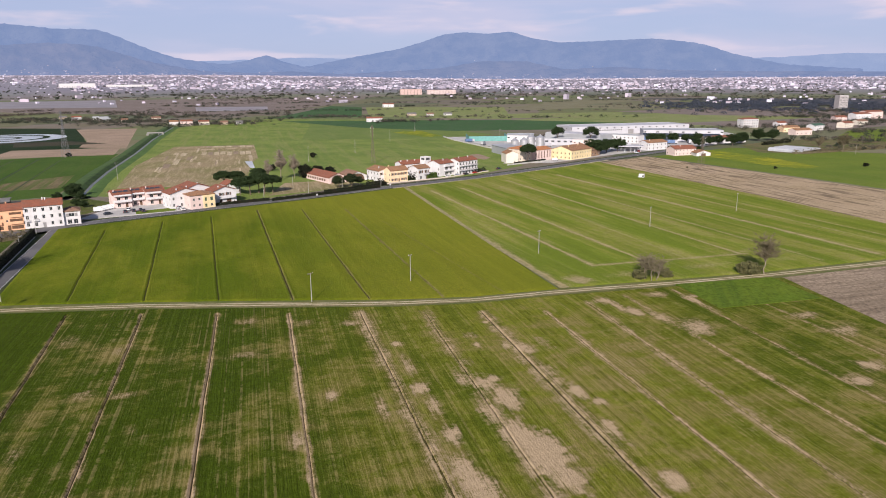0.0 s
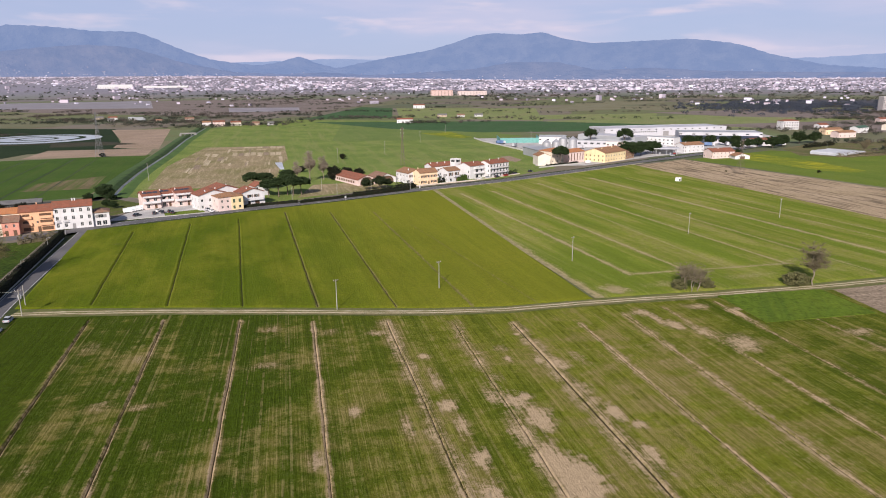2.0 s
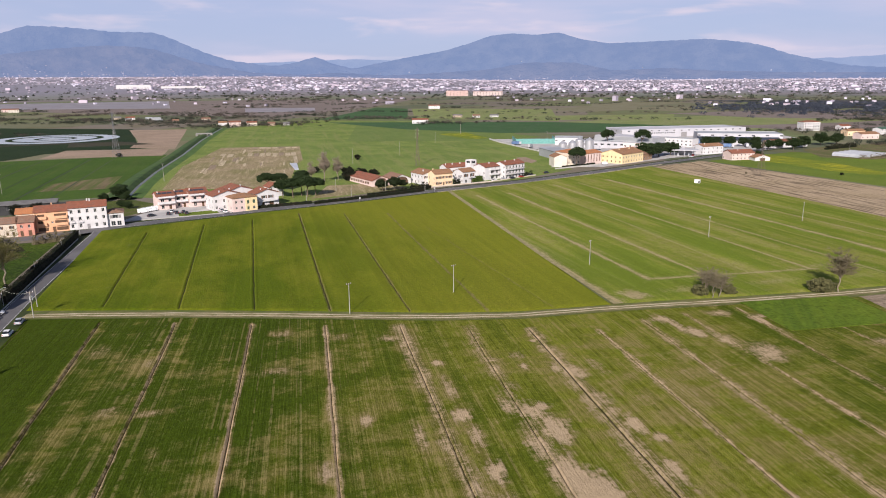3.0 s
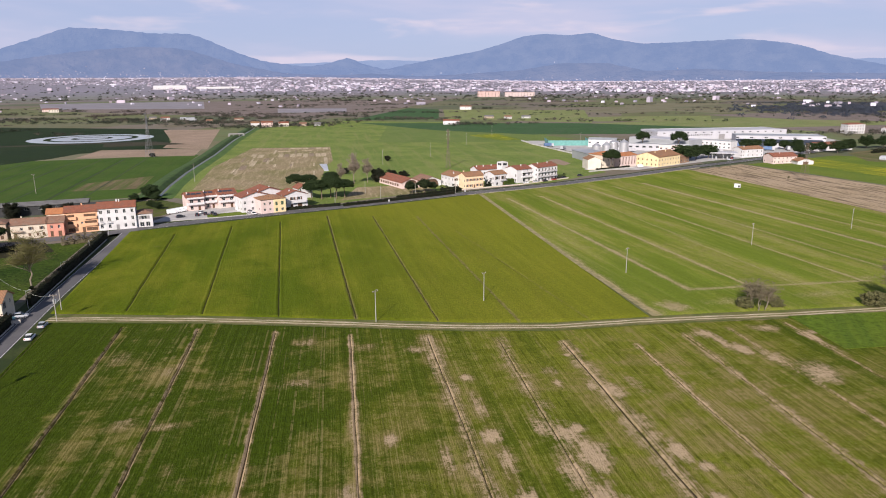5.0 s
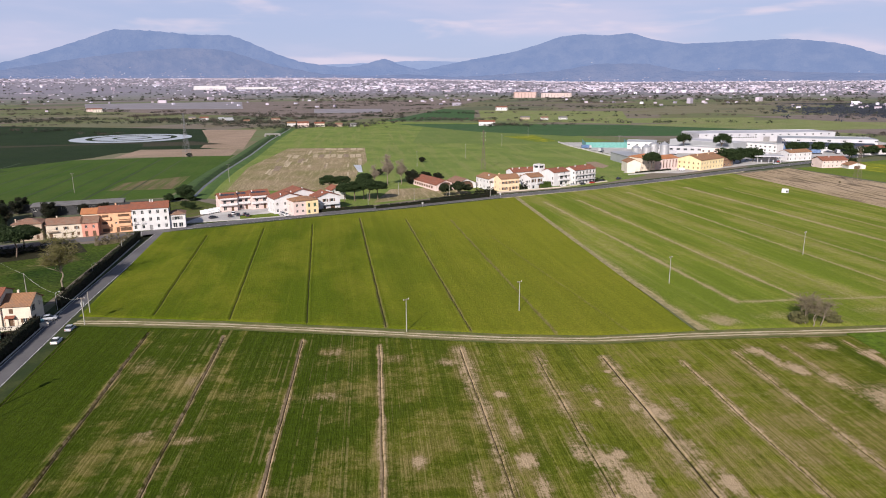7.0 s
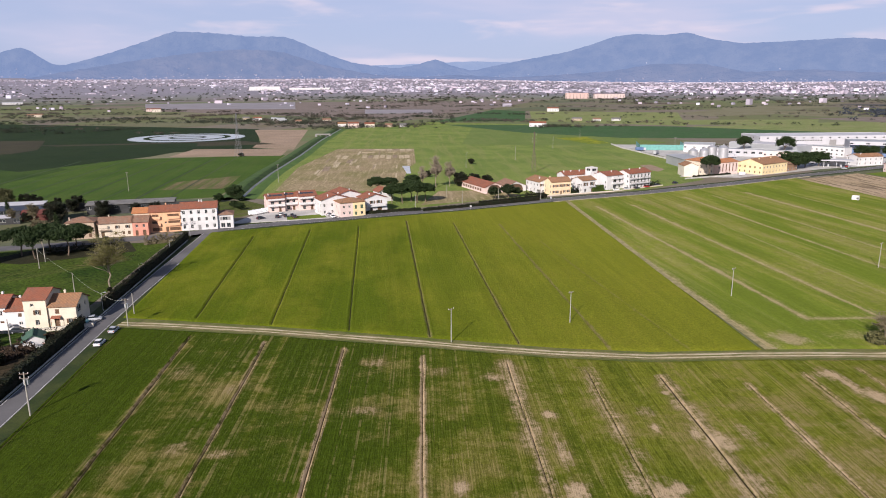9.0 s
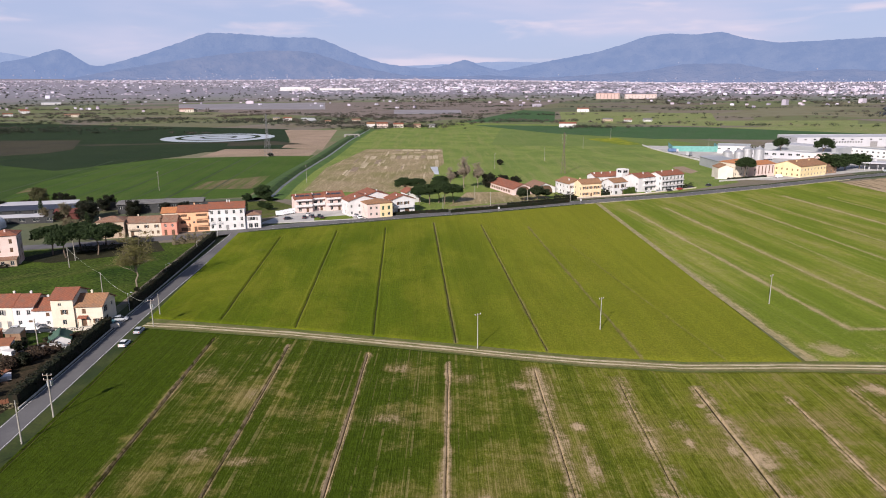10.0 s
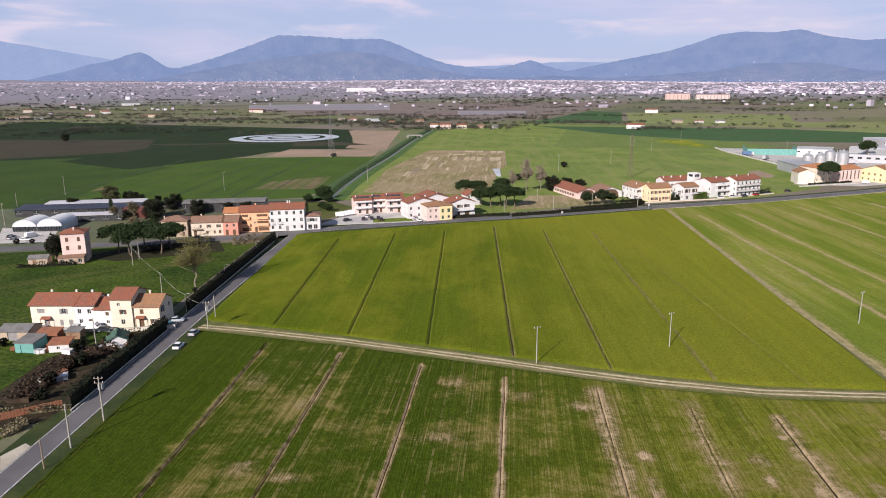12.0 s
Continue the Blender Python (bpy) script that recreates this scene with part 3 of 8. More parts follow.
bald = [(55, 196, 7, 1.3, 0.85), (64, 197.6, 6, 1.3, 0.85), (72, 183, 1.3, 8, 0.8), (48.5, 180, 1.5, 6, 0.8), (101, 184, 4, 1.2, 0.6),
        (12, 124, 3.3, 6.5, 0.9), (9, 130, 2.6, 4.7, 0.8), (19, 149, 3.5, 4.6, 0.8), (15, 151, 1.9, 3.0, 0.8), (27, 128, 2.2, 2.0, 0.8), (23, 137, 2.4, 4.3, 0.7), (24, 153, 1.8, 5.5, 0.6), (4, 133, 1.8, 5.0, 0.7), (5, 142, 1.7, 2.6, 0.6), (24, 132, 1.9, 2.3, 0.7), (-12, 120, 1.4, 5.5, 0.7), (-7, 118, 1.8, 3.2, 0.7), (8, 152, 1.2, 1.8, 0.8),
        (-22.5, 125.2, 1.5, 2.4, 1.1), (-4.7, 128.7, 2.2, 3.0, 1.0), (1.2, 109.5, 1.8, 3.6, 1.1), (10.5, 132.8, 1.7, 1.9, 1.1), (13.2, 122, 2.6, 3.8, 1.1), (17.7, 149.4, 2.2, 3.0, 0.95),
        (17.2, 102.5, 4.2, 7.5, 1.3), (13.6, 109, 3.2, 6.5, 1.2), (19.5, 96, 3.4, 5, 1.1), (9.5, 118, 2.4, 5, 0.9), (3.6, 98, 2.2, 6, 1.0), (36.1, 95.1, 2.4, 2.8, 1.0), (30.8, 122.1, 1.5, 1.8, 1.0), (27.0, 127, 1.8, 4.5, 0.9), (30.6, 111, 1.6, 5, 0.9), (11.2, 167.4, 1.2, 1.8, 0.9),
        (51.9, 175, 2.6, 4, 0.85), (64.3, 162.6, 5.0, 6.0, 0.85), (58, 170, 2.2, 9, 0.7), (112, 128, 3.5, 8, 0.8), (104, 142, 3, 6, 0.7), (46, 184, 3, 4, 0.7), (62, 190, 4, 2.5, 0.7), (72.3, 187.8, 3.6, 1.8, 0.8), (96.3, 171, 4.5, 2.5, 0.8), (86.8, 130.5, 2.5, 3.0, 0.9), (93.4, 138, 3.2, 3.0, 1.0),
        (-73.1, 126.5, 3.0, 2.6, 0.66), (-64.4, 126.3, 4.0, 2.0, 0.66), (-51.7, 169.1, 4.0, 2.6, 0.66), (-46.8, 146, 6.5, 2.4, 0.58), (-73.6, 103.4, 2.4, 3.2, 0.6), (-26.0, 108, 2.0, 3.6, 0.75),
        (-24.2, 167.3, 4.0, 3.0, 0.75), (-11.5, 152.7, 1.4, 1.6, 1.0), (-12.8, 147, 1.0, 4.0, 0.6), (5.5, 93, 3.0, 7.0, 1.0), (-2, 120, 1.6, 5, 0.7), (-91, 156, 4.5, 4.0, 0.45), (-76, 150, 4.0, 3.0, 0.45),
        (-36, 168, 4.0, 2.5, 0.6), (-8.0, 140, 1.6, 6.0, 0.7), (22, 138, 2.4, 4.5, 0.7), (-56, 112, 3, 3, 0.4), (7, 158, 2.0, 2.4, 0.55), (100, 160, 5, 4, 0.7)]
bald = [(x, y, a, b, how * (0.72 if x < -20 else 0.95)) for x, y, a, b, how in bald]
grid_field("field_1", [(side_road(-25) + 5.5, -25), (134, -25)], [(-124.5, 177.5), (-86, 180.6), (-57, 181.2), (-13, 181.6), (9, 184), (34, 191), (71, 199), (108, 207.5)],
           [(side_road(-25) + 5.5, -25), (-124.5, 177.5)], [(134, -25), (126, 50), (113, 170), (108, 207.5)], 1100, 330, 15.2, furrows, bald, NEAR_CROP, height=0.42,
           thin=lambda x, y: np.clip(-0.04 + 0.20 * np.clip((x + 0.27 * (y - 174) + 45) / 60, 0, 1) * (1 - 0.45 * np.clip((x + 0.27 * (y - 174) - 32) / 40, 0, 1)) + 0.14 * soft_noise(x, y, 0.06, 5.0) - 0.14 * np.clip((y - 166) / 8, 0, 1) - 1.0 * np.clip((-102 - x - 0.31 * (y - 174)) / 6, 0, 1), -1.2, 1),
           label="thin green crop in strips with furrows and bare patches")

ditches = []
for x0, x1 in ((-109.2, -144.6), (-86.9, -126.4), (-65.2, -108.4), (-43.6, -91), (-21.4, -69), (0.6, -48), (20.6, -27)):
    i = len(ditches)
    y1 = (285, 301, 313, 328.5, 329, 330, 300)[i]
    ditches.append(((x0, 188.0), (x1, y1), 0.34 if i < 4 else 0.28, 0.28 if i < 3 else 0.22 if i < 4 else 0.14 if i < 5 else 0.09, 0.8 if i < 3 else 0.75, 0.3 if i < 3 else 0.55 if i < 6 else 0.4))
MAIN = [(-340, 184), (-262, 226), (-234, 243), (-209, 258), (-177, 281), (-165, 297), (-148, 311), (-112, 338.5), (-74, 366), (-32, 400.5), (20, 438), (76, 487), (126, 534), (190, 590), (300, 690)]
grid_field("field_2", [(-129.4, 184.4), (-86, 186.8), (-57, 187.4), (-13, 187.8), (9, 190), (35, 197)], [(-166.6, 288), (-144, 304.5), (-110, 332), (-72, 359.5), (-30, 394), (-23, 399.5)],
           [(-129.4, 184.4), (-166.6, 288)], [(35, 197), (15, 267), (-23, 399.5)], 520, 230, 18.8, ditches, [(-118, 206, 2, 3, 0.3), (-140, 262, 3, 2, 0.35), (-132, 222, 3, 2, 0.25), (-60, 250, 6, 9, 0.2), (-35, 280, 6, 12, 0.2), (-95, 240, 6, 9, 0.2)], DENSE_CROP,
           "dense bright green wheat with dark drainage ditches")
lines = []
for a, b, how in (((36.8, 199), (-24.5, 392), 0.9), ((51.1, 222.4), (-6, 384), 0.75), ((71.3, 225.7), (12, 392), 0.72), ((85.5, 232), (34, 396), 0.42), ((107.3, 237), (40, 424), 0.62), ((131.4, 228), (56, 432), 0.55),
                  ((155.9, 236), (76, 446), 0.8), ((174, 244), (98, 446), 0.5), ((184, 246), (128, 402), 0.5), ((196, 276), (142, 420), 0.35), ((51.1, 222.4), (109.3, 237), 0.62), ((109.3, 237), (190, 247), 0.35)):
    lines += [(a, b, 0.3, 0.04, 1.2, how), (a, b, 0.3, 0.0, 3.6, how * 0.5)]
grid_field("field_3", [(36, 197.5), (52, 201.5), (71, 205.5), (105, 213.8), (152, 228), (205, 245)], [(-22, 400), (20, 431), (76, 479), (119, 519)],
           [(36, 197.5), (15.5, 267), (-22, 400)], [(205, 245), (175, 350), (119, 519)], 300, 300, 20.5, lines, [(43, 206, 5, 5, 0.75), (60, 212, 10, 4, 0.45), (90, 222, 14, 4, 0.42), (120, 230, 14, 4, 0.35), (110, 240, 6, 3, 0.45)], PALE_CROP,
           thin=lambda x, y: np.clip(0.06 + 0.12 * soft_noise(x, y, 0.045, 2.0), 0, 1), label="pale green young crop with bare sowing lines")

tagged(part("field_margin", ribbon([(37.2, 197.5), (15.7, 267), (-22.6, 400)], (1.6, -1.6), 0.24, 40), surface("margin_earth", (0.30, 0.25, 0.13), (0.19, 0.17, 0.07), 0.4, 1.8, 0.95, 0.6, spread=0.35)), "pale grassy margin between two crops", "margin", kind="structure")

ASPHALT = surface("asphalt", (0.094, 0.090, 0.095), (0.130, 0.125, 0.126), 0.08, 3.0, 0.85, 0.2, spread=0.15)
GRAVEL = surface("gravel", (0.42, 0.38, 0.31), (0.32, 0.28, 0.22), 0.15, 3.0, 0.95, 0.5)
TRACK_EARTH = surface("track_earth", (0.50, 0.43, 0.30), (0.36, 0.31, 0.18), 0.5, 2.5, 0.95, 0.5, spread=0.3)
VERGE = surface("verge_grass", (0.018, 0.033, 0.005), (0.045, 0.056, 0.011), 0.15, 1.8, 0.95, 0.8, spread=0.4)
PAINT = surface("road_paint", (0.66, 0.66, 0.64), (0.45, 0.45, 0.43), 0.6, 5.0, 0.7, 0.1)
CONCRETE = surface("concrete", (0.44, 0.43, 0.40), (0.33, 0.32, 0.29), 0.4, 4.0, 0.9, 0.2)
PAVING = surface("yard_paving", (0.46, 0.44, 0.42), (0.35, 0.335, 0.32), 0.1, 2.0, 0.9, 0.2)

SIDE = [(side_road(-60), -60), (side_road(60), 60), (side_road(140), 140), (side_road(200), 200), (-166.5, 286), (-170, 294)]
tagged(part("verge", ribbon(SIDE[:-1], (6.4, -7.0), 0.012, 40), VERGE), "grassy roadside verge", "verge", kind="structure")
tagged(part("road_1", ribbon(SIDE, (2.5, -2.5), 0.035, 40), ASPHALT), "narrow grey asphalt lane with worn edges", "road", kind="structure")
tagged(part("verge", ribbon(MAIN[4:], (7.5, -8.0), 0.012, 60), VERGE), "mown verge along the main road", "verge", kind="structure")
tagged(part("road_2", ribbon(MAIN, (4.2, -4.2), 0.042, 70), ASPHALT), "two-lane grey asphalt road past the houses", "road", kind="structure")
for k, (line, off) in enumerate(((SIDE[:-1], 2.25), (SIDE[:-1], -2.25), (MAIN[5:], 3.7), (MAIN[5:], -3.7))):
    tagged(part("road_marking", ribbon(line, (off + 0.06, off - 0.06), 0.05 if k > 1 else 0.043, 60), PAINT), "white painted edge line", "marking", kind="structure")
tagged(part("road_shoulder", ribbon(MAIN[9:13], (-4.7, -6.9), 0.03, 30), TRACK_EARTH), "pale earth shoulder beside the road", "shoulder", kind="structure")


tagged(part("verge", ribbon(TRACK, (5.0, -5.5), 0.022, 120), surface("track_verge", (0.075, 0.098, 0.016), (0.13, 0.125, 0.04), 0.2, 1.5, 0.95, 0.8, spread=0.4)), "rough grass beside the dirt track", "verge", kind="structure")


def farm_track():
    """A dirt track: two worn wheel ruts with a grassy crown between them."""
    root = tagged(base("dirt_track", 0, 0), "pale dirt farm track with grassy crown", "track", kind="structure")
    part("bed", ribbon(TRACK, (1.7, -2.1), 0.05, 120), surface("track_grass", (0.12, 0.115, 0.035), (0.21, 0.17, 0.085), 0.25, 1.6, 0.95, 0.8, spread=0.4), root)
    for off in (0.8, -0.8):
        p = chain(TRACK, 260)
        d = np.gradient(p, axis=0)
        d /= np.linalg.norm(d, axis=1)[:, None]
        nrm = np.stack([-d[:, 1], d[:, 0]], -1)
        wob = 0.2 * soft_noise(p[:, 0], p[:, 1], 0.25, off)
        wid = 0.33 + 0.2 * soft_noise(p[:, 0], p[:, 1], 0.5, off + 2)
        a, b = p + nrm * (off + wob + wid)[:, None], p + nrm * (off + wob - wid)[:, None]
        m = Mesh()
        for k in range(len(p) - 1):
            m.face((*b[k], 0.065), (*b[k + 1], 0.065), (*a[k + 1], 0.065), (*a[k], 0.065))
        part("rut", m, TRACK_EARTH, root)


farm_track()

PLOUGHED = plain_field("ploughed", (0.38, 0.29, 0.19), (0.33, 0.25, 0.155), (0.075, 0.055, 0.035), -18, 0.32, clod=0.5, run=0.03, span=(0.50, 0.58))
GREY_PLOUGH = plain_field("grey_plough", (0.29, 0.225, 0.16), (0.24, 0.185, 0.13), (0.12, 0.09, 0.06), 72, 0.5, clod=0.7, run=0.05)
MEADOW = plain_field("meadow", (0.118, 0.168, 0.036), (0.165, 0.21, 0.05), (0.20, 0.21, 0.072), -16, 0.14, clod=0.4)
LUSH = plain_field("lush", (0.098, 0.145, 0.018), (0.125, 0.168, 0.022), (0.13, 0.15, 0.03), -19, 0.2, clod=0.4)
# crop and earth colours darkened to stand in for a cloud shadow
SHADED_CROP = plain_field("shaded_crop", (0.014, 0.029, 0.010), (0.020, 0.035, 0.012), (0.024, 0.032, 0.014), 15, 0.1)
SHADED_EARTH = plain_field("shaded_earth", (0.045, 0.04, 0.028), (0.055, 0.05, 0.03), (0.04, 0.042, 0.025), 60, 0.15)
BLUE_GREEN = plain_field("blue_green_field", (0.042, 0.09, 0.032), (0.05, 0.10, 0.038), (0.06, 0.095, 0.045), 10, 0.06)
TAN = plain_field("fallow", (0.32, 0.235, 0.175), (0.27, 0.20, 0.145), (0.22, 0.175, 0.11), 60, 0.2, clod=0.45)
STUBBLE = plain_field("stubble", (0.27, 0.21, 0.125), (0.185, 0.165, 0.07), (0.38, 0.30, 0.19), -16, 0.35, clod=0.55, run=0.03)
RAPE = plain_field("rape_flower", (0.115, 0.16, 0.018), (0.15, 0.18, 0.018), (0.44, 0.38, 0.02), -38, 0.16, run=0.03)
FAR_MEADOW = plain_field("far_meadow", (0.155, 0.188, 0.064), (0.185, 0.21, 0.08), (0.215, 0.20, 0.10), 12, 0.03, clod=0.4)
# dark bluish ground colour that imitates a far cloud shadow
CLOUD_SHADE_GROUND = plain_field("cloud_shade_ground", (0.05, 0.054, 0.066), (0.07, 0.072, 0.08), (0.085, 0.078, 0.08), 20, 0.03, clod=0.5)
REED = plain_field("reed_marsh", (0.185, 0.15, 0.135), (0.15, 0.125, 0.108), (0.225, 0.18, 0.155), 80, 0.05)
WATER = surface("marsh_water", (0.20, 0.175, 0.175), (0.26, 0.235, 0.24), 0.02, 0.2, 0.55, 0.05, spread=0.15, spec=0.3)

sheet("field_4", [(119, 512), (166, 553), (250, 372), (420, 120), (330, 60), (205, 250), (190, 292)], PLOUGHED, "bare ploughed brown earth field", 0.025)
sheet("field_5", [(170, 552), (262, 620), (370, 560), (700, 420), (430, 130), (254, 375)], LUSH, "bright green crop field", 0.02)
sheet("field_6", [(212, 580), (234, 602), (252, 566), (262, 526), (268, 482), (254, 470), (236, 490), (220, 530), (208, 555)], RAPE, "patch of yellow flowering rape", 0.03)
sheet("field_7", [(108, 207.5), (113, 171), (126, 52), (330, 60), (205, 238), (152, 221)], GREY_PLOUGH, "grey-brown harrowed earth", 0.03)
sheet("field_8", [(71.5, 199.6), (104, 206.5), (108.5, 185), (76, 177)], plain_field("wedge_crop", (0.08, 0.128, 0.010), (0.10, 0.142, 0.013), (0.06, 0.10, 0.01), 15, 0.3, clod=0.5), "small bright green wedge of crop", 0.52)
sheet("field_9", [(-204, 378), (-110, 348), (-60, 400), (20, 448), (60, 500), (48, 620), (0, 765), (60, 905), (-20, 1080), (-290, 1140), (-362, 930)], MEADOW, "green meadow behind the houses", 0.02)
sheet("field_10", [(-259, 663), (-186, 678), (-151, 560), (-146, 521), (-122, 418), (-150, 408), (-194, 402), (-231, 511)], STUBBLE, "mottled stubble plot with pale strips", 0.03)
# this crop's green is lowered to carry the cloud's shade
sheet("field_11", [(-352, 291), (-216, 374), (-244, 470), (-284, 600), (-585, 455)], plain_field("shaded_canal_crop", (0.042, 0.082, 0.012), (0.056, 0.098, 0.015), (0.066, 0.094, 0.02), -20, 0.2), "green crop beside the canal, darkened for cloud", 0.02)
sheet("field_12", [(-276, 424), (-251, 463), (-229, 405), (-266, 392)], plain_field("weedy_stubble", (0.13, 0.105, 0.055), (0.17, 0.13, 0.075), (0.06, 0.10, 0.016), -20, 0.22, clod=0.6, span=(0.45, 0.56)), "brown stubble corner of a green field", 0.03)
sheet("field_13", [(-395, 330), (-400, 378), (-355, 372), (-360, 330)], MATS["weedy_stubble"], "brown stubble patch", 0.03)
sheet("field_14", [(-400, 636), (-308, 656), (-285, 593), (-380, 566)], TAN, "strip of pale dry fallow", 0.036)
sheet("field_15", [(-352, 664), (-300, 650), (-411, 930), (-485, 915), (-380, 735)], TAN, "triangle of bare tan earth", 0.041)
# cloud shadow over the western fields, laid in as dark-coloured sheets
sheet("field_16", [(-1000, 470), (-585, 455), (-330, 660), (-385, 740), (-490, 935), (-1250, 1020)], SHADED_CROP, "green crop land darkened for cloud shade", 0.022)
sheet("field_17", [(-880, 640), (-637, 702), (-535, 580), (-600, 480), (-780, 470)], SHADED_EARTH, "bare earth darkened for cloud shade", 0.051)
sheet("field_18", [(-600, 645), (-400, 735), (-345, 705), (-500, 625)], SHADED_EARTH, "earth strip before the pond, darkened for cloud shade", 0.046)
sheet("field_19", [(-250, 1075), (90, 1075), (300, 960), (235, 870), (15, 846), (-108, 915)], BLUE_GREEN, "dark green strip of land", 0.03)
sheet("field_20", [(-270, 1690), (-184, 1603), (-137, 1186), (-284, 1152)], BLUE_GREEN, "blue-green crop plot", 0.03)
sheet("field_21", [(-175, 1600), (140, 1560), (110, 1085), (-125, 1190)], FAR_MEADOW, "far green meadow", 0.025)
sheet("field_22", [(-1500, 2500), (-250, 2500), (-290, 1700), (-380, 1250), (-640, 1330), (-1150, 1560)], REED, "brown reed marsh", 0.015)
sheet("pond_1", [(-1710, 2334), (-1097, 2340), (-789, 1690), (-1201, 1648)], WATER, "still grey marsh pool", 0.05, category="water")
sheet("pond_2", [(-593, 1672), (-424, 1690), (-368, 1471), (-513, 1450)], WATER, "still grey marsh pool", 0.05, category="water")
sheet("field_23", [(110, 1070), (480, 1300), (900, 1100), (480, 900), (330, 900), (235, 880)], FAR_MEADOW, "far olive meadow", 0.02)
sheet("field_32", [(330, 1330), (430, 1180), (620, 1090), (900, 1060), (1250, 1240), (950, 1420), (560, 1440)], REED, "brown heath before the dark tree belt", 0.032)
# sheet added under the tree belt to paint the cloud shadow
sheet("cloud_shade_ground", [(720, 1900), (700, 1540), (900, 1430), (1250, 1300), (1600, 1500), (1150, 2050), (600, 2150)], CLOUD_SHADE_GROUND, "ground sheet coloured dark for a far cloud shadow", 0.036)
sheet("field_24", [(300, 960), (520, 1040), (760, 1180), (700, 960), (470, 820)], REED, "brown scrubby wasteland", 0.028)
sheet("field_25", [(-62, 838), (-26, 852), (2, 770), (-20, 760)], RAPE, "strips of yellow flowers in the meadow", 0.034)
sheet("bare_ground", [(22.9, 575), (31, 581), (39.3, 552), (33.8, 538), (25.3, 552)], TAN, "bare tan patch behind the houses", 0.062, category="ground")
sheet("field_26", [(60, 1250), (340, 1300), (300, 1150), (120, 1120)], FAR_MEADOW, "far green meadow", 0.03)
# more of the western cloud shadow, again as sheet colour
sheet("field_31", [(-398, 562), (-402, 640), (-440, 705), (-560, 640), (-530, 478), (-425, 450)], SHADED_CROP, "green crop land darkened for cloud shade", 0.057)
PASTURE = plain_field("pasture", (0.020, 0.044, 0.004), (0.056, 0.086, 0.010), (0.075, 0.085, 0.02), 30, 0.1, clod=0.9)
# meadow green taken darker, the cloud's shade being in the colour
SHADY_GREEN = plain_field("shady_meadow", (0.112, 0.158, 0.04), (0.13, 0.175, 0.046), (0.15, 0.18, 0.055), -16, 0.12)
SCRUB_EARTH = plain_field("scrub_earth", (0.035, 0.026, 0.016), (0.022, 0.021, 0.011), (0.065, 0.046, 0.028), 30, 0.4, clod=0.6)
# ground colour that paints the shade under the pines
PINE_SHADE = plain_field("pine_shade", (0.03, 0.028, 0.015), (0.022, 0.024, 0.011), (0.04, 0.035, 0.02), 30, 0.4)
sheet("field_30", [(400, 700), (446, 655), (720, 770), (650, 880), (478, 808)], LUSH, "green crop beyond the nursery", 0.026)
sheet("nursery_ground", [(280, 640), (268, 578), (300, 562), (385, 598), (445, 645), (420, 700), (335, 688)], MATS["weedy_stubble"], "weedy brown ground round the nursery", 0.037, category="yard")
sheet("field_27", [(-190, 1000), (-100, 985), (-62, 905), (15, 850), (60, 790), (20, 740), (-150, 735)], SHADY_GREEN, "part of the meadow darkened for cloud shade", 0.025)
# edge of the cloud shadow painted as a darker strip of crop
sheet("field_28", [(-600, 462), (-440, 350), (-352, 291), (-330, 306), (-385, 400), (-400, 470), (-520, 520)], plain_field("cloud_shaded_crop", (0.03, 0.058, 0.012), (0.042, 0.075, 0.014), (0.045, 0.07, 0.018), 30, 0.15), "green crop strip darkened for cloud shade", 0.032)
sheet("field_29", [(-350, 915), (-255, 900), (-190, 690), (-258, 690)], MEADOW, "pale green meadow by the canal", 0.034)
sheet("scrub_ground", [(-133, 177), (-141, 170), (-146, 150), (-136, 124), (-128, 118), (-119, 127), (-124, 150)], SCRUB_EARTH, "dark weedy ground beside the lane", 0.034)
sheet("pine_floor", [(-222, 226), (-204, 226), (-176, 252), (-190, 266), (-214, 255)], PINE_SHADE, "ground under the pines darkened for tree shade", 0.034)
PALE_EARTH = plain_field("pale_earth", (0.43, 0.35, 0.24), (0.33, 0.27, 0.17), (0.50, 0.42, 0.30), -16, 0.6, clod=0.6)
r9 = random.Random(12)
strips = [(30 + 6.2 * k, 4, 5.0, 15) for k in range(7)] + [(28 + 5.4 * k, 60, 4.2, 30) for k in range(8)] + [(11, 66, 5, 26), (18, 100, 4, 30), (67, 96, 3, 50), (5, 62, 4, 18), (10, 118, 4, 40), (4, 146, 5, 34), (26, 36, 12, 5), (48, 30, 9, 4)]
strips += [(r9.uniform(0, 60), r9.uniform(20, 200), r9.uniform(1.0, 2.2), r9.uniform(14, 40)) for _ in range(16)]
for k, (u, v, w, d) in enumerate(strips):
    u, v, d = u + r9.uniform(-0.4, 0.4), v + r9.uniform(-2, 2), d * r9.uniform(0.85, 1.0)
    at = lambda p, q: (-259 + 0.98 * p + 0.284 * q, 663 + 0.2 * p - 0.959 * q)
    sheet("stubble_strip", [at(u, v + d), at(u + w, v + d), at(u + w, v), at(u, v)], PALE_EARTH if k % 4 else GREY_PLOUGH, "pale worked strip in a stubble plot", 0.045 + 0.004 * k)
sheet("plastic_sheet", [(-154.5, 533.9), (-149.2, 535.4), (-136.6, 495.3), (-139.4, 494.7)], surface("crumpled_film", (0.50, 0.52, 0.56), (0.34, 0.36, 0.40), 0.3, 1.2, 0.5, 0.8), "crumpled pale plastic sheeting on the field edge", 0.45, category="sheeting")
sheet("meadow_west", [(side_road(95) - 10, 95), (side_road(270) - 10, 270), (-205, 255), (-245, 228), (-340, 175), (-380, 20), (-150, 10)], PASTURE, "rough green pasture", 0.02)


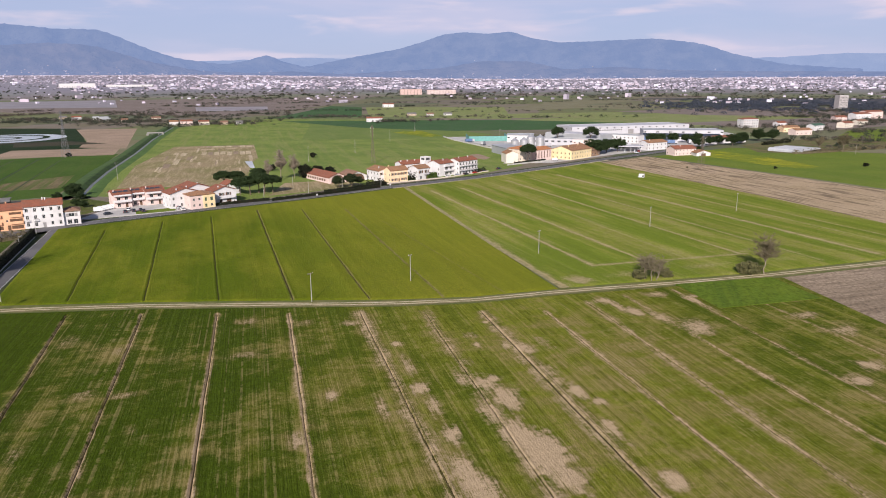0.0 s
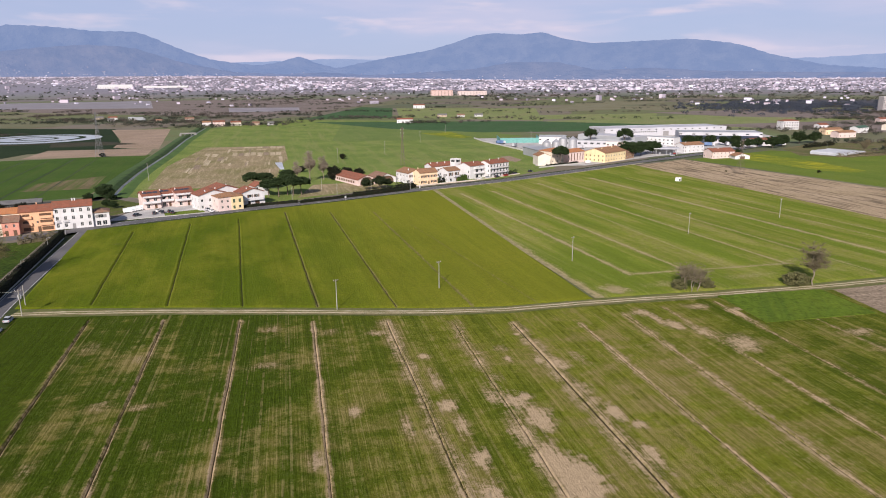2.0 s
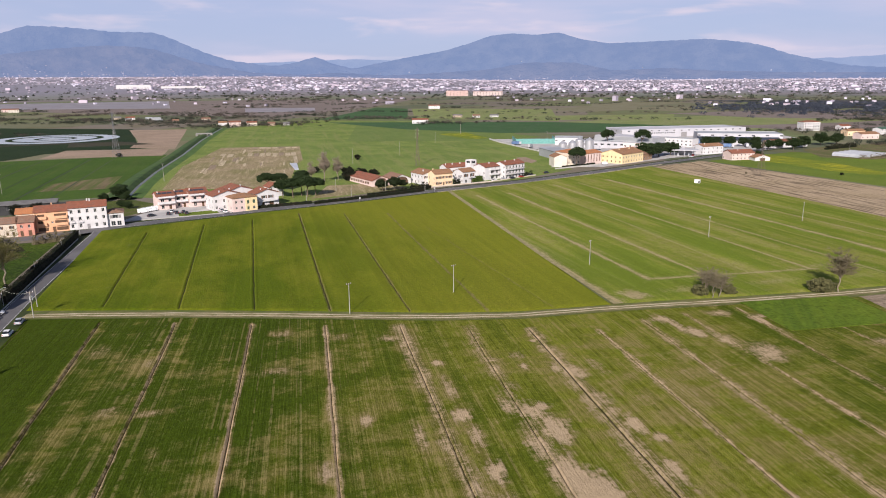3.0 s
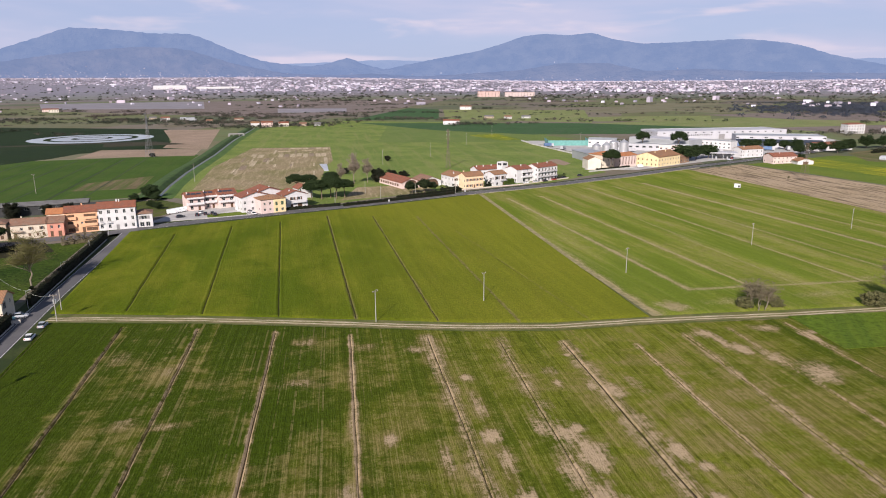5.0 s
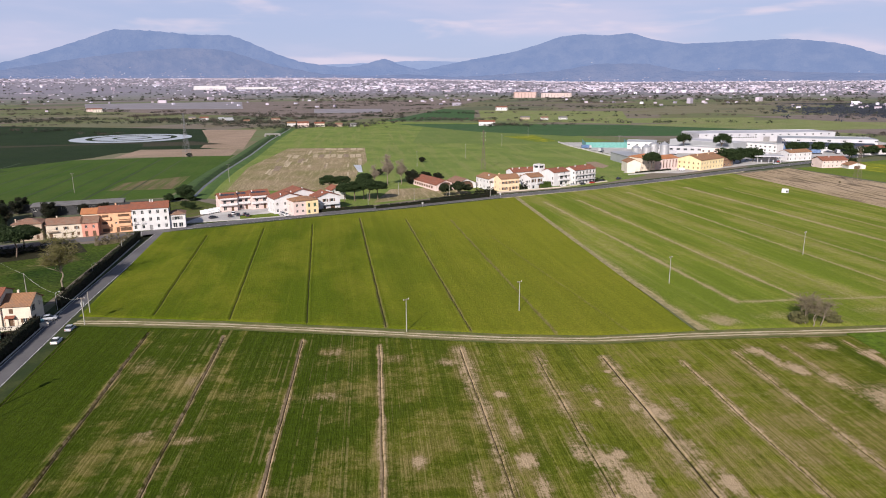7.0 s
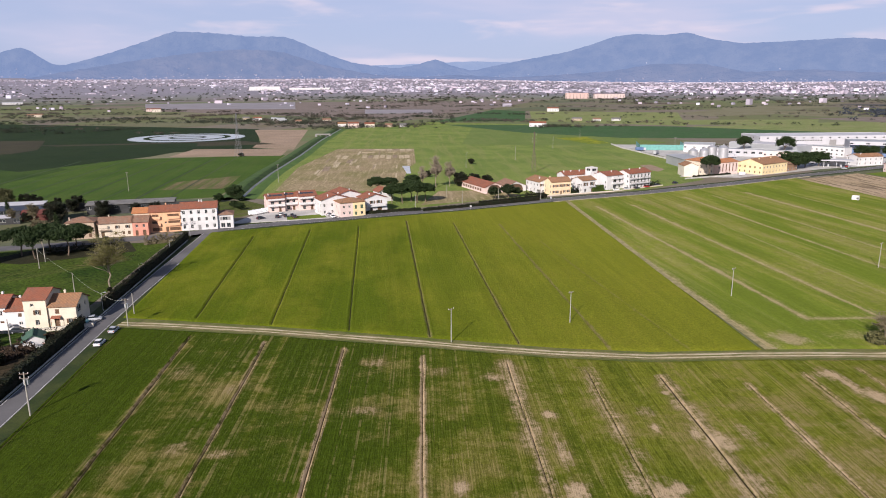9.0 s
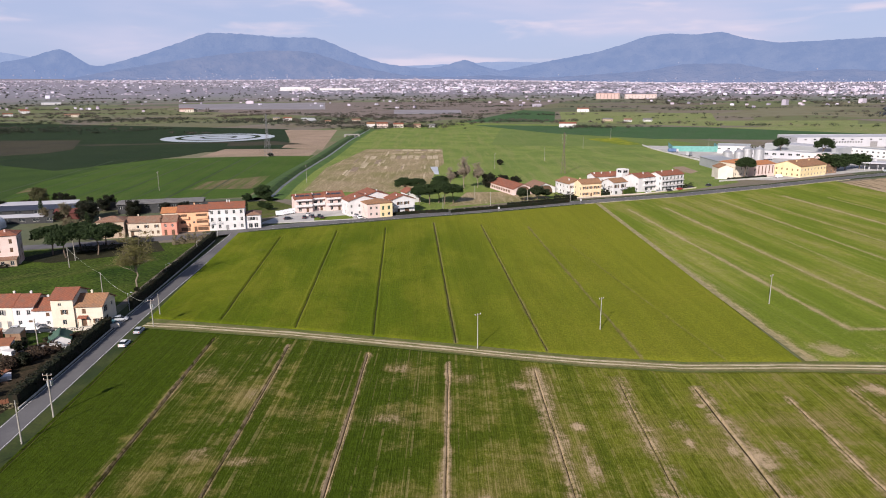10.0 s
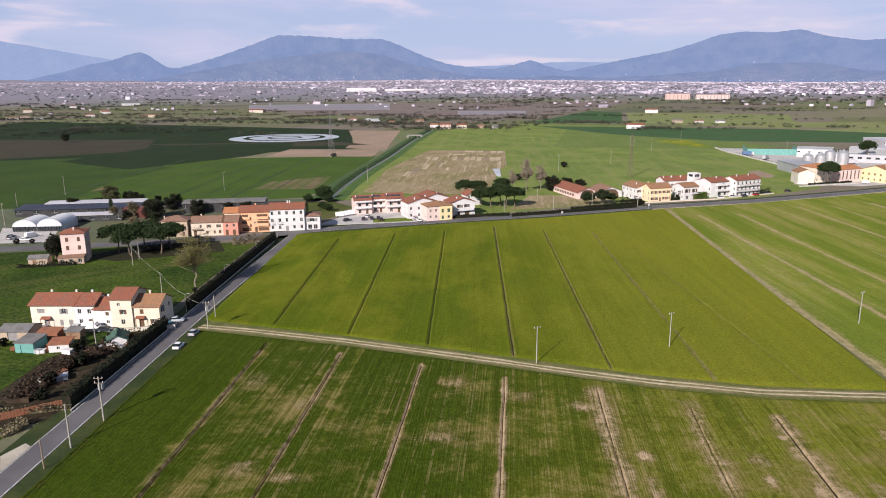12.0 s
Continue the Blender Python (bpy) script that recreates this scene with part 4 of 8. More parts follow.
def ring_pond():
    """A round hunting pond: water with two grassy ring dykes."""
    root = tagged(base("ring_pond", -497, 772), "round pond of pale shallow water with dark ring dykes", "pond", kind="structure")
    def ring(r0, r1, z, name, mat, lab):
        m = Mesh()
        k = 96
        for a in range(k):
            p, q = 2 * math.pi * a / k, 2 * math.pi * (a + 1) / k
            m.face((r0 * math.cos(p), r0 * math.sin(p), z), (r1 * math.cos(p), r1 * math.sin(p), z), (r1 * math.cos(q), r1 * math.sin(q), z), (r0 * math.cos(q), r0 * math.sin(q), z))
        part(name, m, mat, root, lab)
    # reflected sky painted into the basin as pale blue-grey
    ring(0.5, 67, 0.06, "basin", surface("sky_pale_water", (0.36, 0.40, 0.45), (0.44, 0.47, 0.51), 0.05, 0.6, 0.6, 0.2), "shallow water coloured pale for reflected sky")
    # the dykes share the crop colour darkened for cloud shade
    ring(43, 50, 0.30, "dyke", SHADED_CROP, "dark grassy ring dyke")
    ring(17, 22, 0.30, "dyke", SHADED_CROP, "dark grassy ring dyke")


ring_pond()

CANAL = [(-198.5, 368), (-204, 384.4), (-216.3, 418), (-236.4, 481), (-270, 602), (-315.5, 750), (-348, 868), (-370, 950)]
BANK_DARK = surface("bank_dark", (0.028, 0.058, 0.011), (0.048, 0.088, 0.017), 0.08, 0.8, 0.95, 0.8, spread=0.4)
BANK_GREEN = surface("bank_green", (0.075, 0.135, 0.024), (0.05, 0.10, 0.018), 0.07, 0.8, 0.95, 0.8, spread=0.35)


def canal_bank(near, crest, foot, high, mat, label):
    """A grassy dyke along the canal: from the water up to a crest and down to the fields."""
    p = chain(CANAL, 60)
    d = np.gradient(p, axis=0)
    d /= np.linalg.norm(d, axis=1)[:, None]
    nrm = np.stack([-d[:, 1], d[:, 0]], -1)
    m = Mesh()
    for (a, za), (b, zb) in zip(((near, 0.05), (crest * 0.8, high), (crest * 1.2, high)), ((crest * 0.8, high), (crest * 1.2, high), (foot, 0.03))):
        for k in range(len(p) - 1):
            q = [(*(p[k] + nrm[k] * a), za), (*(p[k + 1] + nrm[k + 1] * a), za), (*(p[k + 1] + nrm[k + 1] * b), zb), (*(p[k] + nrm[k] * b), zb)]
            m.face(*(q if a < 0 else q[::-1]))
    tagged(part("canal_bank", m, mat, smooth=True), label, "bank", kind="structure")


canal_bank(1.3, 5.0, 12.5, 1.6, BANK_DARK, "dark overgrown canal bank")
canal_bank(-1.3, -3.4, -8.5, 0.8, BANK_GREEN, "green canal embankment")
tagged(part("canal", ribbon(CANAL, (0.9, -0.9), 0.06, 60), surface("canal_water", (0.06, 0.07, 0.06), (0.11, 0.12, 0.11), 0.1, 0.7, 0.35, 0.05)), "straight narrow drainage canal", "canal", kind="structure")

# yards
sheet("yard_1", [(-171, 162.5), (-131.5, 178.5), (-137, 183), (-172, 168)], PAVING, "pale paved yard before the terrace", 0.03, category="yard")
sheet("yard_2", [(-303, 256), (-275, 232), (-256, 241), (-275, 262)], PAVING, "pale gravel car park", 0.03, category="yard")
sheet("yard_3", [(-169, 306), (-138, 323), (-124, 329), (-138, 360), (-168, 336)], PAVING, "grey paved forecourt", 0.03, category="yard")
sheet("lawn", [(-146.5, 320), (-131, 330.5), (-136, 338), (-150.5, 328)], LUSH, "small lawn in a forecourt", 0.045, category="lawn")
sheet("garden", [(-200, 305), (-172, 322), (-168, 350), (-196, 368), (-226, 345)], plain_field("rough_garden", (0.05, 0.075, 0.014), (0.085, 0.10, 0.024), (0.10, 0.085, 0.045), 30, 0.3, clod=0.6), "rough green garden behind the row", 0.026, category="garden")
sheet("yard_4", [(-96, 372), (-64, 396), (-48, 412), (-62, 432), (-98, 420)], STUBBLE, "dry garden beside the hall", 0.03, category="yard")
sheet("yard_5", [(2, 757), (52, 628), (60, 560), (46, 512), (84, 515), (150, 575), (260, 650), (330, 735), (330, 830), (150, 820), (140, 770)], PAVING, "concrete works yard", 0.03, category="yard")
sheet("layby", [(-115.0, 115.3), (-114.9, 120.0), (-111.5, 119.2), (-109.9, 114.5), (-108.8, 110.7)], GRAVEL, "pale gravel lay-by", 0.03, category="yard")

DRAIN = surface("drain_grass", (0.02, 0.036, 0.008), (0.03, 0.046, 0.012), 0.2, 2.0)
for k in range(8):
    a = Vector((-349 + 15.4 * k, 295 + 10.3 * k))
    w = Vector((-0.345, 0.938))
    n = Vector((130.0, -295.0))
    b = a + w * ((Vector((-585, 452)) - a).dot(n) / w.dot(n))
    tagged(part("field_drain", ribbon([tuple(a), tuple(b)], (0.5, -0.5) if k % 2 else (0.7, -0.7), 0.06, 12), DRAIN), "thin dark drain across the green field", "drain", kind="structure")

# ---- far hills ----
def hills(name, profile, dist, deep, mat, label, seed):
    """A range of hills from the outline of its crest: (degrees to the right of ahead, degrees above the horizon)."""
    a = np.array(profile)
    nu, nv = 380, 28
    az = np.linspace(a[0, 0], a[-1, 0], nu)
    top = np.interp(az, a[:, 0], a[:, 1])
    ker = np.hanning(7)
    top = np.convolve(np.pad(top, 3, mode="edge"), ker / ker.sum(), "valid")
    top = top + 0.045 * soft_noise(az * 6, az * 0, 1.0, seed) * (top > 0.4)
    m = Mesh()
    for i in range(nu):
        for j in range(nv):
            t = j / (nv - 1)
            r = dist + deep * (t - 1)
            crest = EYE + dist * math.tan(radians(top[i]))
            low = lift(min(r, 4880), radians(az[i])) - 3
            rib = 0.26 * noise.noise((az[i] * 0.7, t * 2.2, seed)) + 0.14 * noise.noise((az[i] * 2.0, t * 4.5, seed + 5)) + 0.05 * noise.noise((az[i] * 5.0, t * 10.0, seed + 9))
            h = low + (crest - low) * min(max(t ** 0.85 + rib * math.sin(math.pi * t), 0), 1)
            q = radians(az[i])
            m.v.append((r * math.sin(q), r * math.cos(q), h))
    for i in range(nu - 1):
        for j in range(nv - 1):
            m.f.append((i * nv + j, (i + 1) * nv + j, (i + 1) * nv + j + 1, i * nv + j + 1))
            m.m.append(0)
    tagged(part(name, m, mat, smooth=True), label, "hills", kind="structure")
    return m.v, nv


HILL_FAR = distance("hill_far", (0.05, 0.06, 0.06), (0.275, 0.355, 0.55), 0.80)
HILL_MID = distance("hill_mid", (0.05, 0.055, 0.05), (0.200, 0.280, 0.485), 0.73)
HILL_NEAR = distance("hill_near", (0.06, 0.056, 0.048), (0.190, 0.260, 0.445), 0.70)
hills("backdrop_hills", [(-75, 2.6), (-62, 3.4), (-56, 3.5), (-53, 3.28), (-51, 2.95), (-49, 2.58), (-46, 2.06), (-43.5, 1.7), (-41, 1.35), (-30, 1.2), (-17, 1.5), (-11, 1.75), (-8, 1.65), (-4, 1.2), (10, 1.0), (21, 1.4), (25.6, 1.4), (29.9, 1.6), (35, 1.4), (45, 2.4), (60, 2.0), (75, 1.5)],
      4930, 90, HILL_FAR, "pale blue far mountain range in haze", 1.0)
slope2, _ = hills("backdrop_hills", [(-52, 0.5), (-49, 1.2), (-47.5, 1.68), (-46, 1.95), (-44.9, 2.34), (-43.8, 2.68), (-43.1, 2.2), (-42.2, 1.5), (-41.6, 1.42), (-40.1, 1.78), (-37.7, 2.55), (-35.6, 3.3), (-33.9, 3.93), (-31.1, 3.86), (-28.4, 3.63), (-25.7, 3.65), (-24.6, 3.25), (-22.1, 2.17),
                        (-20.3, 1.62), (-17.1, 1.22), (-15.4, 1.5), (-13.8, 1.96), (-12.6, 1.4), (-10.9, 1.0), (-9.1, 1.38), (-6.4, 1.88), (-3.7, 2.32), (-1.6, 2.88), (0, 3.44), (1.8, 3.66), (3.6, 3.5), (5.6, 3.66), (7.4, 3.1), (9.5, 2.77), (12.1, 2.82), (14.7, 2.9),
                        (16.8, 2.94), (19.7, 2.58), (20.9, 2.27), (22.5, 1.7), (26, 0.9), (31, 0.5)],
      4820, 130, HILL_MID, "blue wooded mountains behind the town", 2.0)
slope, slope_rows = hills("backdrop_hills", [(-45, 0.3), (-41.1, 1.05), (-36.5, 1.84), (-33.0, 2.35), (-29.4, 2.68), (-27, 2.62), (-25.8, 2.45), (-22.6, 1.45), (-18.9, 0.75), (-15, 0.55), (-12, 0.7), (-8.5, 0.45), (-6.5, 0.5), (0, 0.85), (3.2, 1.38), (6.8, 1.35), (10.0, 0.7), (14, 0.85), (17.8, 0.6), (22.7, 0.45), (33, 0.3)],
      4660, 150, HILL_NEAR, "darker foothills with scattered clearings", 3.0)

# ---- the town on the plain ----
# lilac cast of walls and roofs stands in for distance haze
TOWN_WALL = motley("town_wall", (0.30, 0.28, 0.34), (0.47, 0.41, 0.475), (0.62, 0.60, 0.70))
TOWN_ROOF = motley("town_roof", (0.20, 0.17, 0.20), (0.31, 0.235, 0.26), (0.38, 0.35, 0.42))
rng = random.Random(4)


def small_house(m, x, y, z, w, d, h, turn, flat=False):
    """Walls and a gabled or flat roof, for the far town."""
    c, s = math.cos(turn), math.sin(turn)
    P = lambda u, v, k: (x + u * c - v * s, y + u * s + v * c, z + k)
    a, b = w / 2, d / 2
    lo = [P(-a, -b, -1), P(a, -b, -1), P(a, b, -1), P(-a, b, -1)]
    hi = [P(-a, -b, h), P(a, -b, h), P(a, b, h), P(-a, b, h)]
    i = len(m.v)
    r = [] if flat else [P(-a, 0, h + 0.2 * d), P(a, 0, h + 0.2 * d)]
    m.v += lo + hi + r
    m.f += [(i, i + 1, i + 5, i + 4), (i + 1, i + 2, i + 6, i + 5), (i + 2, i + 3, i + 7, i + 6), (i + 3, i, i + 4, i + 7)]
    m.m += [0] * 4
    if flat:
        m.f.append((i + 4, i + 5, i + 6, i + 7))
        m.m.append(0)
    else:
        m.f += [(i + 4, i + 5, i + 9, i + 8), (i + 6, i + 7, i + 8, i + 9), (i + 4, i + 8, i + 7), (i + 5, i + 6, i + 9)]
        m.m += [1, 1, 0, 0]


def town():
    m = Mesh()
    made = 0
    while made < 19000:
        az = radians(rng.uniform(-62, 46))
        sparse = rng.random() < 0.045
        d = 1900 + rng.random() * 2300 if sparse else 3900 + rng.random() ** 1.35 * 17000
        dens = 0.5 + 0.5 * noise.noise((math.sin(az) * d * 0.0011, math.cos(az) * d * 0.0011, 3.0)) * 1.6
        if az > radians(6):
            d -= 150 * min((math.degrees(az) - 6) / 12, 1)
        if sparse:
            dens = 1.6 * noise.noise((math.sin(az) * d * 0.004, math.cos(az) * d * 0.004, 9.0))
        elif d < 5000:
            dens *= 0.15 + 0.85 * max((d - 3500) / 1500, 0) if az < radians(-10) else 0.35 + 0.65 * max((d - 3300) / 1700, 0)
        if az < radians(-28) and not sparse:
            dens *= 0.12 + 0.88 * min(max((d - 4200 - 90 * (-28 - math.degrees(az))) / 2600, 0), 1)
        if rng.random() > dens:
            continue
        x, y, z, s = far_place(d * math.sin(az), d * math.cos(az))
        big = rng.random() if not sparse else rng.uniform(0.13, 1)
        w, e, h = (rng.uniform(25, 70), rng.uniform(12, 25), rng.uniform(4, 8)) if big < 0.05 else (rng.uniform(12, 26), rng.uniform(9, 13), rng.uniform(8, 15)) if big < 0.15 else (rng.uniform(4.5, 10), rng.uniform(5, 8), rng.uniform(2.5, 5))
        small_house(m, x, y, z, w * s, e * s, h * s, rng.choice((0.35, 0.6, 1.0, -0.3)) + rng.uniform(-0.15, 0.15), big < 0.14)
        made += 1
    for n in range(760):
        hill = slope if n % 3 else slope2
        i, j = rng.randrange(len(slope) // slope_rows), min(int(abs(rng.gauss(0, 2.6 if n % 3 else 3.2))), slope_rows - 4)
        x, y, z = hill[i * slope_rows + j]
        small_house(m, x + rng.uniform(-8, 8), y - 2, z, rng.uniform(2.5, 6), 4, rng.uniform(1.6, 3.0), rng.uniform(-0.4, 0.4), True)
    for _ in range(12):
        az, d = radians(rng.uniform(22, 40)), rng.gauss(1850, 110)
        small_house(m, d * math.sin(az), d * math.cos(az), 0, rng.uniform(7, 16), rng.uniform(7, 10), rng.uniform(4, 7), rng.choice((0.35, 0.6, -0.3)))
    tagged(part("town_houses", m, (TOWN_WALL, TOWN_ROOF)), "pale far town houses with reddish roofs, tinted for haze", "houses", kind="stuff")


town()

# ---- leaves, trees ----
PINE = leafy("pine_needles", (0.014, 0.028, 0.009), (0.034, 0.054, 0.017), (0.024, 0.040, 0.012))
OAK = leafy("evergreen_leaves", (0.016, 0.026, 0.01), (0.03, 0.042, 0.015), (0.022, 0.032, 0.012))
HEDGE = leafy("hedge_leaves", (0.010, 0.014, 0.007), (0.018, 0.022, 0.010), (0.024, 0.019, 0.011))
GREEN_HEDGE = leafy("garden_hedge_leaves", (0.04, 0.07, 0.014), (0.07, 0.10, 0.02), (0.05, 0.075, 0.015))
DRY = leafy("dry_twigs", (0.17, 0.14, 0.085), (0.115, 0.098, 0.055), (0.21, 0.18, 0.105))
OLIVE = leafy("scrub_leaves", (0.12, 0.125, 0.055), (0.16, 0.15, 0.075), (0.10, 0.11, 0.05))
BARK = surface("bark", (0.16, 0.12, 0.09), (0.10, 0.075, 0.055), 1.2, 9.0, 0.95, 0.8)
PALE_BARK = surface("pale_bark", (0.24, 0.20, 0.15), (0.17, 0.14, 0.10), 1.2, 9.0, 0.95, 0.6)


def leaf(m, p, size, r, mat=0):
    """One leaf clump: a bent quad turned at random."""
    a = Vector((r.gauss(0, 1), r.gauss(0, 1), r.gauss(0, 0.7))).normalized()
    b = a.cross(Vector((r.gauss(0, 1), r.gauss(0, 1), r.gauss(0, 1)))).normalized()
    s = size * r.uniform(0.6, 1.4)
    m.face(p - a * s - b * s * 0.6, p + a * s * 0.8 - b * s * 0.5, p + a * s + b * s * 0.7, p - a * s * 0.7 + b * s * 0.6, mat=mat)


def clump(m, c, rad, n, size, r, mat=0):
    for _ in range(n):
        d = Vector((r.gauss(0, 1), r.gauss(0, 1), r.gauss(0, 1))).normalized() * (r.random() ** 0.4)
        leaf(m, Vector((c[0] + d.x * rad[0], c[1] + d.y * rad[1], c[2] + d.z * rad[2])), size, r, mat)


def limb_path(m, a, b, r0, r1, r, bends=3):
    """A crooked limb from a to b."""
    a, b = Vector(a), Vector(b)
    p, q0 = a, r0
    for k in range(1, bends + 1):
        t = k / bends
        e = a.lerp(b, t) + (Vector((r.gauss(0, 1), r.gauss(0, 1), r.gauss(0, 0.5))) * (b - a).length * 0.05 if k < bends else Vector())
        q1 = r0 + (r1 - r0) * t
        m.rod(p, e, q0, q1, 6, caps=False)
        p, q0 = e, q1
    return p


def umbrella_pine(h, w, seed):
    """Stone pine: bare forked trunk under a flat, lobed crown."""
    r = random.Random(seed)
    root = base("pine_tree", 0, 0)
    t, c = Mesh(), Mesh()
    fork = limb_path(t, (0, 0, -0.1), (r.uniform(-0.3, 0.3), r.uniform(-0.3, 0.3), h * 0.5), 0.028 * h, 0.02 * h, r)
    for k in range(9):
        a = 2 * math.pi * k / 9 + r.uniform(-0.3, 0.3)
        d = w * r.uniform(0.22, 0.42)
        e = Vector((math.cos(a) * d, math.sin(a) * d, h * r.uniform(0.7, 0.8)))
        limb_path(t, fork, e, 0.012 * h, 0.004 * h, r)
    for k in range(84):
        a, d = r.uniform(0, 2 * math.pi), (r.random() ** 0.5) * w * 0.43
        z = h * (0.94 - 0.16 * (d / (w * 0.43)) ** 2) - r.random() ** 1.3 * 0.2 * h
        clump(c, (math.cos(a) * d, math.sin(a) * d, z), (w * 0.13, w * 0.13, h * 0.075), 125, 0.24, r)
    part("trunk", t, BARK, root)
    part("crown", c, PINE, root)
    return root


def round_tree(h, w, seed, mat=None, low=0.3, name="tree", size=0.2, n=46, trunk=BARK):
    """A leafy tree with an uneven crown of clumps and gaps."""
    r = random.Random(seed)
    root = base(name, 0, 0)
    size = max(size, 0.026 * w)
    t, c = Mesh(), Mesh()
    top = limb_path(t, (0, 0, -0.1), (0, 0, h * (low + 0.15)), 0.03 * h, 0.02 * h, r)
    mid, rz = h * (0.5 + low / 2), h * (0.5 - low / 2)
    for k in range(n):
        d = Vector((r.gauss(0, 1), r.gauss(0, 1), r.gauss(0, 1))).normalized() * r.uniform(0.45, 0.9)
        p = Vector((d.x * w * 0.5, d.y * w * 0.5, mid + d.z * rz))
        if k % 4 == 0:
            limb_path(t, top, p, 0.012 * h, 0.003 * h, r)
        clump(c, p, (w * 0.17, w * 0.17, rz * 0.26), 95, size, r)
    part("trunk", t, trunk, root)
    part("crown", c, mat or OAK, root)
    return root


def cypress(h, w, seed):
    r = random.Random(seed)
    root = base("cypress_tree", 0, 0)
    t, c = Mesh(), Mesh()
    t.rod((0, 0, -0.1), (0, 0, h * 0.8), 0.18, 0.05, 7)
    for k in range(30):
        z = h * (0.06 + 0.9 * k / 29)
        q = w * 0.5 * math.sin(math.pi * min(0.12 + 0.85 * k / 29, 1)) ** 0.7
        clump(c, (r.uniform(-0.1, 0.1), r.uniform(-0.1, 0.1), z), (q, q, h * 0.04), 70, 0.16, r)
    part("trunk", t, BARK, root)
    part("crown", c, PINE, root)
    return root


def bare_tree(h, w, seed, trunks=1, twig=None, dense=1.0, name="bare_tree", thick=0.045):
    """A leafless tree: trunk, crooked limbs, branches and a haze of twigs."""
    r = random.Random(seed)
    root = base(name, 0, 0)
    t, c = Mesh(), Mesh()
    for s in range(trunks):
        a0 = 2 * math.pi * s / max(trunks, 1)
        off = Vector((math.cos(a0), math.sin(a0), 0)) * (0.0 if trunks == 1 else w * 0.2)
        hs = h * (1.0 if trunks == 1 else r.uniform(0.7, 1.0))
        fork = limb_path(t, off + Vector((0, 0, -0.1)), off * 1.3 + Vector((r.uniform(-0.2, 0.2), 0, hs * 0.38)), (0.017 if trunks == 1 else 0.02) * hs, 0.012 * hs, r)
        for k in range(30 if trunks == 1 else 9):
            a = 2.4 * k + r.uniform(-0.4, 0.4)
            z = hs * r.uniform(0.42, 1.0)
            d = w * 0.38 * math.sqrt(max(1 - ((z / hs - 0.66) / 0.36) ** 2, 0.02)) * r.uniform(0.35, 1.0) / (1.0 if trunks == 1 else 1.6)
            e = limb_path(t, fork + Vector((0, 0, r.uniform(-0.1, 0.12) * hs)), off * 1.3 + Vector((math.cos(a) * d, math.sin(a) * d, z)), (0.0055 if trunks == 1 else 0.008) * hs, 0.002 * hs, r)
            for _ in range(5):
                p = e.lerp(fork, r.uniform(0, 0.6))
                g = p + Vector((r.gauss(0, 1) * w * 0.11, r.gauss(0, 1) * w * 0.11, r.uniform(0.02, 0.12) * hs))
                t.rod(p, g, 0.03, 0.014, 4, caps=False)
                for _ in range(int(13 * dense)):
                    q = p.lerp(g, r.uniform(0.2, 1.0))
                    f = q + Vector((r.gauss(0, 1) * w * 0.05, r.gauss(0, 1) * w * 0.05, r.uniform(-0.02, 0.07) * hs))
                    u = (f - q).cross(Vector((r.gauss(0, 1), r.gauss(0, 1), r.gauss(0, 1)))).normalized() * thick
                    c.face(q - u, q + u, f + u * 0.5, f - u * 0.5)
    part("trunk", t, PALE_BARK, root)
    part("crown", c, twig or DRY, root)
    return root


def planted(proto, spots, label, category, group=""):
    """Places a tree and its copies: (x, y, scale, turn)."""
    tagged(proto, label, category, group)
    for k, (x, y, s, turn) in enumerate(spots):
        m = pose(x, y, 0, 0, 0, turn) @ Matrix.Diagonal((s, s, s, 1))
        if k:
            copy_thing(proto, m)
    x, y, s, turn = spots[0]
    proto.matrix_basis = pose(x, y, 0, 0, 0, turn) @ Matrix.Diagonal((s, s, s, 1))


planted(umbrella_pine(11, 11, 1), [(-107, 375.5, 1.0, 0), (-112.5, 374.5, 0.9, 70), (-99.5, 377.5, 1.05, 200), (-96, 382, 0.95, 20), (-104, 382, 1.05, 120)], "dark green umbrella pine with flat crown", "tree", "pines by the road")
planted(umbrella_pine(10.5, 11, 2), [(-128, 396, 1.05, 0), (-121.5, 399, 1.0, 80), (-113, 416, 0.95, 120)], "dark green umbrella pine behind the houses", "tree", "pines by the road")
planted(umbrella_pine(11.5, 13.5, 3), [(-213, 236, 1.0, 0), (-205, 234, 0.95, 100), (-207, 243, 1.0, 210), (-197, 241, 0.95, 300), (-200, 249, 0.9, 30)], "dark umbrella pine beside the tower house", "tree", "pines by the tower house")
planted(umbrella_pine(11, 9.5, 4), [(65.5, 518, 1.3, 0)], "umbrella pine beside the works", "tree", "pines at the works")
planted(umbrella_pine(19, 15, 19), [(112, 664, 0.9, 50), (139, 640, 1.0, 160)], "tall umbrella pine among the works sheds", "tree", "pines at the works")
planted(round_tree(12, 15, 5, PINE, 0.2), [(125, 566, 1.1, 0), (140, 582, 1.0, 90), (152, 592, 0.95, 200), (272, 640, 0.9, 20), (286, 652, 0.95, 130), (316, 684, 1.0, 250), (333, 690, 0.9, 80), (236, 628, 0.7, 10), (250, 640, 0.75, 50), (265, 655, 0.7, 280), (206, 672, 0.8, 30), (216, 676, 0.75, 90), (228, 674, 0.8, 160), (240, 672, 0.7, 200), (252, 676, 0.75, 10), (132, 572, 1.0, 300), (163, 622, 0.6, 0), (196, 582, 0.5, 40), (213, 566, 0.55, 70)], "dense dark evergreen tree", "tree", "evergreens at the works")
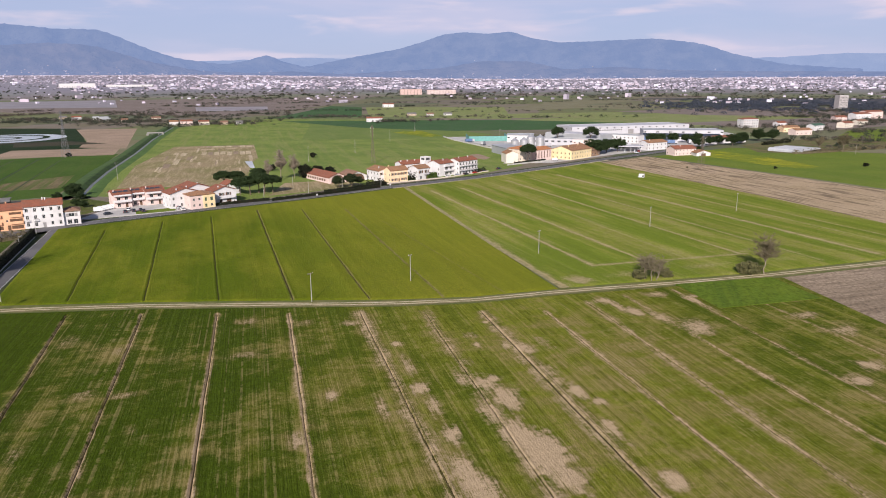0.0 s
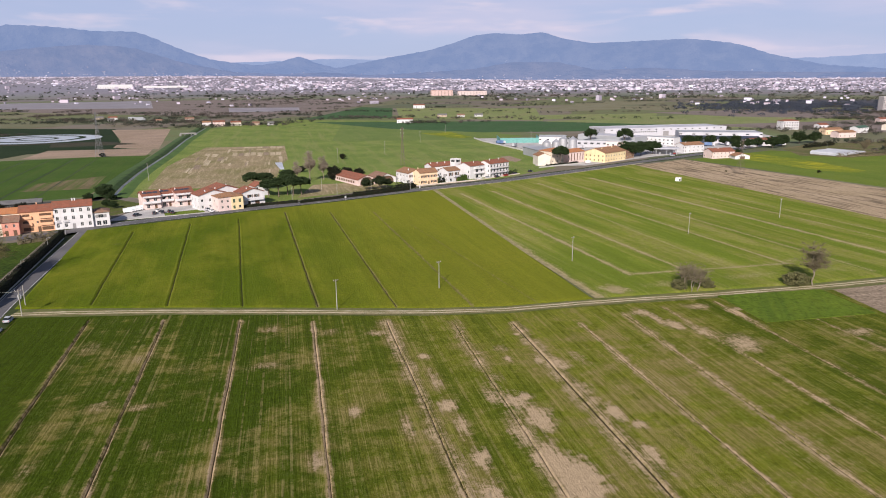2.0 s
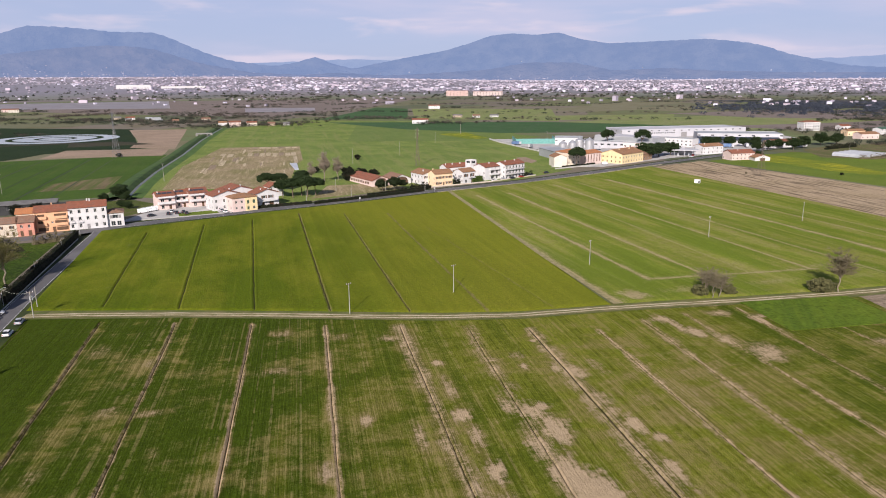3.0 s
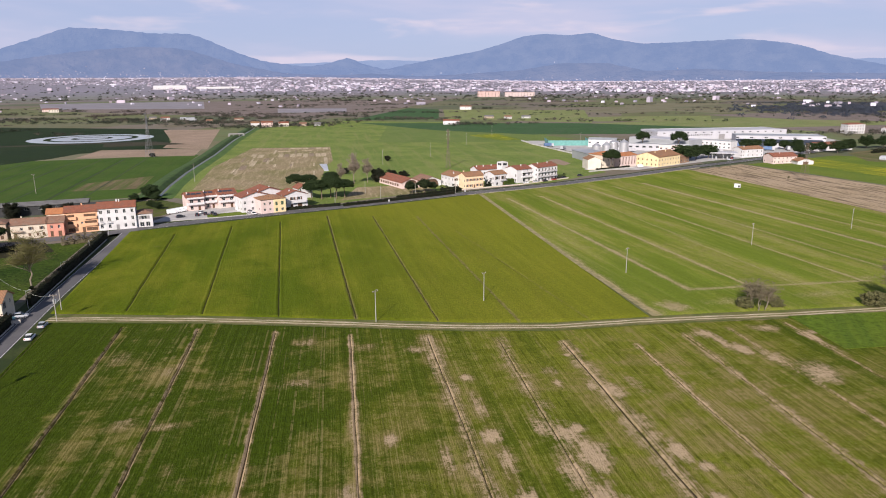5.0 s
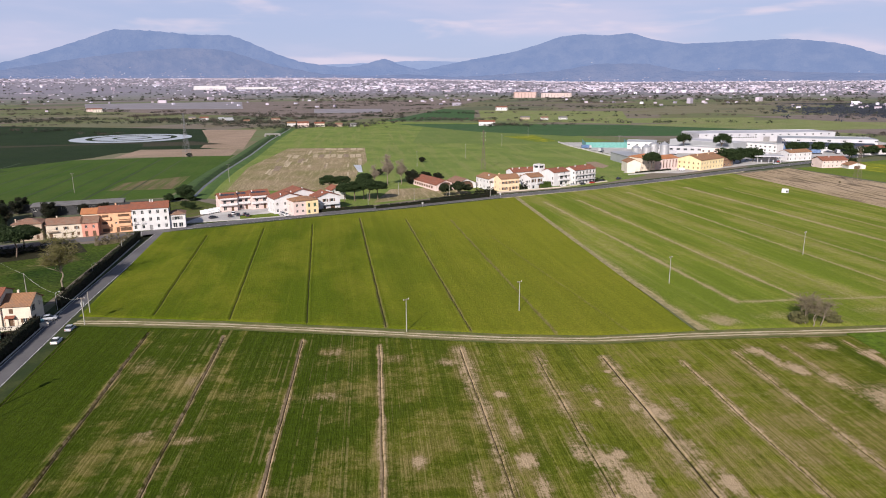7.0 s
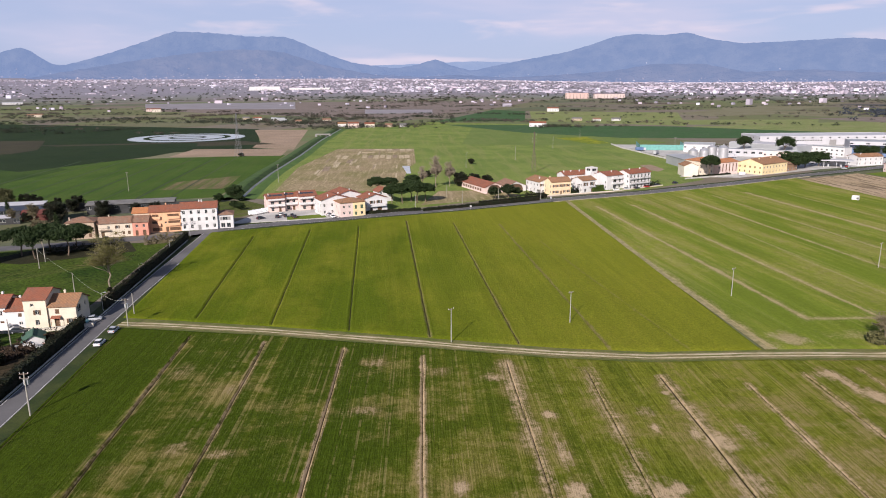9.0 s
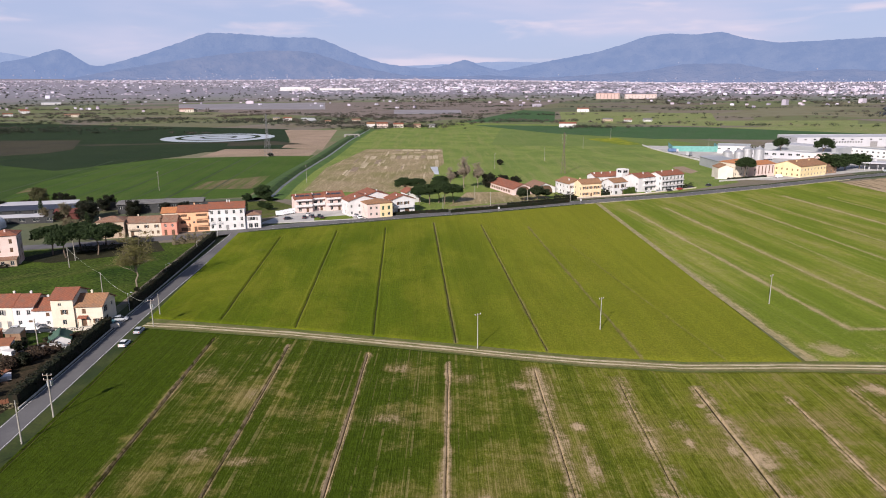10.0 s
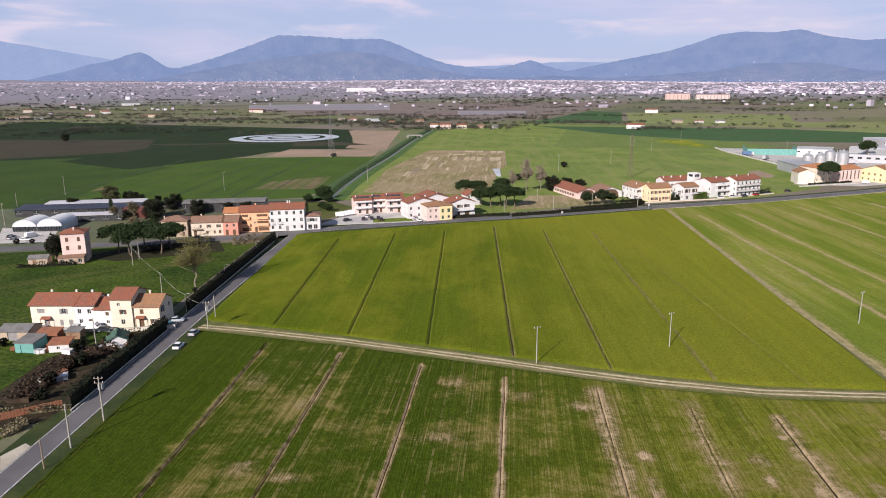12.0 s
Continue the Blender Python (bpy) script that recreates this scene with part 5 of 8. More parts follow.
planted(round_tree(7, 7.5, 6, OAK, 0.28), [(-60.8, 398.5, 1.0, 0), (-54.5, 403.5, 1.15, 90), (-50.5, 407.5, 0.8, 200)], "round clipped dark evergreen tree on a short trunk", "tree", "round trees by the hall")
planted(round_tree(8, 10, 7, PINE, 0.12), [(-203, 371, 1.0, 0), (-206, 360, 0.6, 70), (-196, 364, 0.55, 20), (-188, 345, 0.5, 140), (-182, 340, 0.5, 10)], "dark round bushy tree by the canal", "tree", "trees by the canal")
planted(cypress(12, 3.4, 8), [(-224, 266, 0.9, 0), (-275, 292, 0.85, 50), (-190, 333, 0.55, 10)], "tall dark narrow cypress tree", "tree", "cypresses")
planted(round_tree(10, 6, 9, HEDGE, 0.1), [(-228, 221, 1.0, 0), (-232, 224, 0.8, 80), (-225, 228, 0.75, 30)], "dark leafy tree beside the tower house", "tree")
planted(bare_tree(15.5, 16, 10, dense=3.4, thick=0.03, twig=leafy("yellow_twigs", (0.15, 0.14, 0.05), (0.11, 0.10, 0.04), (0.19, 0.175, 0.06))), [(-152.4, 208.0, 1.12, 0)], "bare spring tree with yellowish twigs in pasture", "tree")
planted(bare_tree(13, 12.5, 11, dense=3.0, thick=0.03), [(104.3, 211.8, 1.0, 0)], "bare spreading tree beside the dirt track", "tree")
planted(bare_tree(9.2, 11, 12, trunks=7, dense=1.2, thick=0.03, name="bare_bush"), [(66, 207, 1.0, 0)], "bare many-stemmed thicket beside the track", "bush")
planted(round_tree(4.2, 6, 13, leafy("brown_scrub_leaves", (0.10, 0.10, 0.042), (0.15, 0.14, 0.06), (0.08, 0.085, 0.034)), 0.0, "bush", n=34), [(62.5, 207, 0.8, 0), (71.5, 208.5, 0.7, 60), (98.5, 212, 1.0, 20), (102, 213, 0.8, 100)], "dark brown-green scrub bush beside the track", "bush")
planted(bare_tree(19, 12, 14, dense=2.6, thick=0.06, twig=leafy("pale_twigs", (0.27, 0.22, 0.17), (0.20, 0.165, 0.125), (0.32, 0.265, 0.205))), [(-103, 434, 1.0, 0), (-96, 440, 0.8, 70), (-110, 428, 0.7, 30)], "tall bare pale poplar behind the hall", "tree")
planted(round_tree(9, 11, 15, HEDGE, 0.08), [(-90, 442, 1.0, 0), (-82, 447, 0.85, 90), (-75, 452, 0.7, 10), (-120, 480, 0.5, 0), (-106, 560, 0.5, 20)], "dark thicket behind the hall", "tree", "thicket")
planted(bare_tree(11, 10, 16, dense=1.8, thick=0.08), [(-221, 254, 0.9, 0), (-258, 289, 0.8, 20), (-268, 287, 0.6, 70), (338, 575, 1.3, 40), (326, 590, 1.0, 100), (170, 470, 0.2, 0)], "leafless brown garden tree", "tree", "bare trees")
planted(round_tree(9.5, 9, 18, leafy("mossy_leaves", (0.07, 0.072, 0.03), (0.10, 0.095, 0.042), (0.055, 0.06, 0.025)), 0.12), [(-313, 327, 1.0, 0), (-307, 324, 0.8, 60)], "brownish-green ivy-clad tree behind the sheds", "tree")
planted(round_tree(9, 8, 17, HEDGE, 0.05), [(-717, 644, 1.2, 0), (-310, 300, 0.8, 0), (-302, 309, 0.7, 60), (-240, 312, 0.9, 20), (-230, 300, 0.8, 50), (-262, 317, 0.8, 10), (-247, 291, 1.2, 0), (-253, 296, 1.1, 70), (-257, 303, 0.9, 130), (-268, 328, 0.8, 30), (-298, 329, 0.75, 10), (-291, 327, 0.65, 90), (-304, 331, 0.7, 200), (-285, 333, 0.5, 10), (-215, 318, 0.8, 70), (-226, 318, 0.7, 140), (-264, 291, 0.55, 0), (-241, 283, 0.7, 0), (-234, 276, 0.6, 60), (-228, 226, 0.6, 20)], "dark lone field tree", "tree", "field trees")


def hedge(points, wide, high, mat, label, seed, size=0.16, dense=26, name="hedge", wild=0.15):
    """A hedge of leaf clumps along a line."""
    r = random.Random(seed)
    p = chain(points, max(int(np.hypot(*np.diff(np.array(points, float), axis=0).T).sum() / 0.8), 2))
    m = Mesh()
    for k in range(len(p) - 1):
        d = (p[k + 1] - p[k]) / np.linalg.norm(p[k + 1] - p[k])
        tall = high * (1 + r.uniform(-wild, wild))
        for _ in range(dense):
            s, z = r.uniform(-0.5, 0.5) * wide, tall * (1 - r.random() ** 1.6)
            q = p[k] + d * r.uniform(0, 0.9) + np.array([-d[1], d[0]]) * s
            leaf(m, Vector((q[0], q[1], max(z, 0.1))), size, r)
        c = p[k] + d * 0.4
        m.box(-0.5, 0.5, -wide * 0.36, wide * 0.36, -0.02, tall * (0.86 if wild < 0.4 else 0.35), turn=pose(c[0], c[1], 0, 0, 0, math.degrees(math.atan2(d[1], d[0]))))
    return tagged(part(name, m, mat), label, "hedge")


hedge([(side_road(133) - 4.7, 133), (side_road(176) - 4.7, 176)], 2.4, 3.0, HEDGE, "tall dark dense hedge beside the lane", 21, 0.16, 70, wild=0.1)
hedge([(side_road(190) - 4.4, 190), (side_road(276) - 4.3, 276)], 1.8, 3.2, HEDGE, "tall dark clipped hedge beside the lane", 22, 0.16, 60, wild=0.06)
hedge([(-131, 131), (-138, 146), (-136.5, 160), (-139, 168)], 6.0, 1.6, leafy("bramble_leaves", (0.048, 0.03, 0.02), (0.03, 0.021, 0.014), (0.08, 0.055, 0.034)), "dark brown bramble thicket beside the lane", 23, 0.2, 110, wild=0.6)
hedge([(-121.5, 120.3), (-120.7, 122.2), (-121.6, 124.9)], 3.0, 1.2, DRY, "heap of dry brown brushwood", 39, 0.2, 60, wild=0.5)
hedge([(-134, 126), (-127, 127), (-119, 133)], 1.6, 1.0, DRY, "dry reeds beside a fence", 24, 0.2, 40, wild=0.5)
hedge([(-90, 355.5), (-70, 371.5), (-45, 392), (-37, 399)], 1.4, 1.7, HEDGE, "dark garden hedge along the road", 25, 0.16, 30)
hedge([(-66, 378), (-40, 402), (-34, 410)], 1.6, 2.2, HEDGE, "dark garden hedge before the hall", 26, 0.18, 30)
hedge([(-118, 341), (-104, 350), (-92, 357)], 1.2, 1.6, HEDGE, "brown-green hedge along the road", 27, 0.16, 30)
hedge([(-10, 434), (-4, 440)], 3.2, 3.4, GREEN_HEDGE, "olive-green clipped garden hedge", 28, 0.2, 80)
hedge([(54, 508), (72, 521), (80, 528)], 1.6, 1.6, HEDGE, "low dark hedge before the works", 29, 0.18, 26)
hedge([(12, 452), (24, 462), (30, 470)], 1.8, 2.6, HEDGE, "dark shrubs before a house", 30, 0.2, 30, wild=0.4)
hedge([(-36, 421), (-46, 413)], 1.8, 2.0, HEDGE, "dark shrubs before a house", 31, 0.2, 40, wild=0.4)
hedge([(-21, 428), (-16, 432)], 2.0, 3.6, HEDGE, "dark shrubs between two houses", 32, 0.2, 60, wild=0.4)
hedge([(-230, 207), (-222, 212), (-214, 217)], 1.6, 1.4, HEDGE, "dark shrubs round the tower house", 33, 0.2, 30, wild=0.5)
hedge([(-206, 240), (-196, 250), (-188, 257)], 3.0, 2.2, HEDGE, "dark shrubs edging the pasture", 34, 0.2, 30, wild=0.5)
hedge([(292, 566), (330, 580), (385, 602), (440, 640)], 5.0, 2.2, DRY, "brown dry scrub round the nursery", 37, 0.3, 26, wild=0.8)
hedge([(300, 640), (340, 668)], 3.0, 3.0, HEDGE, "dark shrubs behind the nursery", 38, 0.3, 40, wild=0.5)
hedge([(-180, 262), (-170, 272)], 3.0, 2.6, DRY, "dry pale reeds at the corner", 35, 0.24, 60, wild=0.5)
hedge([(48, 618), (12, 716), (2, 757)], 0.9, 1.4, surface("white_kerb", (0.6, 0.58, 0.55), (0.5, 0.48, 0.45), 0.1, 2.0), "pale boundary bank of the works", 36, 0.05, 1, "boundary_wall", 0.0)


def scatter_trees():
    """Far hedgerows, copses and scrub that nobody could count."""
    r = random.Random(9)
    y_dark = lambda p: p[1] < 1100 and p[0] < -380
    tall, brown = Mesh(), Mesh()
    spots = []
    rows = [((-360, 935), (-560, 1030), 26), ((-360, 1000), (-250, 1075), 16), ((-700, 1080), (-380, 1060), 40), ((-1150, 1050), (-620, 1075), 60), ((-1300, 1150), (-900, 1180), 26),
            ((-620, 1300), (-380, 1240), 40), ((-300, 1130), (-120, 1200), 26), ((-700, 1750), (-300, 1560), 36), ((-100, 1010), (40, 1060), 12), ((60, 1120), (240, 1130), 14),
            ((250, 905), (480, 850), 22), ((480, 1080), (820, 1180), 60), ((560, 930), (760, 1000), 44), ((700, 1000), (1000, 1080), 50), ((430, 780), (520, 800), 16), ((90, 720), (150, 745), 12),
            ((360, 700), (480, 640), 34), ((350, 610), (470, 560), 26), ((-450, 1480), (-300, 1400), 26), ((-200, 1900), (300, 1850), 44), ((300, 1500), (900, 1700), 70), ((-1900, 1650), (-1300, 1500), 50),
            ((-1700, 1300), (-1250, 1320), 40), ((-420, 960), (-372, 985), 12), ((-365, 955), (-375, 1300), 22), ((-1000, 1900), (-300, 1950), 50), ((640, 1250), (1300, 1500), 90), ((400, 2000), (1500, 1900), 120)]
    for a, b, k in rows:
        for _ in range(2 * k):
            t = r.random()
            spots.append((a[0] + (b[0] - a[0]) * t + r.gauss(0, 9), a[1] + (b[1] - a[1]) * t + r.gauss(0, 14), r.uniform(2.0, 5.0), r.random() < (0.1 if y_dark(a) else 0.45)))
    for x0, y0, n, sx, sy in ((-1340, 1080, 40, 60, 25), (-1440, 1230, 24, 60, 20), (-1300, 1190, 16, 30, 15), (-1150, 1235, 26, 40, 15), (-1205, 1340, 18, 40, 20), (-1330, 1600, 14, 40, 20), (-1050, 1340, 12, 20, 20), (-1130, 1600, 16, 40, 20),
                              (-660, 1150, 50, 45, 25), (-560, 1120, 50, 45, 25), (-470, 1080, 40, 30, 25), (-640, 1375, 36, 60, 25), (-570, 822, 8, 14, 6), (-340, 1010, 40, 40, 16), (-200, 1190, 20, 60, 12), (-70, 1045, 16, 22, 8), (420, 860, 30, 40, 30), (600, 960, 50, 60, 40), (470, 700, 24, 40, 20), (690, 1300, 40, 80, 40)):
        for _ in range(2 * n):
            spots.append((r.gauss(x0, sx), r.gauss(y0, sy), r.uniform(2.0, 5.5), r.random() < 0.5))
    for _ in range(420):
        az, d = radians(r.uniform(-60, 44)), 1080 + 2400 * r.random() ** 1.1
        if 0.45 + noise.noise((math.sin(az) * d * 0.002, math.cos(az) * d * 0.002, 7.0)) < 0.6 * r.random():
            continue
        x0, y0, L, turn, dry = d * math.sin(az), d * math.cos(az), r.uniform(30, 190), -az + r.gauss(0.1, 0.35), r.random() < 0.45
        top = r.uniform(1.8, 4.2)
        for _ in range(int(L / 4.5)):
            t = r.uniform(-0.5, 0.5) * L
            spots.append((x0 + t * math.cos(turn) + r.gauss(0, 2), y0 + t * math.sin(turn) + r.gauss(0, 3), top * r.uniform(0.6, 1.5), dry))
    for _ in range(5200):
        az, d = radians(r.uniform(-60, 44)), 2300 + 12000 * r.random() ** 1.2
        spots.append((d * math.sin(az), d * math.cos(az), r.uniform(4, 9), r.random() < 0.3))
    for x, y, h, dry in spots:
        if -1650 < x < -820 and 1640 < y < 2340 or -600 < x < -370 and 1440 < y < 1695:
            continue
        if -120 < x < 540 and 1080 < y < 1600 and r.random() < 0.72:
            continue
        x, y, z, s = far_place(x, y)
        m = brown if dry else tall
        w = h * r.uniform(0.7, 1.5) * s
        clump(m, (x, y, z + h * 0.5 * s), (w, w, h * 0.42 * s), 44 if s == 1.0 else 14, (0.13 if s == 1.0 else 0.3) * h * s, r)
    # trees thickened and coloured dark blue to stand for a cloud shadow
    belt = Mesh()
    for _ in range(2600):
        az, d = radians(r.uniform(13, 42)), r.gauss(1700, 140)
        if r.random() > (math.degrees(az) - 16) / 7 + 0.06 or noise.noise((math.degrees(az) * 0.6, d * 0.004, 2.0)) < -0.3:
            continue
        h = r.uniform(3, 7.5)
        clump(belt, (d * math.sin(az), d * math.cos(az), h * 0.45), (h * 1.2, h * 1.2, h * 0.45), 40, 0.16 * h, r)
    tagged(part("far_shaded_trees", belt, leafy("shaded_tree_leaves", (0.036, 0.044, 0.062), (0.056, 0.064, 0.084), (0.044, 0.052, 0.07))), "belt of far trees coloured dark blue for cloud shadow", "woods", kind="stuff")
    tagged(part("far_trees", tall, leafy("far_leaves", (0.026, 0.034, 0.022), (0.048, 0.055, 0.036), (0.036, 0.044, 0.028))), "dark far hedgerows and copses", "trees", kind="stuff")
    tagged(part("far_scrub", brown, leafy("far_scrub_leaves", (0.075, 0.063, 0.052), (0.105, 0.088, 0.072), (0.06, 0.054, 0.044))), "brown leafless far scrub", "scrub", kind="stuff")


scatter_trees()

# ---- buildings ----
def plaster(name, c):
    return surface("plaster_" + name, c, tuple(0.86 * v for v in c), 0.25, 3.0, 0.92, 0.12, spread=0.08)


WHITE, CREAM, PINK, YELLOW = plaster("white", (0.61, 0.595, 0.595)), plaster("cream", (0.66, 0.60, 0.51)), plaster("pink", (0.66, 0.52, 0.48)), plaster("yellow", (0.74, 0.60, 0.35))
PALE_YELLOW, PEACH, ORANGE, ROSE = plaster("pale_yellow", (0.65, 0.57, 0.46)), plaster("peach", (0.80, 0.58, 0.38)), plaster("orange", (0.70, 0.40, 0.24)), plaster("rose", (0.58, 0.27, 0.20))
STONE, GREY_WALL, BEIGE = plaster("stone", (0.42, 0.33, 0.25)), plaster("grey", (0.52, 0.51, 0.49)), plaster("beige", (0.60, 0.52, 0.42))
CLAY = tiles("clay_tiles", (0.28, 0.105, 0.062), (0.21, 0.08, 0.05), (0.17, 0.10, 0.075))
OLD_CLAY = tiles("old_clay_tiles", (0.27, 0.15, 0.10), (0.20, 0.115, 0.08), (0.22, 0.17, 0.13))
BROWN_CLAY = tiles("brown_clay_tiles", (0.32, 0.17, 0.09), (0.25, 0.135, 0.075), (0.20, 0.13, 0.09))
BRIGHT_CLAY = tiles("bright_clay_tiles", (0.46, 0.20, 0.085), (0.38, 0.155, 0.07), (0.32, 0.16, 0.09))
SHEET_GREY = surface("sheet_metal", (0.40, 0.41, 0.42), (0.33, 0.34, 0.35), 0.06, 2.0, 0.5, 0.1, metal=0.2, spread=0.1)
ETERNIT = surface("old_fibre_cement", (0.17, 0.165, 0.16), (0.12, 0.115, 0.11), 0.4, 3.0, 0.9, 0.3)
SHEET_WHITE = surface("white_sheet", (0.46, 0.455, 0.48), (0.39, 0.385, 0.41), 0.06, 2.0, 0.6, 0.05, spread=0.06)
DARK_SHEET = surface("dark_panels", (0.03, 0.036, 0.055), (0.042, 0.05, 0.072), 0.15, 2.0, 0.65, 0.1, spread=0.15)
BLUE_SHEET = surface("blue_crates", (0.07, 0.13, 0.26), (0.16, 0.22, 0.34), 0.3, 2.0, 0.6, 0.1, spread=0.25)
NET_WALL = surface("dark_netting", (0.05, 0.05, 0.052), (0.035, 0.036, 0.038), 0.4, 3.0, 0.9, 0.2)
MAROON = surface("maroon_sheet", (0.13, 0.04, 0.032), (0.09, 0.03, 0.026), 0.5, 4.0, 0.8, 0.2)
STEEL = surface("galvanised", (0.56, 0.56, 0.57), (0.48, 0.48, 0.49), 0.4, 4.0, 0.4, 0.05, metal=0.6, spread=0.08)
FILM = surface("plastic_film", (0.58, 0.59, 0.60), (0.48, 0.50, 0.52), 0.2, 3.0, 0.35, 0.15, spread=0.1)
GLASS = glassy("window_glass", (0.03, 0.035, 0.04), 0.08)
FRAME = surface("window_frame_paint", (0.62, 0.60, 0.56), (0.5, 0.48, 0.44), 2.0, 9.0, 0.6, 0.05)
SHUT_BROWN = surface("brown_shutter", (0.13, 0.075, 0.045), (0.10, 0.058, 0.035), 1.0, 9.0, 0.6, 0.2)
SHUT_GREY = surface("grey_shutter", (0.26, 0.25, 0.25), (0.21, 0.20, 0.20), 1.0, 9.0, 0.6, 0.2)
SHUT_GREEN = surface("green_shutter", (0.07, 0.11, 0.07), (0.055, 0.085, 0.055), 1.0, 9.0, 0.6, 0.2)
WOOD = surface("weathered_wood", (0.27, 0.17, 0.11), (0.20, 0.12, 0.075), 0.8, 7.0, 0.85, 0.4)
RUST = surface("rusty_sheet", (0.28, 0.115, 0.06), (0.20, 0.085, 0.05), 0.6, 6.0, 0.85, 0.3)
GREEN_ROOF = surface("green_felt", (0.06, 0.12, 0.085), (0.045, 0.09, 0.065), 0.8, 5.0, 0.85, 0.2)
TEAL = surface("teal_sheet", (0.14, 0.34, 0.31), (0.11, 0.27, 0.25), 0.5, 4.0, 0.6, 0.1)
SHARED = {}


def window_meshes(w, h, shut):
    key = (w, h, shut.name if shut else "")
    if key not in SHARED:
        f, p, s = Mesh(), Mesh(), Mesh()
        t = 0.07
        f.box(-w / 2, -w / 2 + t, 0, 0.06, 0, h).box(w / 2 - t, w / 2, 0, 0.06, 0, h).box(-w / 2 + t, w / 2 - t, 0, 0.06, 0, t).box(-w / 2 + t, w / 2 - t, 0, 0.06, h - t, h).box(-0.035, 0.035, 0, 0.06, t, h - t)
        p.face((-w / 2 + t, 0.035, t), (w / 2 - t, 0.035, t), (w / 2 - t, 0.035, h - t), (-w / 2 + t, 0.035, h - t))
        s.box(-w / 4 + 0.015, w / 4 - 0.015, 0, 0.045, 0.02, h - 0.02)
        for k in range(4):
            z = h * (k + 0.6) / 4.4
            s.box(-w / 4 + 0.07, w / 4 - 0.07, -0.018, 0, z, z + h * 0.12)
        SHARED[key] = (f.data("window", FRAME), p.data("pane", GLASS), s.data("shutter", shut) if shut else None)
    return SHARED[key]


def add_window(root, at, w, h, kind, shut):
    """A window in its opening; at: its foot, x along the wall, y into it. kind: pane, shut, open, door, garage."""
    if kind in ("door", "garage"):
        key = (kind, w, h, shut.name if shut else "")
        if key not in SHARED:
            d = Mesh().box(-w / 2, w / 2, 0.02, 0.08, 0, h)
            cols, rows = (2, 3) if kind == "door" else (4, 4)
            for i in range(cols):
                for j in range(rows):
                    a, b = -w / 2 + w * (i + 0.12) / cols, -w / 2 + w * (i + 0.88) / cols
                    d.box(a, b, 0, 0.02, h * (j + 0.12) / rows, h * (j + 0.88) / rows)
            SHARED[key] = d.data("door", shut or SHUT_BROWN)
        part("door", SHARED[key], None, root, at=at)
        return
    f, p, s = window_meshes(w, h, shut)
    win = part("window", f, None, root, at=at)
    part("pane", p, None, win)
    if s and kind == "shut":
        for x in (-w / 4, w / 4):
            part("shutter", s, None, win, at=pose(x, -0.05, 0))
    elif s and kind == "open":
        for x in (-w * 0.78, w * 0.78):
            part("shutter", s, None, win, at=pose(x, -0.2, 0))


def panel(m, o, u, inn, W, H, holes, mat=0):
    """A wall with openings that go through it, with reveals."""
    o, u, inn = Vector(o), Vector(u), Vector(inn)
    P = lambda a, z, d=0.0: tuple(o + u * a + inn * d + Vector((0, 0, z)))
    us = sorted({0.0, W, *(round(v, 3) for c, z, w, h, _ in holes for v in (c - w / 2, c + w / 2))})
    zs = sorted({0.0, H, *(round(v, 3) for c, z, w, h, _ in holes for v in (z, z + h))})
    for a, b in zip(us, us[1:]):
        for c, d in zip(zs, zs[1:]):
            x, y = (a + b) / 2, (c + d) / 2
            if not any(abs(x - q) < w / 2 and z < y < z + h for q, z, w, h, _ in holes):
                m.face(P(a, c), P(b, c), P(b, d), P(a, d), mat=mat)
    for q, z, w, h, _ in holes:
        a, b, c, d, e = q - w / 2, q + w / 2, z, z + h, 0.2
        m.face(P(a, c), P(a, d), P(a, d, e), P(a, c, e), mat=mat)
        m.face(P(b, d), P(b, c), P(b, c, e), P(b, d, e), mat=mat)
        m.face(P(a, d), P(b, d), P(b, d, e), P(a, d, e), mat=mat)
        m.face(P(b, c), P(a, c), P(a, c, e), P(b, c, e), mat=mat)


def rows_of(W, cols, floors, w=1.0, h=1.5, kind="pane", z0=0.9, storey=3.0, margin=1.3, door=None, doorkind="door"):
    """Openings in even columns and storeys; door: the column of a ground-floor door."""
    out = []
    for f in range(floors):
        for k in range(cols):
            c = W / 2 if cols == 1 else margin + (W - 2 * margin) * k / (cols - 1)
            if f == 0 and door == k:
                out.append((c, 0.02, w * 1.1, 2.2, doorkind))
            else:
                out.append((c, z0 + storey * f, w, h, kind))
    return out


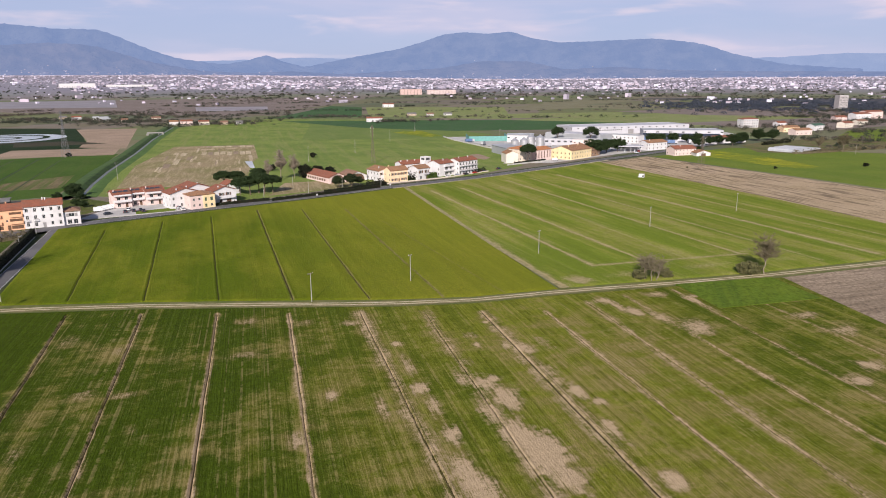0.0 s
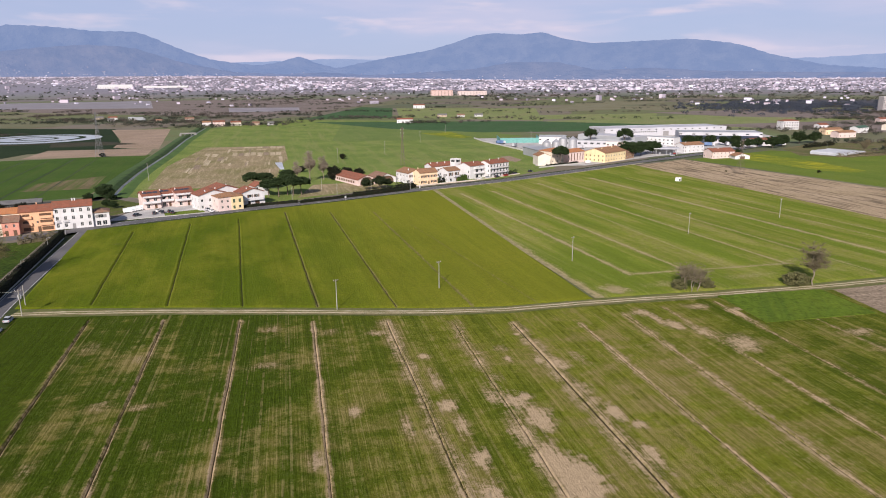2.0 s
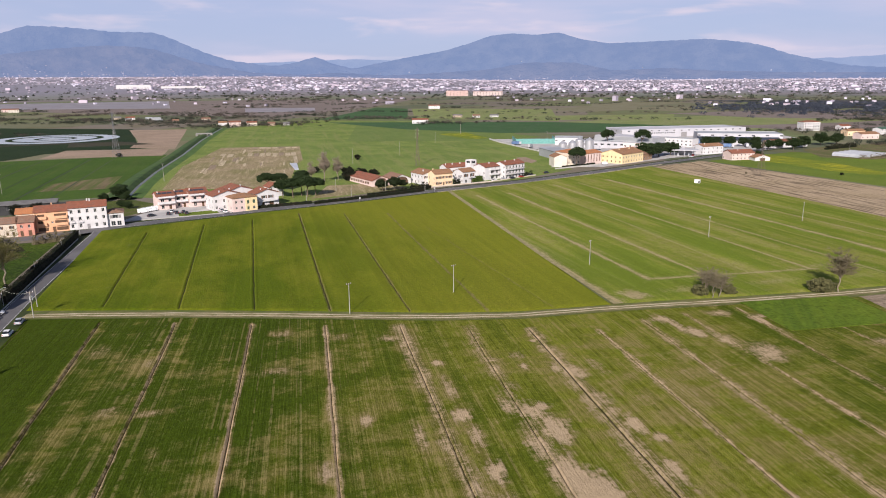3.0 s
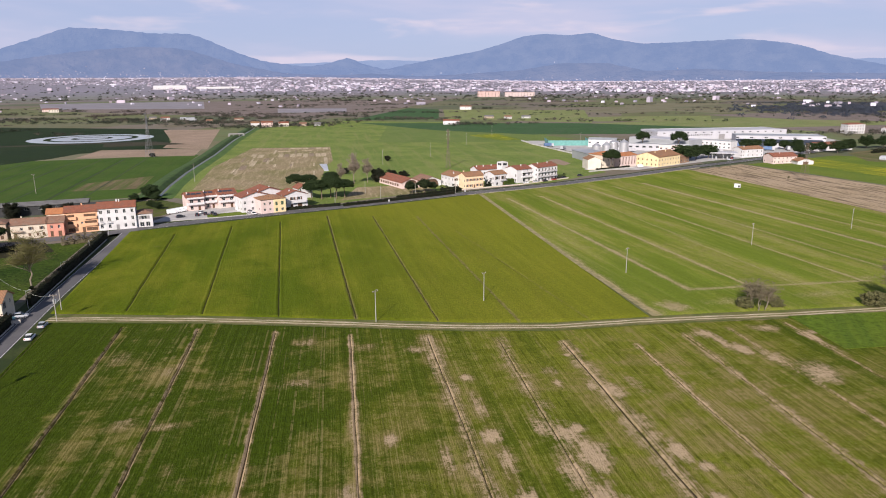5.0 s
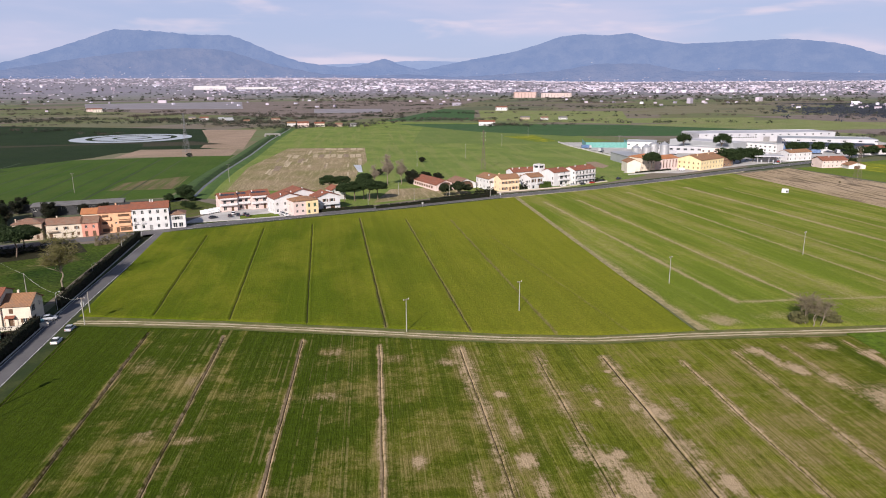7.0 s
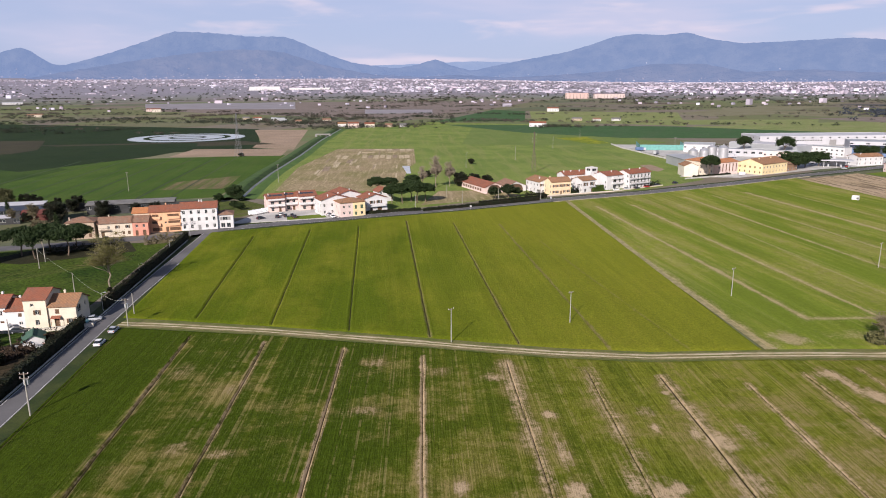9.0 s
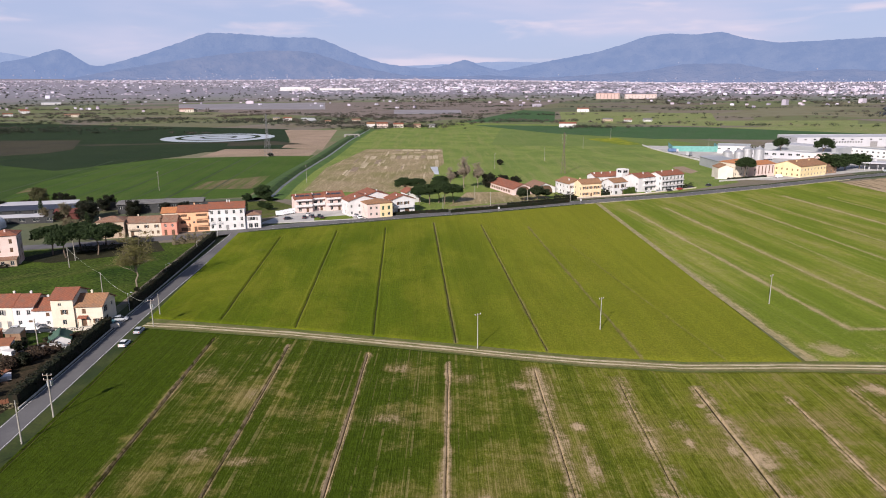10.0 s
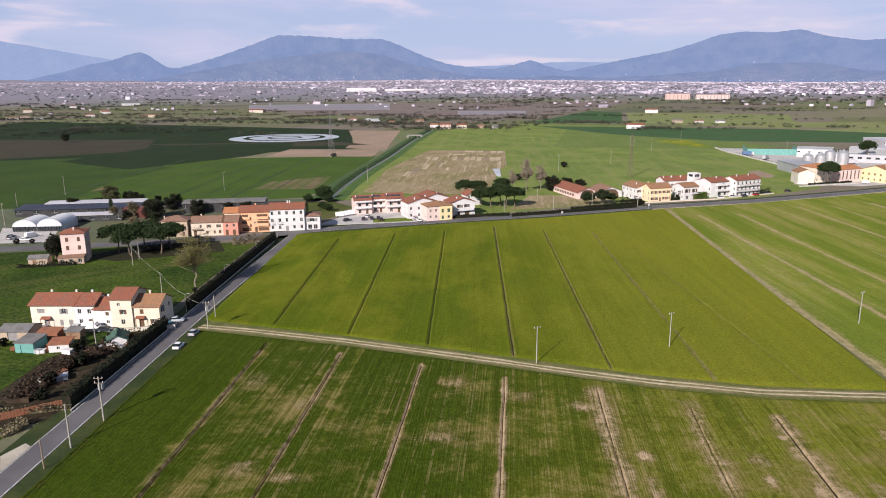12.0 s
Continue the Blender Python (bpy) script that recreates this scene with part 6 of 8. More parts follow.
def house(name, at, turn, W, D, H, rise, roof, wall, tile, front=(), left=(), right=(), back=(), shut=None, label="", category="house", chimneys=(), over=0.45, group="", thick=0.22, category_roof=True):
    """A building: walls with openings, a roof with eaves, windows with panes and shutters, chimneys. at: front left corner."""
    root = tagged(base(name, *at, turn), label, category, group)
    m = Mesh()
    sides = (((0, 0, 0), (1, 0, 0), (0, 1, 0), W, front), ((W, 0, 0), (0, 1, 0), (-1, 0, 0), D, right), ((W, D, 0), (-1, 0, 0), (0, -1, 0), W, back), ((0, D, 0), (0, -1, 0), (1, 0, 0), D, left))
    for o, u, i, L, holes in sides:
        holes = [q for q in holes if q[1] + q[3] < H - 0.1]
        panel(m, o, u, i, L, H, holes)
        ang = math.degrees(math.atan2(u[1], u[0]))
        for c, z, w, h, kind in holes:
            p = Vector(o) + Vector(u) * c + Vector(i) * 0.14
            add_window(root, pose(p.x, p.y, z, 0, 0, ang), w, h, kind, shut)
    r = Mesh()
    s = over
    if roof == "gable":
        m.face((0, D, H), (0, 0, H), (0, D / 2, H + rise)).face((W, 0, H), (W, D, H), (W, D / 2, H + rise))
        k = rise / (D / 2)
        r.slab([(-s, -s, H - s * k + thick), (W + s, -s, H - s * k + thick), (W + s, D / 2, H + rise + thick), (-s, D / 2, H + rise + thick)], thick)
        r.slab([(W + s, D + s, H - s * k + thick), (-s, D + s, H - s * k + thick), (-s, D / 2, H + rise + thick), (W + s, D / 2, H + rise + thick)], thick)
        r.box(-s, W + s, D / 2 - 0.13, D / 2 + 0.13, H + rise + thick - 0.02, H + rise + thick + 0.1)
    elif roof == "gable_front":
        m.face((0, 0, H), (W, 0, H), (W / 2, 0, H + rise)).face((W, D, H), (0, D, H), (W / 2, D, H + rise))
        k = rise / (W / 2)
        r.slab([(-s, D + s, H - s * k + thick), (-s, -s, H - s * k + thick), (W / 2, -s, H + rise + thick), (W / 2, D + s, H + rise + thick)], thick)
        r.slab([(W + s, -s, H - s * k + thick), (W + s, D + s, H - s * k + thick), (W / 2, D + s, H + rise + thick), (W / 2, -s, H + rise + thick)], thick)
        r.box(W / 2 - 0.13, W / 2 + 0.13, -s, D + s, H + rise + thick - 0.02, H + rise + thick + 0.1)
    elif roof == "hip":
        q = min(W, D) / 2
        if W >= D:
            a, b = (q, D / 2, H + rise + thick), (W - q, D / 2, H + rise + thick)
        else:
            a, b = (W / 2, q, H + rise + thick), (W / 2, D - q, H + rise + thick)
        c = [(-s, -s, H + thick), (W + s, -s, H + thick), (W + s, D + s, H + thick), (-s, D + s, H + thick)]
        if W >= D:
            quads = ([c[0], c[1], b, a], [c[1], c[2], b], [c[2], c[3], a, b], [c[3], c[0], a])
        else:
            quads = ([c[0], c[1], a], [c[1], c[2], b, a], [c[2], c[3], b], [c[3], c[0], a, b])
        for p in quads:
            r.face(*p)
        r.box(-s, W + s, -s, D + s, H + thick - 0.2, H + thick)
    elif roof == "shed":
        m.face((0, D, H), (0, 0, H), (0, D, H + rise)).face((W, 0, H), (W, D, H), (W, D, H + rise)).face((0, D, H), (0, D, H + rise), (W, D, H + rise), (W, D, H))
        r.slab([(-s, -s, H + thick), (W + s, -s, H + thick), (W + s, D + s, H + rise + thick), (-s, D + s, H + rise + thick)], thick)
    else:
        r.box(0.25, W - 0.25, 0.25, D - 0.25, H - 0.3, H - 0.1)
        for b in ((0, W, 0, 0.25), (0, W, D - 0.25, D), (0, 0.25, 0.25, D - 0.25), (W - 0.25, W, 0.25, D - 0.25)):
            r.box(*b, H, H + 0.35)
    part("wall", m, wall, root)
    top = part("roof", r, tile, root)
    for x, y in chimneys:
        z = H + (rise * (1 - abs(y - D / 2) / (D / 2)) if roof == "gable" else rise * 0.5)
        c = Mesh().box(x - 0.24, x + 0.24, y - 0.2, y + 0.2, z - 0.1, z + 1.0).box(x - 0.32, x + 0.32, y - 0.28, y + 0.28, z + 1.0, z + 1.1)
        c.box(x - 0.2, x + 0.2, y - 0.16, y + 0.16, z + 1.1, z + 1.26)
        part("chimney", c, wall, top)
    return root


def balcony(root, x0, x1, z, mat, out=1.2, y=0.0, solid=True):
    b = Mesh().box(x0, x1, y - out, y, z - 0.18, z)
    part("balcony", b, mat, root)
    if solid:
        r = Mesh().box(x0, x1, y - out, y - out + 0.12, z, z + 1.0).box(x0, x0 + 0.12, y - out + 0.12, y, z, z + 1.0).box(x1 - 0.12, x1, y - out + 0.12, y, z, z + 1.0)
        part("parapet", r, mat, root)
    else:
        r = Mesh().box(x0, x1, y - out, y - out + 0.05, z + 0.95, z + 1.0)
        k = int((x1 - x0) / 0.25)
        for i in range(k + 1):
            x = x0 + (x1 - x0 - 0.03) * i / k
            r.box(x, x + 0.03, y - out, y - out + 0.03, z, z + 0.95)
        part("railing", r, surface("iron_rail", (0.12, 0.11, 0.10), (0.08, 0.075, 0.07), 1.0, 6.0, 0.6, 0.1), root)


def awning(root, x, z, w, mat=None):
    m = Mesh().slab([(x - w / 2, -1.1, z), (x + w / 2, -1.1, z), (x + w / 2, 0, z + 0.45), (x - w / 2, 0, z + 0.45)], 0.12)
    for s in (-1, 1):
        m.box(x + s * (w / 2 - 0.12) - 0.05, x + s * (w / 2 - 0.12) + 0.05, -1.0, -0.9, 0, z - 0.05)
    part("porch_roof", m, mat or CLAY, root)


# terrace beside the lane
T = 20.0


def along(p, turn, d, back=0.0):
    a = radians(turn)
    return p[0] + d * math.cos(a) - back * math.sin(a), p[1] + d * math.sin(a) + back * math.cos(a)


P0 = (-168.8, 164.4)
TG = "terrace by the lane"
h = house("terrace_house", P0, T, 11.6, 8.5, 6.2, 1.9, "gable", CREAM, CLAY, [(2.8, 3.9, 1.9, 1.2, "shut"), (8.8, 3.7, 1.1, 1.5, "open"), (4.1, 0.02, 1.1, 2.2, "door"), (8.0, 0.4, 0.9, 1.7, "shut"), (10.5, 0.4, 1.1, 1.7, "shut")], left=rows_of(8.5, 2, 2),
          shut=SHUT_GREY, label="cream two-storey terrace house with clay roof", chimneys=((3.2, 5.4), (9.8, 5.6)), group=TG)
awning(h, 4.1, 2.6, 2.6)
house("terrace_house", along(P0, T, 11.62), T, 5.3, 8.5, 6.1, 1.9, "gable", WHITE, CLAY, [(1.4, 3.7, 0.9, 1.3, "pane"), (4.0, 3.7, 0.9, 1.3, "pane"), (4.2, 0.02, 1.0, 2.2, "door"), (1.6, 1.0, 0.9, 1.2, "pane")], shut=SHUT_BROWN,
      label="white terrace house with small windows", chimneys=((2.6, 5.4),), group=TG)
house("terrace_house", along(P0, T, 16.94), T, 4.7, 8.0, 5.0, 1.9, "gable", WHITE, CLAY, [(3.4, 3.2, 0.9, 1.0, "shut"), (3.4, 1.0, 0.8, 0.9, "pane")], shut=SHUT_BROWN, label="low white terrace house with clay roof", chimneys=((1.5, 5.4), (3.3, 5.4)), group=TG)
house("terrace_house", along(P0, T, 21.66, -0.5), T, 5.6, 9.0, 7.9, 1.7, "gable", PALE_YELLOW, CLAY, [(2.2, 6.0, 0.8, 0.8, "pane"), (3.2, 3.7, 0.9, 1.3, "open"), (3.0, 0.9, 1.0, 1.4, "pane")], right=[(4, 6.2, 1.0, 1.2, "pane")], shut=SHUT_BROWN,
      label="tall pale yellow terrace house with clay roof", group=TG)
h = house("terrace_house", along(P0, T, 27.28), T, 7.0, 8.5, 5.7, 2.0, "gable", PALE_YELLOW, BROWN_CLAY, [(2.3, 3.6, 1.0, 1.3, "shut"), (2.0, 0.02, 1.1, 2.2, "door"), (5.4, 1.0, 1.0, 1.2, "open")], right=[(2.2, 3.4, 2.2, 1.9, "pane"), (6.2, 3.9, 1.0, 1.2, "pane"), (2.4, 0.2, 2.2, 2.1, "pane")],
          shut=SHUT_BROWN, label="pale yellow end terrace house with side porch", chimneys=((3.0, 4.5),), group=TG)
awning(h, 2.0, 2.7, 2.4)

# tower house
h = house("tower_house", (-220.2, 217.6), 36, 7.9, 7.6, 10.6, 1.5, "hip", PINK, CLAY, rows_of(7.9, 2, 3, 1.0, 1.6, "shut", 1.5, 3.1, 2.0), right=rows_of(7.6, 2, 3, 1.0, 1.5, "shut", 1.5, 3.1, 2.0), left=rows_of(7.6, 1, 3, 1.0, 1.5, "shut", 1.5, 3.1),
          shut=SHUT_BROWN, label="narrow pink three-storey tower house with hipped roof", chimneys=((4.2, 2.0),))
house("lean_to", (-219.2, 214.6), 36, 8.5, 2.7, 2.4, 0.5, "shed", STONE, OLD_CLAY, rows_of(8.5, 3, 1, 1.2, 1.5, "pane", 0.5), label="low stone lean-to before the tower house", category="outbuilding", over=0.2)
house("garden_shed", (-229.5, 211.0), 30, 6.5, 4.0, 2.3, 0.8, "gable", STONE, ETERNIT, [(2, 0.02, 1.2, 1.9, "door")], shut=WOOD, label="grey garden shed with sheet roof", category="shed", over=0.25)

# coloured row on the main road
RG = "coloured row on the main road"
R0, RT = (-192.1, 282.7), 28.5
h = house("row_house", (-217.2, 263.4), 26, 10.6, 9, 6.9, 1.6, "hip", STONE, OLD_CLAY, rows_of(10.6, 3, 2, 1.1, 1.6, "shut", 0.6, 3.3, 1.8), right=rows_of(9, 1, 2), shut=SHUT_BROWN, label="brown stone house with old tile roof and balcony", chimneys=((1.0, 2.0),), group=RG)
balcony(h, 1.0, 8.0, 3.4, STONE, 1.3, solid=False)
h = house("row_house", (-207.2, 269.6), 27.5, 13.2, 8.5, 5.9, 1.8, "gable", BEIGE, OLD_CLAY, [(1.6, 0.02, 1.3, 2.2, "door"), (4, 3.5, 0.9, 1.2, "pane"), (7.4, 3.5, 0.9, 1.3, "open"), (11.4, 3.5, 0.9, 1.3, "open"), (6.6, 0.9, 0.9, 1.3, "shut"), (9.6, 0.9, 0.9, 1.3, "shut"), (11.8, 0.9, 1.0, 1.4, "shut")],
          shut=SHUT_BROWN, label="low beige house with weathered tile roof", chimneys=((3.5, 5.0),), group=RG)
balcony(h, 0.2, 4.6, 3.1, STONE, 1.2, solid=False)
house("row_house", along((-207.2, 269.6), 27.5, 13.22), 27.5, 6.2, 8.5, 5.9, 1.8, "gable", ROSE, OLD_CLAY, [(1.7, 3.5, 0.9, 1.3, "pane"), (4.5, 3.5, 0.9, 1.3, "pane"), (1.6, 0.02, 1.1, 2.3, "door"), (4.6, 0.02, 1.3, 2.3, "door")], shut=SHUT_BROWN, label="rose-red rendered house with arched doors", group=RG)
house("row_house", along((-207.2, 269.6), 27.5, 12.0, 9.5), 27.5, 8.0, 8.0, 8.0, 1.6, "gable", BEIGE, BRIGHT_CLAY, label="taller rear house with bright orange roof", group=RG)
h = house("row_house", R0, RT, 12.6, 9.5, 8.9, 1.9, "gable", ORANGE, CLAY, [(2.4, 6.4, 2.6, 1.4, "shut"), (9.6, 6.4, 4.6, 1.4, "shut"), (2.0, 3.4, 2.2, 1.5, "shut"), (6.4, 3.7, 0.8, 0.9, "pane"), (9.8, 3.4, 4.8, 1.5, "shut"), (2.8, 0.5, 3.8, 1.5, "shut"), (6.9, 0.02, 1.2, 2.2, "door"), (10.0, 0.5, 4.4, 1.5, "shut")],
          shut=SHUT_BROWN, label="orange three-storey house with wide loggias", chimneys=((6.4, 5.2),), group=RG)
for z in (2.9, 5.9):
    balcony(h, 0.3, 4.4, z, ORANGE, 0.7)
    balcony(h, 7.4, 12.3, z, ORANGE, 0.7)
h = house("row_house", along(R0, RT, 12.62), RT, 15.0, 9.5, 9.7, 1.9, "gable", WHITE, CLAY, [q for q in rows_of(15.0, 5, 3, 1.1, 1.6, "pane", 0.9, 3.15, 1.3, 2)], right=rows_of(9.5, 2, 3, 1.0, 1.5, "pane", 0.9, 3.15, 2.4), shut=SHUT_GREY,
          label="white three-storey house with regular windows", chimneys=((7.6, 4.6), (8.6, 4.4)), group=RG)
balcony(h, 0.6, 2.2, 3.3, WHITE, 0.7, solid=False)
balcony(h, 3.4, 5.4, 3.3, WHITE, 0.7, solid=False)
house("row_house", along(R0, RT, 27.64, 1.0), RT, 6.6, 9, 5.9, 1.3, "hip", WHITE, OLD_CLAY, [(3.2, 3.6, 2.2, 1.5, "open"), (2.2, 0.3, 1.7, 2.0, "pane"), (4.6, 0.3, 1.7, 2.0, "pane")], right=rows_of(9, 2, 2, 1.1, 1.4), shut=SHUT_GREY, label="low white corner house with grey-brown roof", group=RG)

# works and glasshouses behind the trees
house("long_shed", (-249, 312), 28.5, 40, 13, 4.8, 0.7, "gable", NET_WALL, ETERNIT, rows_of(52, 9, 1, 2.0, 1.4, "pane", 2.6), label="long grey shed with dark panel roof", category="shed", over=0.6)
house("long_shed", (-322, 277), 27.5, 62, 11, 3.4, 0.8, "shed", NET_WALL, DARK_SHEET, rows_of(62, 8, 1, 3.0, 1.6, "pane", 1.6), label="long nursery shed with dark roof", category="shed", over=0.5, thick=0.3)
house("long_shed", (-318, 291), 27.5, 48, 6, 4.2, 0.6, "shed", NET_WALL, SHEET_WHITE, rows_of(70, 8, 1, 3.0, 1.6, "pane", 1.6), label="long nursery shed with white sheet roof", category="shed", over=0.5, thick=0.4)
house("long_shed", (-287, 275), 27.5, 22, 5, 3.0, 0.5, "shed", NET_WALL, SHEET_WHITE, rows_of(26, 5, 1, 2.6, 1.4, "pane", 1.0), label="low shed with pale sheet roof", category="shed", over=0.4)
house("barn", (-268, 292), 27, 15, 8, 3.2, 1.4, "gable", MAROON, MAROON, [(4, 0.02, 3, 2.6, "garage")], shut=MAROON, label="dark maroon sheet barn behind the trees", category="barn")


def tunnel(name, at, turn, W, D, H, mat, label, wall=0.9, group=""):
    """A film-covered tunnel house on hoops, its gable to the front."""
    root = tagged(base(name, *at, turn), label, "greenhouse", group)
    m, k = Mesh(), 12
    arc = [(W / 2 - W / 2 * math.cos(math.pi * i / k), wall + (H - wall) * math.sin(math.pi * i / k)) for i in range(k + 1)]
    for (x0, z0), (x1, z1) in zip(arc, arc[1:]):
        m.face((x0, 0, z0), (x0, D, z0), (x1, D, z1), (x1, 0, z1))
    part("film", m, mat, root)
    g = Mesh()
    for y in (0.0, D):
        for (x0, z0), (x1, z1) in zip(arc, arc[1:]):
            g.face((x0, y, z0), (x1, y, z1), (x1, y, wall), (x0, y, wall))
    for x in (0.0, W):
        g.face((x, 0, 0), (x, D, 0), (x, D, wall), (x, 0, wall))
    part("end_wall", g, mat, root)
    n = 9
    for i in range(n):
        x = W * (i + 0.15) / n
        part("glazed_panel", Mesh().box(x, x + W / n * 0.7, -0.05, 0.05, 0.1, wall), GLASS, root)
    for i in range(int(D / 2.2) + 1):
        y = min(i * 2.2, D)
        part("hoop", Mesh().tube([(x0, y, z0 + 0.03) for x0, z0 in arc], 0.04), STEEL, root)
    return root


tunnel("tunnel_greenhouse", (-290, 251.0), 24, 10.4, 14, 5.2, FILM, "white vaulted film greenhouse with glazed front", 2.2, "nursery greenhouses")
tunnel("tunnel_greenhouse", (-280.2, 255.4), 24, 10.8, 15, 5.6, FILM, "white vaulted film greenhouse with glazed front", 2.2, "nursery greenhouses")
DULL_FILM = surface("dull_film", (0.46, 0.47, 0.50), (0.36, 0.37, 0.40), 0.15, 2.0, 0.5, 0.15, spread=0.15)
for k in range(4):
    tunnel("tunnel_greenhouse", (300 + 6.3 * k, 567 + 4.6 * k), 36, 7.4, 30, 3.0, DULL_FILM, "low grey film greenhouse in a row of spans", 1.6, "nursery spans")

# outbuildings by the lane
house("garden_hut", (-148.8, 152.7), 30, 4.6, 3.6, 1.9, 0.5, "shed", WHITE, RUST, [(2.2, 0.7, 0.7, 0.7, "pane")], label="small white garden hut with rusty roof", category="hut", over=0.25)
house("garden_hut", (-137.4, 159.2), 42, 4.6, 5.4, 1.9, 1.2, "gable_front", WHITE, GREEN_ROOF, [(2.3, 0.02, 1.0, 1.8, "door")], shut=WOOD, label="white garden hut with green felt roof", category="hut", over=0.35)
house("garden_shed", (-156.5, 150.0), 15, 4.8, 5.0, 2.4, 0.5, "shed", TEAL, ETERNIT, [(2.4, 0.02, 2.0, 1.9, "garage")], shut=TEAL, label="teal sheet-metal shed with grey roof", category="shed", over=0.2)
house("garden_shed", (-167.8, 154.2), 20, 7.6, 6.0, 2.4, 0.9, "gable", STONE, ETERNIT, [(3.6, 0.02, 2.6, 2.2, "garage")], shut=SHUT_GREY, label="grey block shed with sheet roof", category="shed", over=0.25)
house("garden_shed", (-158.8, 157.6), 22, 5.2, 3.0, 1.8, 0.5, "shed", RUST, RUST, [(2.6, 0.02, 2.2, 1.7, "garage")], shut=RUST, label="rust-red tin shed among gardens", category="shed", over=0.2)
house("garden_shed", (-152.6, 160.8), 22, 3.6, 2.6, 1.9, 0.4, "shed", WOOD, ETERNIT, [(1.8, 0.02, 1.2, 1.6, "door")], shut=WOOD, label="small wooden lean-to shed", category="shed", over=0.2)

# houses along the main road, past the forecourt
def solar_house(at, W, D, H, label):
    """One bay of the apartment house: balconies to the road, solar panels on the roof."""
    root = house("apartment_house", at, 37, W, D, H, 1.7, "gable", PINK, CLAY, [(W * 0.3, 3.5, 1.5, 1.9, "pane"), (W * 0.72, 3.5, 1.5, 1.9, "pane"), (W * 0.3, 0.5, 1.4, 1.9, "pane"), (W * 0.72, 0.02, 1.2, 2.2, "door")], left=rows_of(D, 2, 2), right=rows_of(D, 2, 2),
                 shut=SHUT_BROWN, label=label, group="bays of the apartment house", chimneys=((1.0, 3.0),))
    balcony(root, 0.2, W - 0.2, 3.2, WHITE, 1.5)
    part("balcony_canopy", Mesh().box(0.2, W - 0.2, -1.4, 0, 6.0, 6.15).box(0.2, W - 0.2, -1.4, -1.3, 6.15, 6.8), WHITE, root)
    k = math.atan2(1.7, D / 2)
    for i in range(int(W / 2.6)):
        p = Mesh().box(-1.1, 1.1, -0.75, 0.75, 0, 0.08)
        part("solar_panel", p, DARK_SHEET, root, "dark solar panel", at=pose(1.6 + 2.5 * i, 2.6, H + 2.6 * 1.7 / (D / 2) + 0.3) @ Matrix.Rotation(k, 4, "X"))


S0 = (-164.6, 336.0)
solar_house(S0, 8.6, 10, 6.8, "pink apartment bay with balcony and solar panels")
solar_house(along(S0, 37, 8.62, 2.2), 6.8, 8.5, 6.6, "recessed pink apartment bay with solar panels")
solar_house(along(S0, 37, 15.45, -0.6), 9.2, 11, 7.2, "pink end apartment bay with solar panels")
house("house", (-124.4, 331.6), 41, 12.4, 8.8, 6.8, 1.5, "hip", PINK, BROWN_CLAY, [(1.8, 4.2, 1.0, 1.2, "pane"), (1.8, 1.3, 1.0, 1.2, "pane"), (4.6, 4.2, 1.0, 1.2, "pane"), (4.6, 1.3, 1.0, 1.2, "pane")], left=[(3, 4.0, 1.0, 1.2, "pane"), (6, 1.3, 1.0, 1.2, "pane")], shut=SHUT_BROWN,
      label="pale pink house with brown hipped roof")
house("house_wing", along((-124.4, 331.6), 41, 6.3, -0.25), 41, 6.15, 5, 6.6, 0.35, "shed", YELLOW, BROWN_CLAY, [(1.4, 3.6, 1.1, 1.8, "shut"), (4.4, 3.6, 1.3, 1.8, "shut"), (1.4, 0.6, 1.1, 1.6, "shut"), (4.4, 0.8, 1.2, 1.4, "pane")], shut=SHUT_GREEN, label="bright yellow house front with green shutters", over=0.1, thick=0.1)
house("house", along((-124.4, 331.6), 41, -6.5, 9.0), 41, 15, 11, 7.4, 2.2, "gable_front", WHITE, CLAY, rows_of(15, 4, 2, 1.0, 1.4, "pane", 0.9, 3.2, 1.6), left=rows_of(11, 3, 2, 1.0, 1.4, "pane", 0.9, 3.2), shut=SHUT_BROWN, label="white house with broad low gable", chimneys=((4, 2), (11, 7)))
house("house", along((-124.4, 331.6), 41, 2.5, 14.0), 41, 14, 13, 8.2, 2.2, "gable_front", WHITE, CLAY, rows_of(14, 3, 2, 1.6, 1.5, "pane", 4.4, 2.2, 2.5), shut=SHUT_BROWN, label="white gabled house with clay roof", chimneys=((9, 5),))
h = house("house", along((-124.4, 331.6), 41, 13.5, 4.5), 41, 12.5, 10, 7.0, 2.0, "gable_front", WHITE, CLAY, [(4.6, 4.4, 1.4, 1.5, "open"), (8.2, 4.4, 1.4, 1.5, "open"), (4.0, 0.9, 1.2, 1.6, "shut"), (8.4, 0.6, 2.4, 1.9, "shut")], right=rows_of(10, 3, 2), shut=SHUT_BROWN, label="white gabled house with balcony", chimneys=((4.2, 3.0),))
balcony(h, 1.0, 11.5, 3.2, WHITE, 1.3)
house("house", (-120.5, 377), 41, 7, 8, 5.4, 1.9, "gable_front", WHITE, CLAY, rows_of(9, 2, 2, 1.0, 1.3), left=rows_of(8, 2, 2), label="small white house behind the pines")


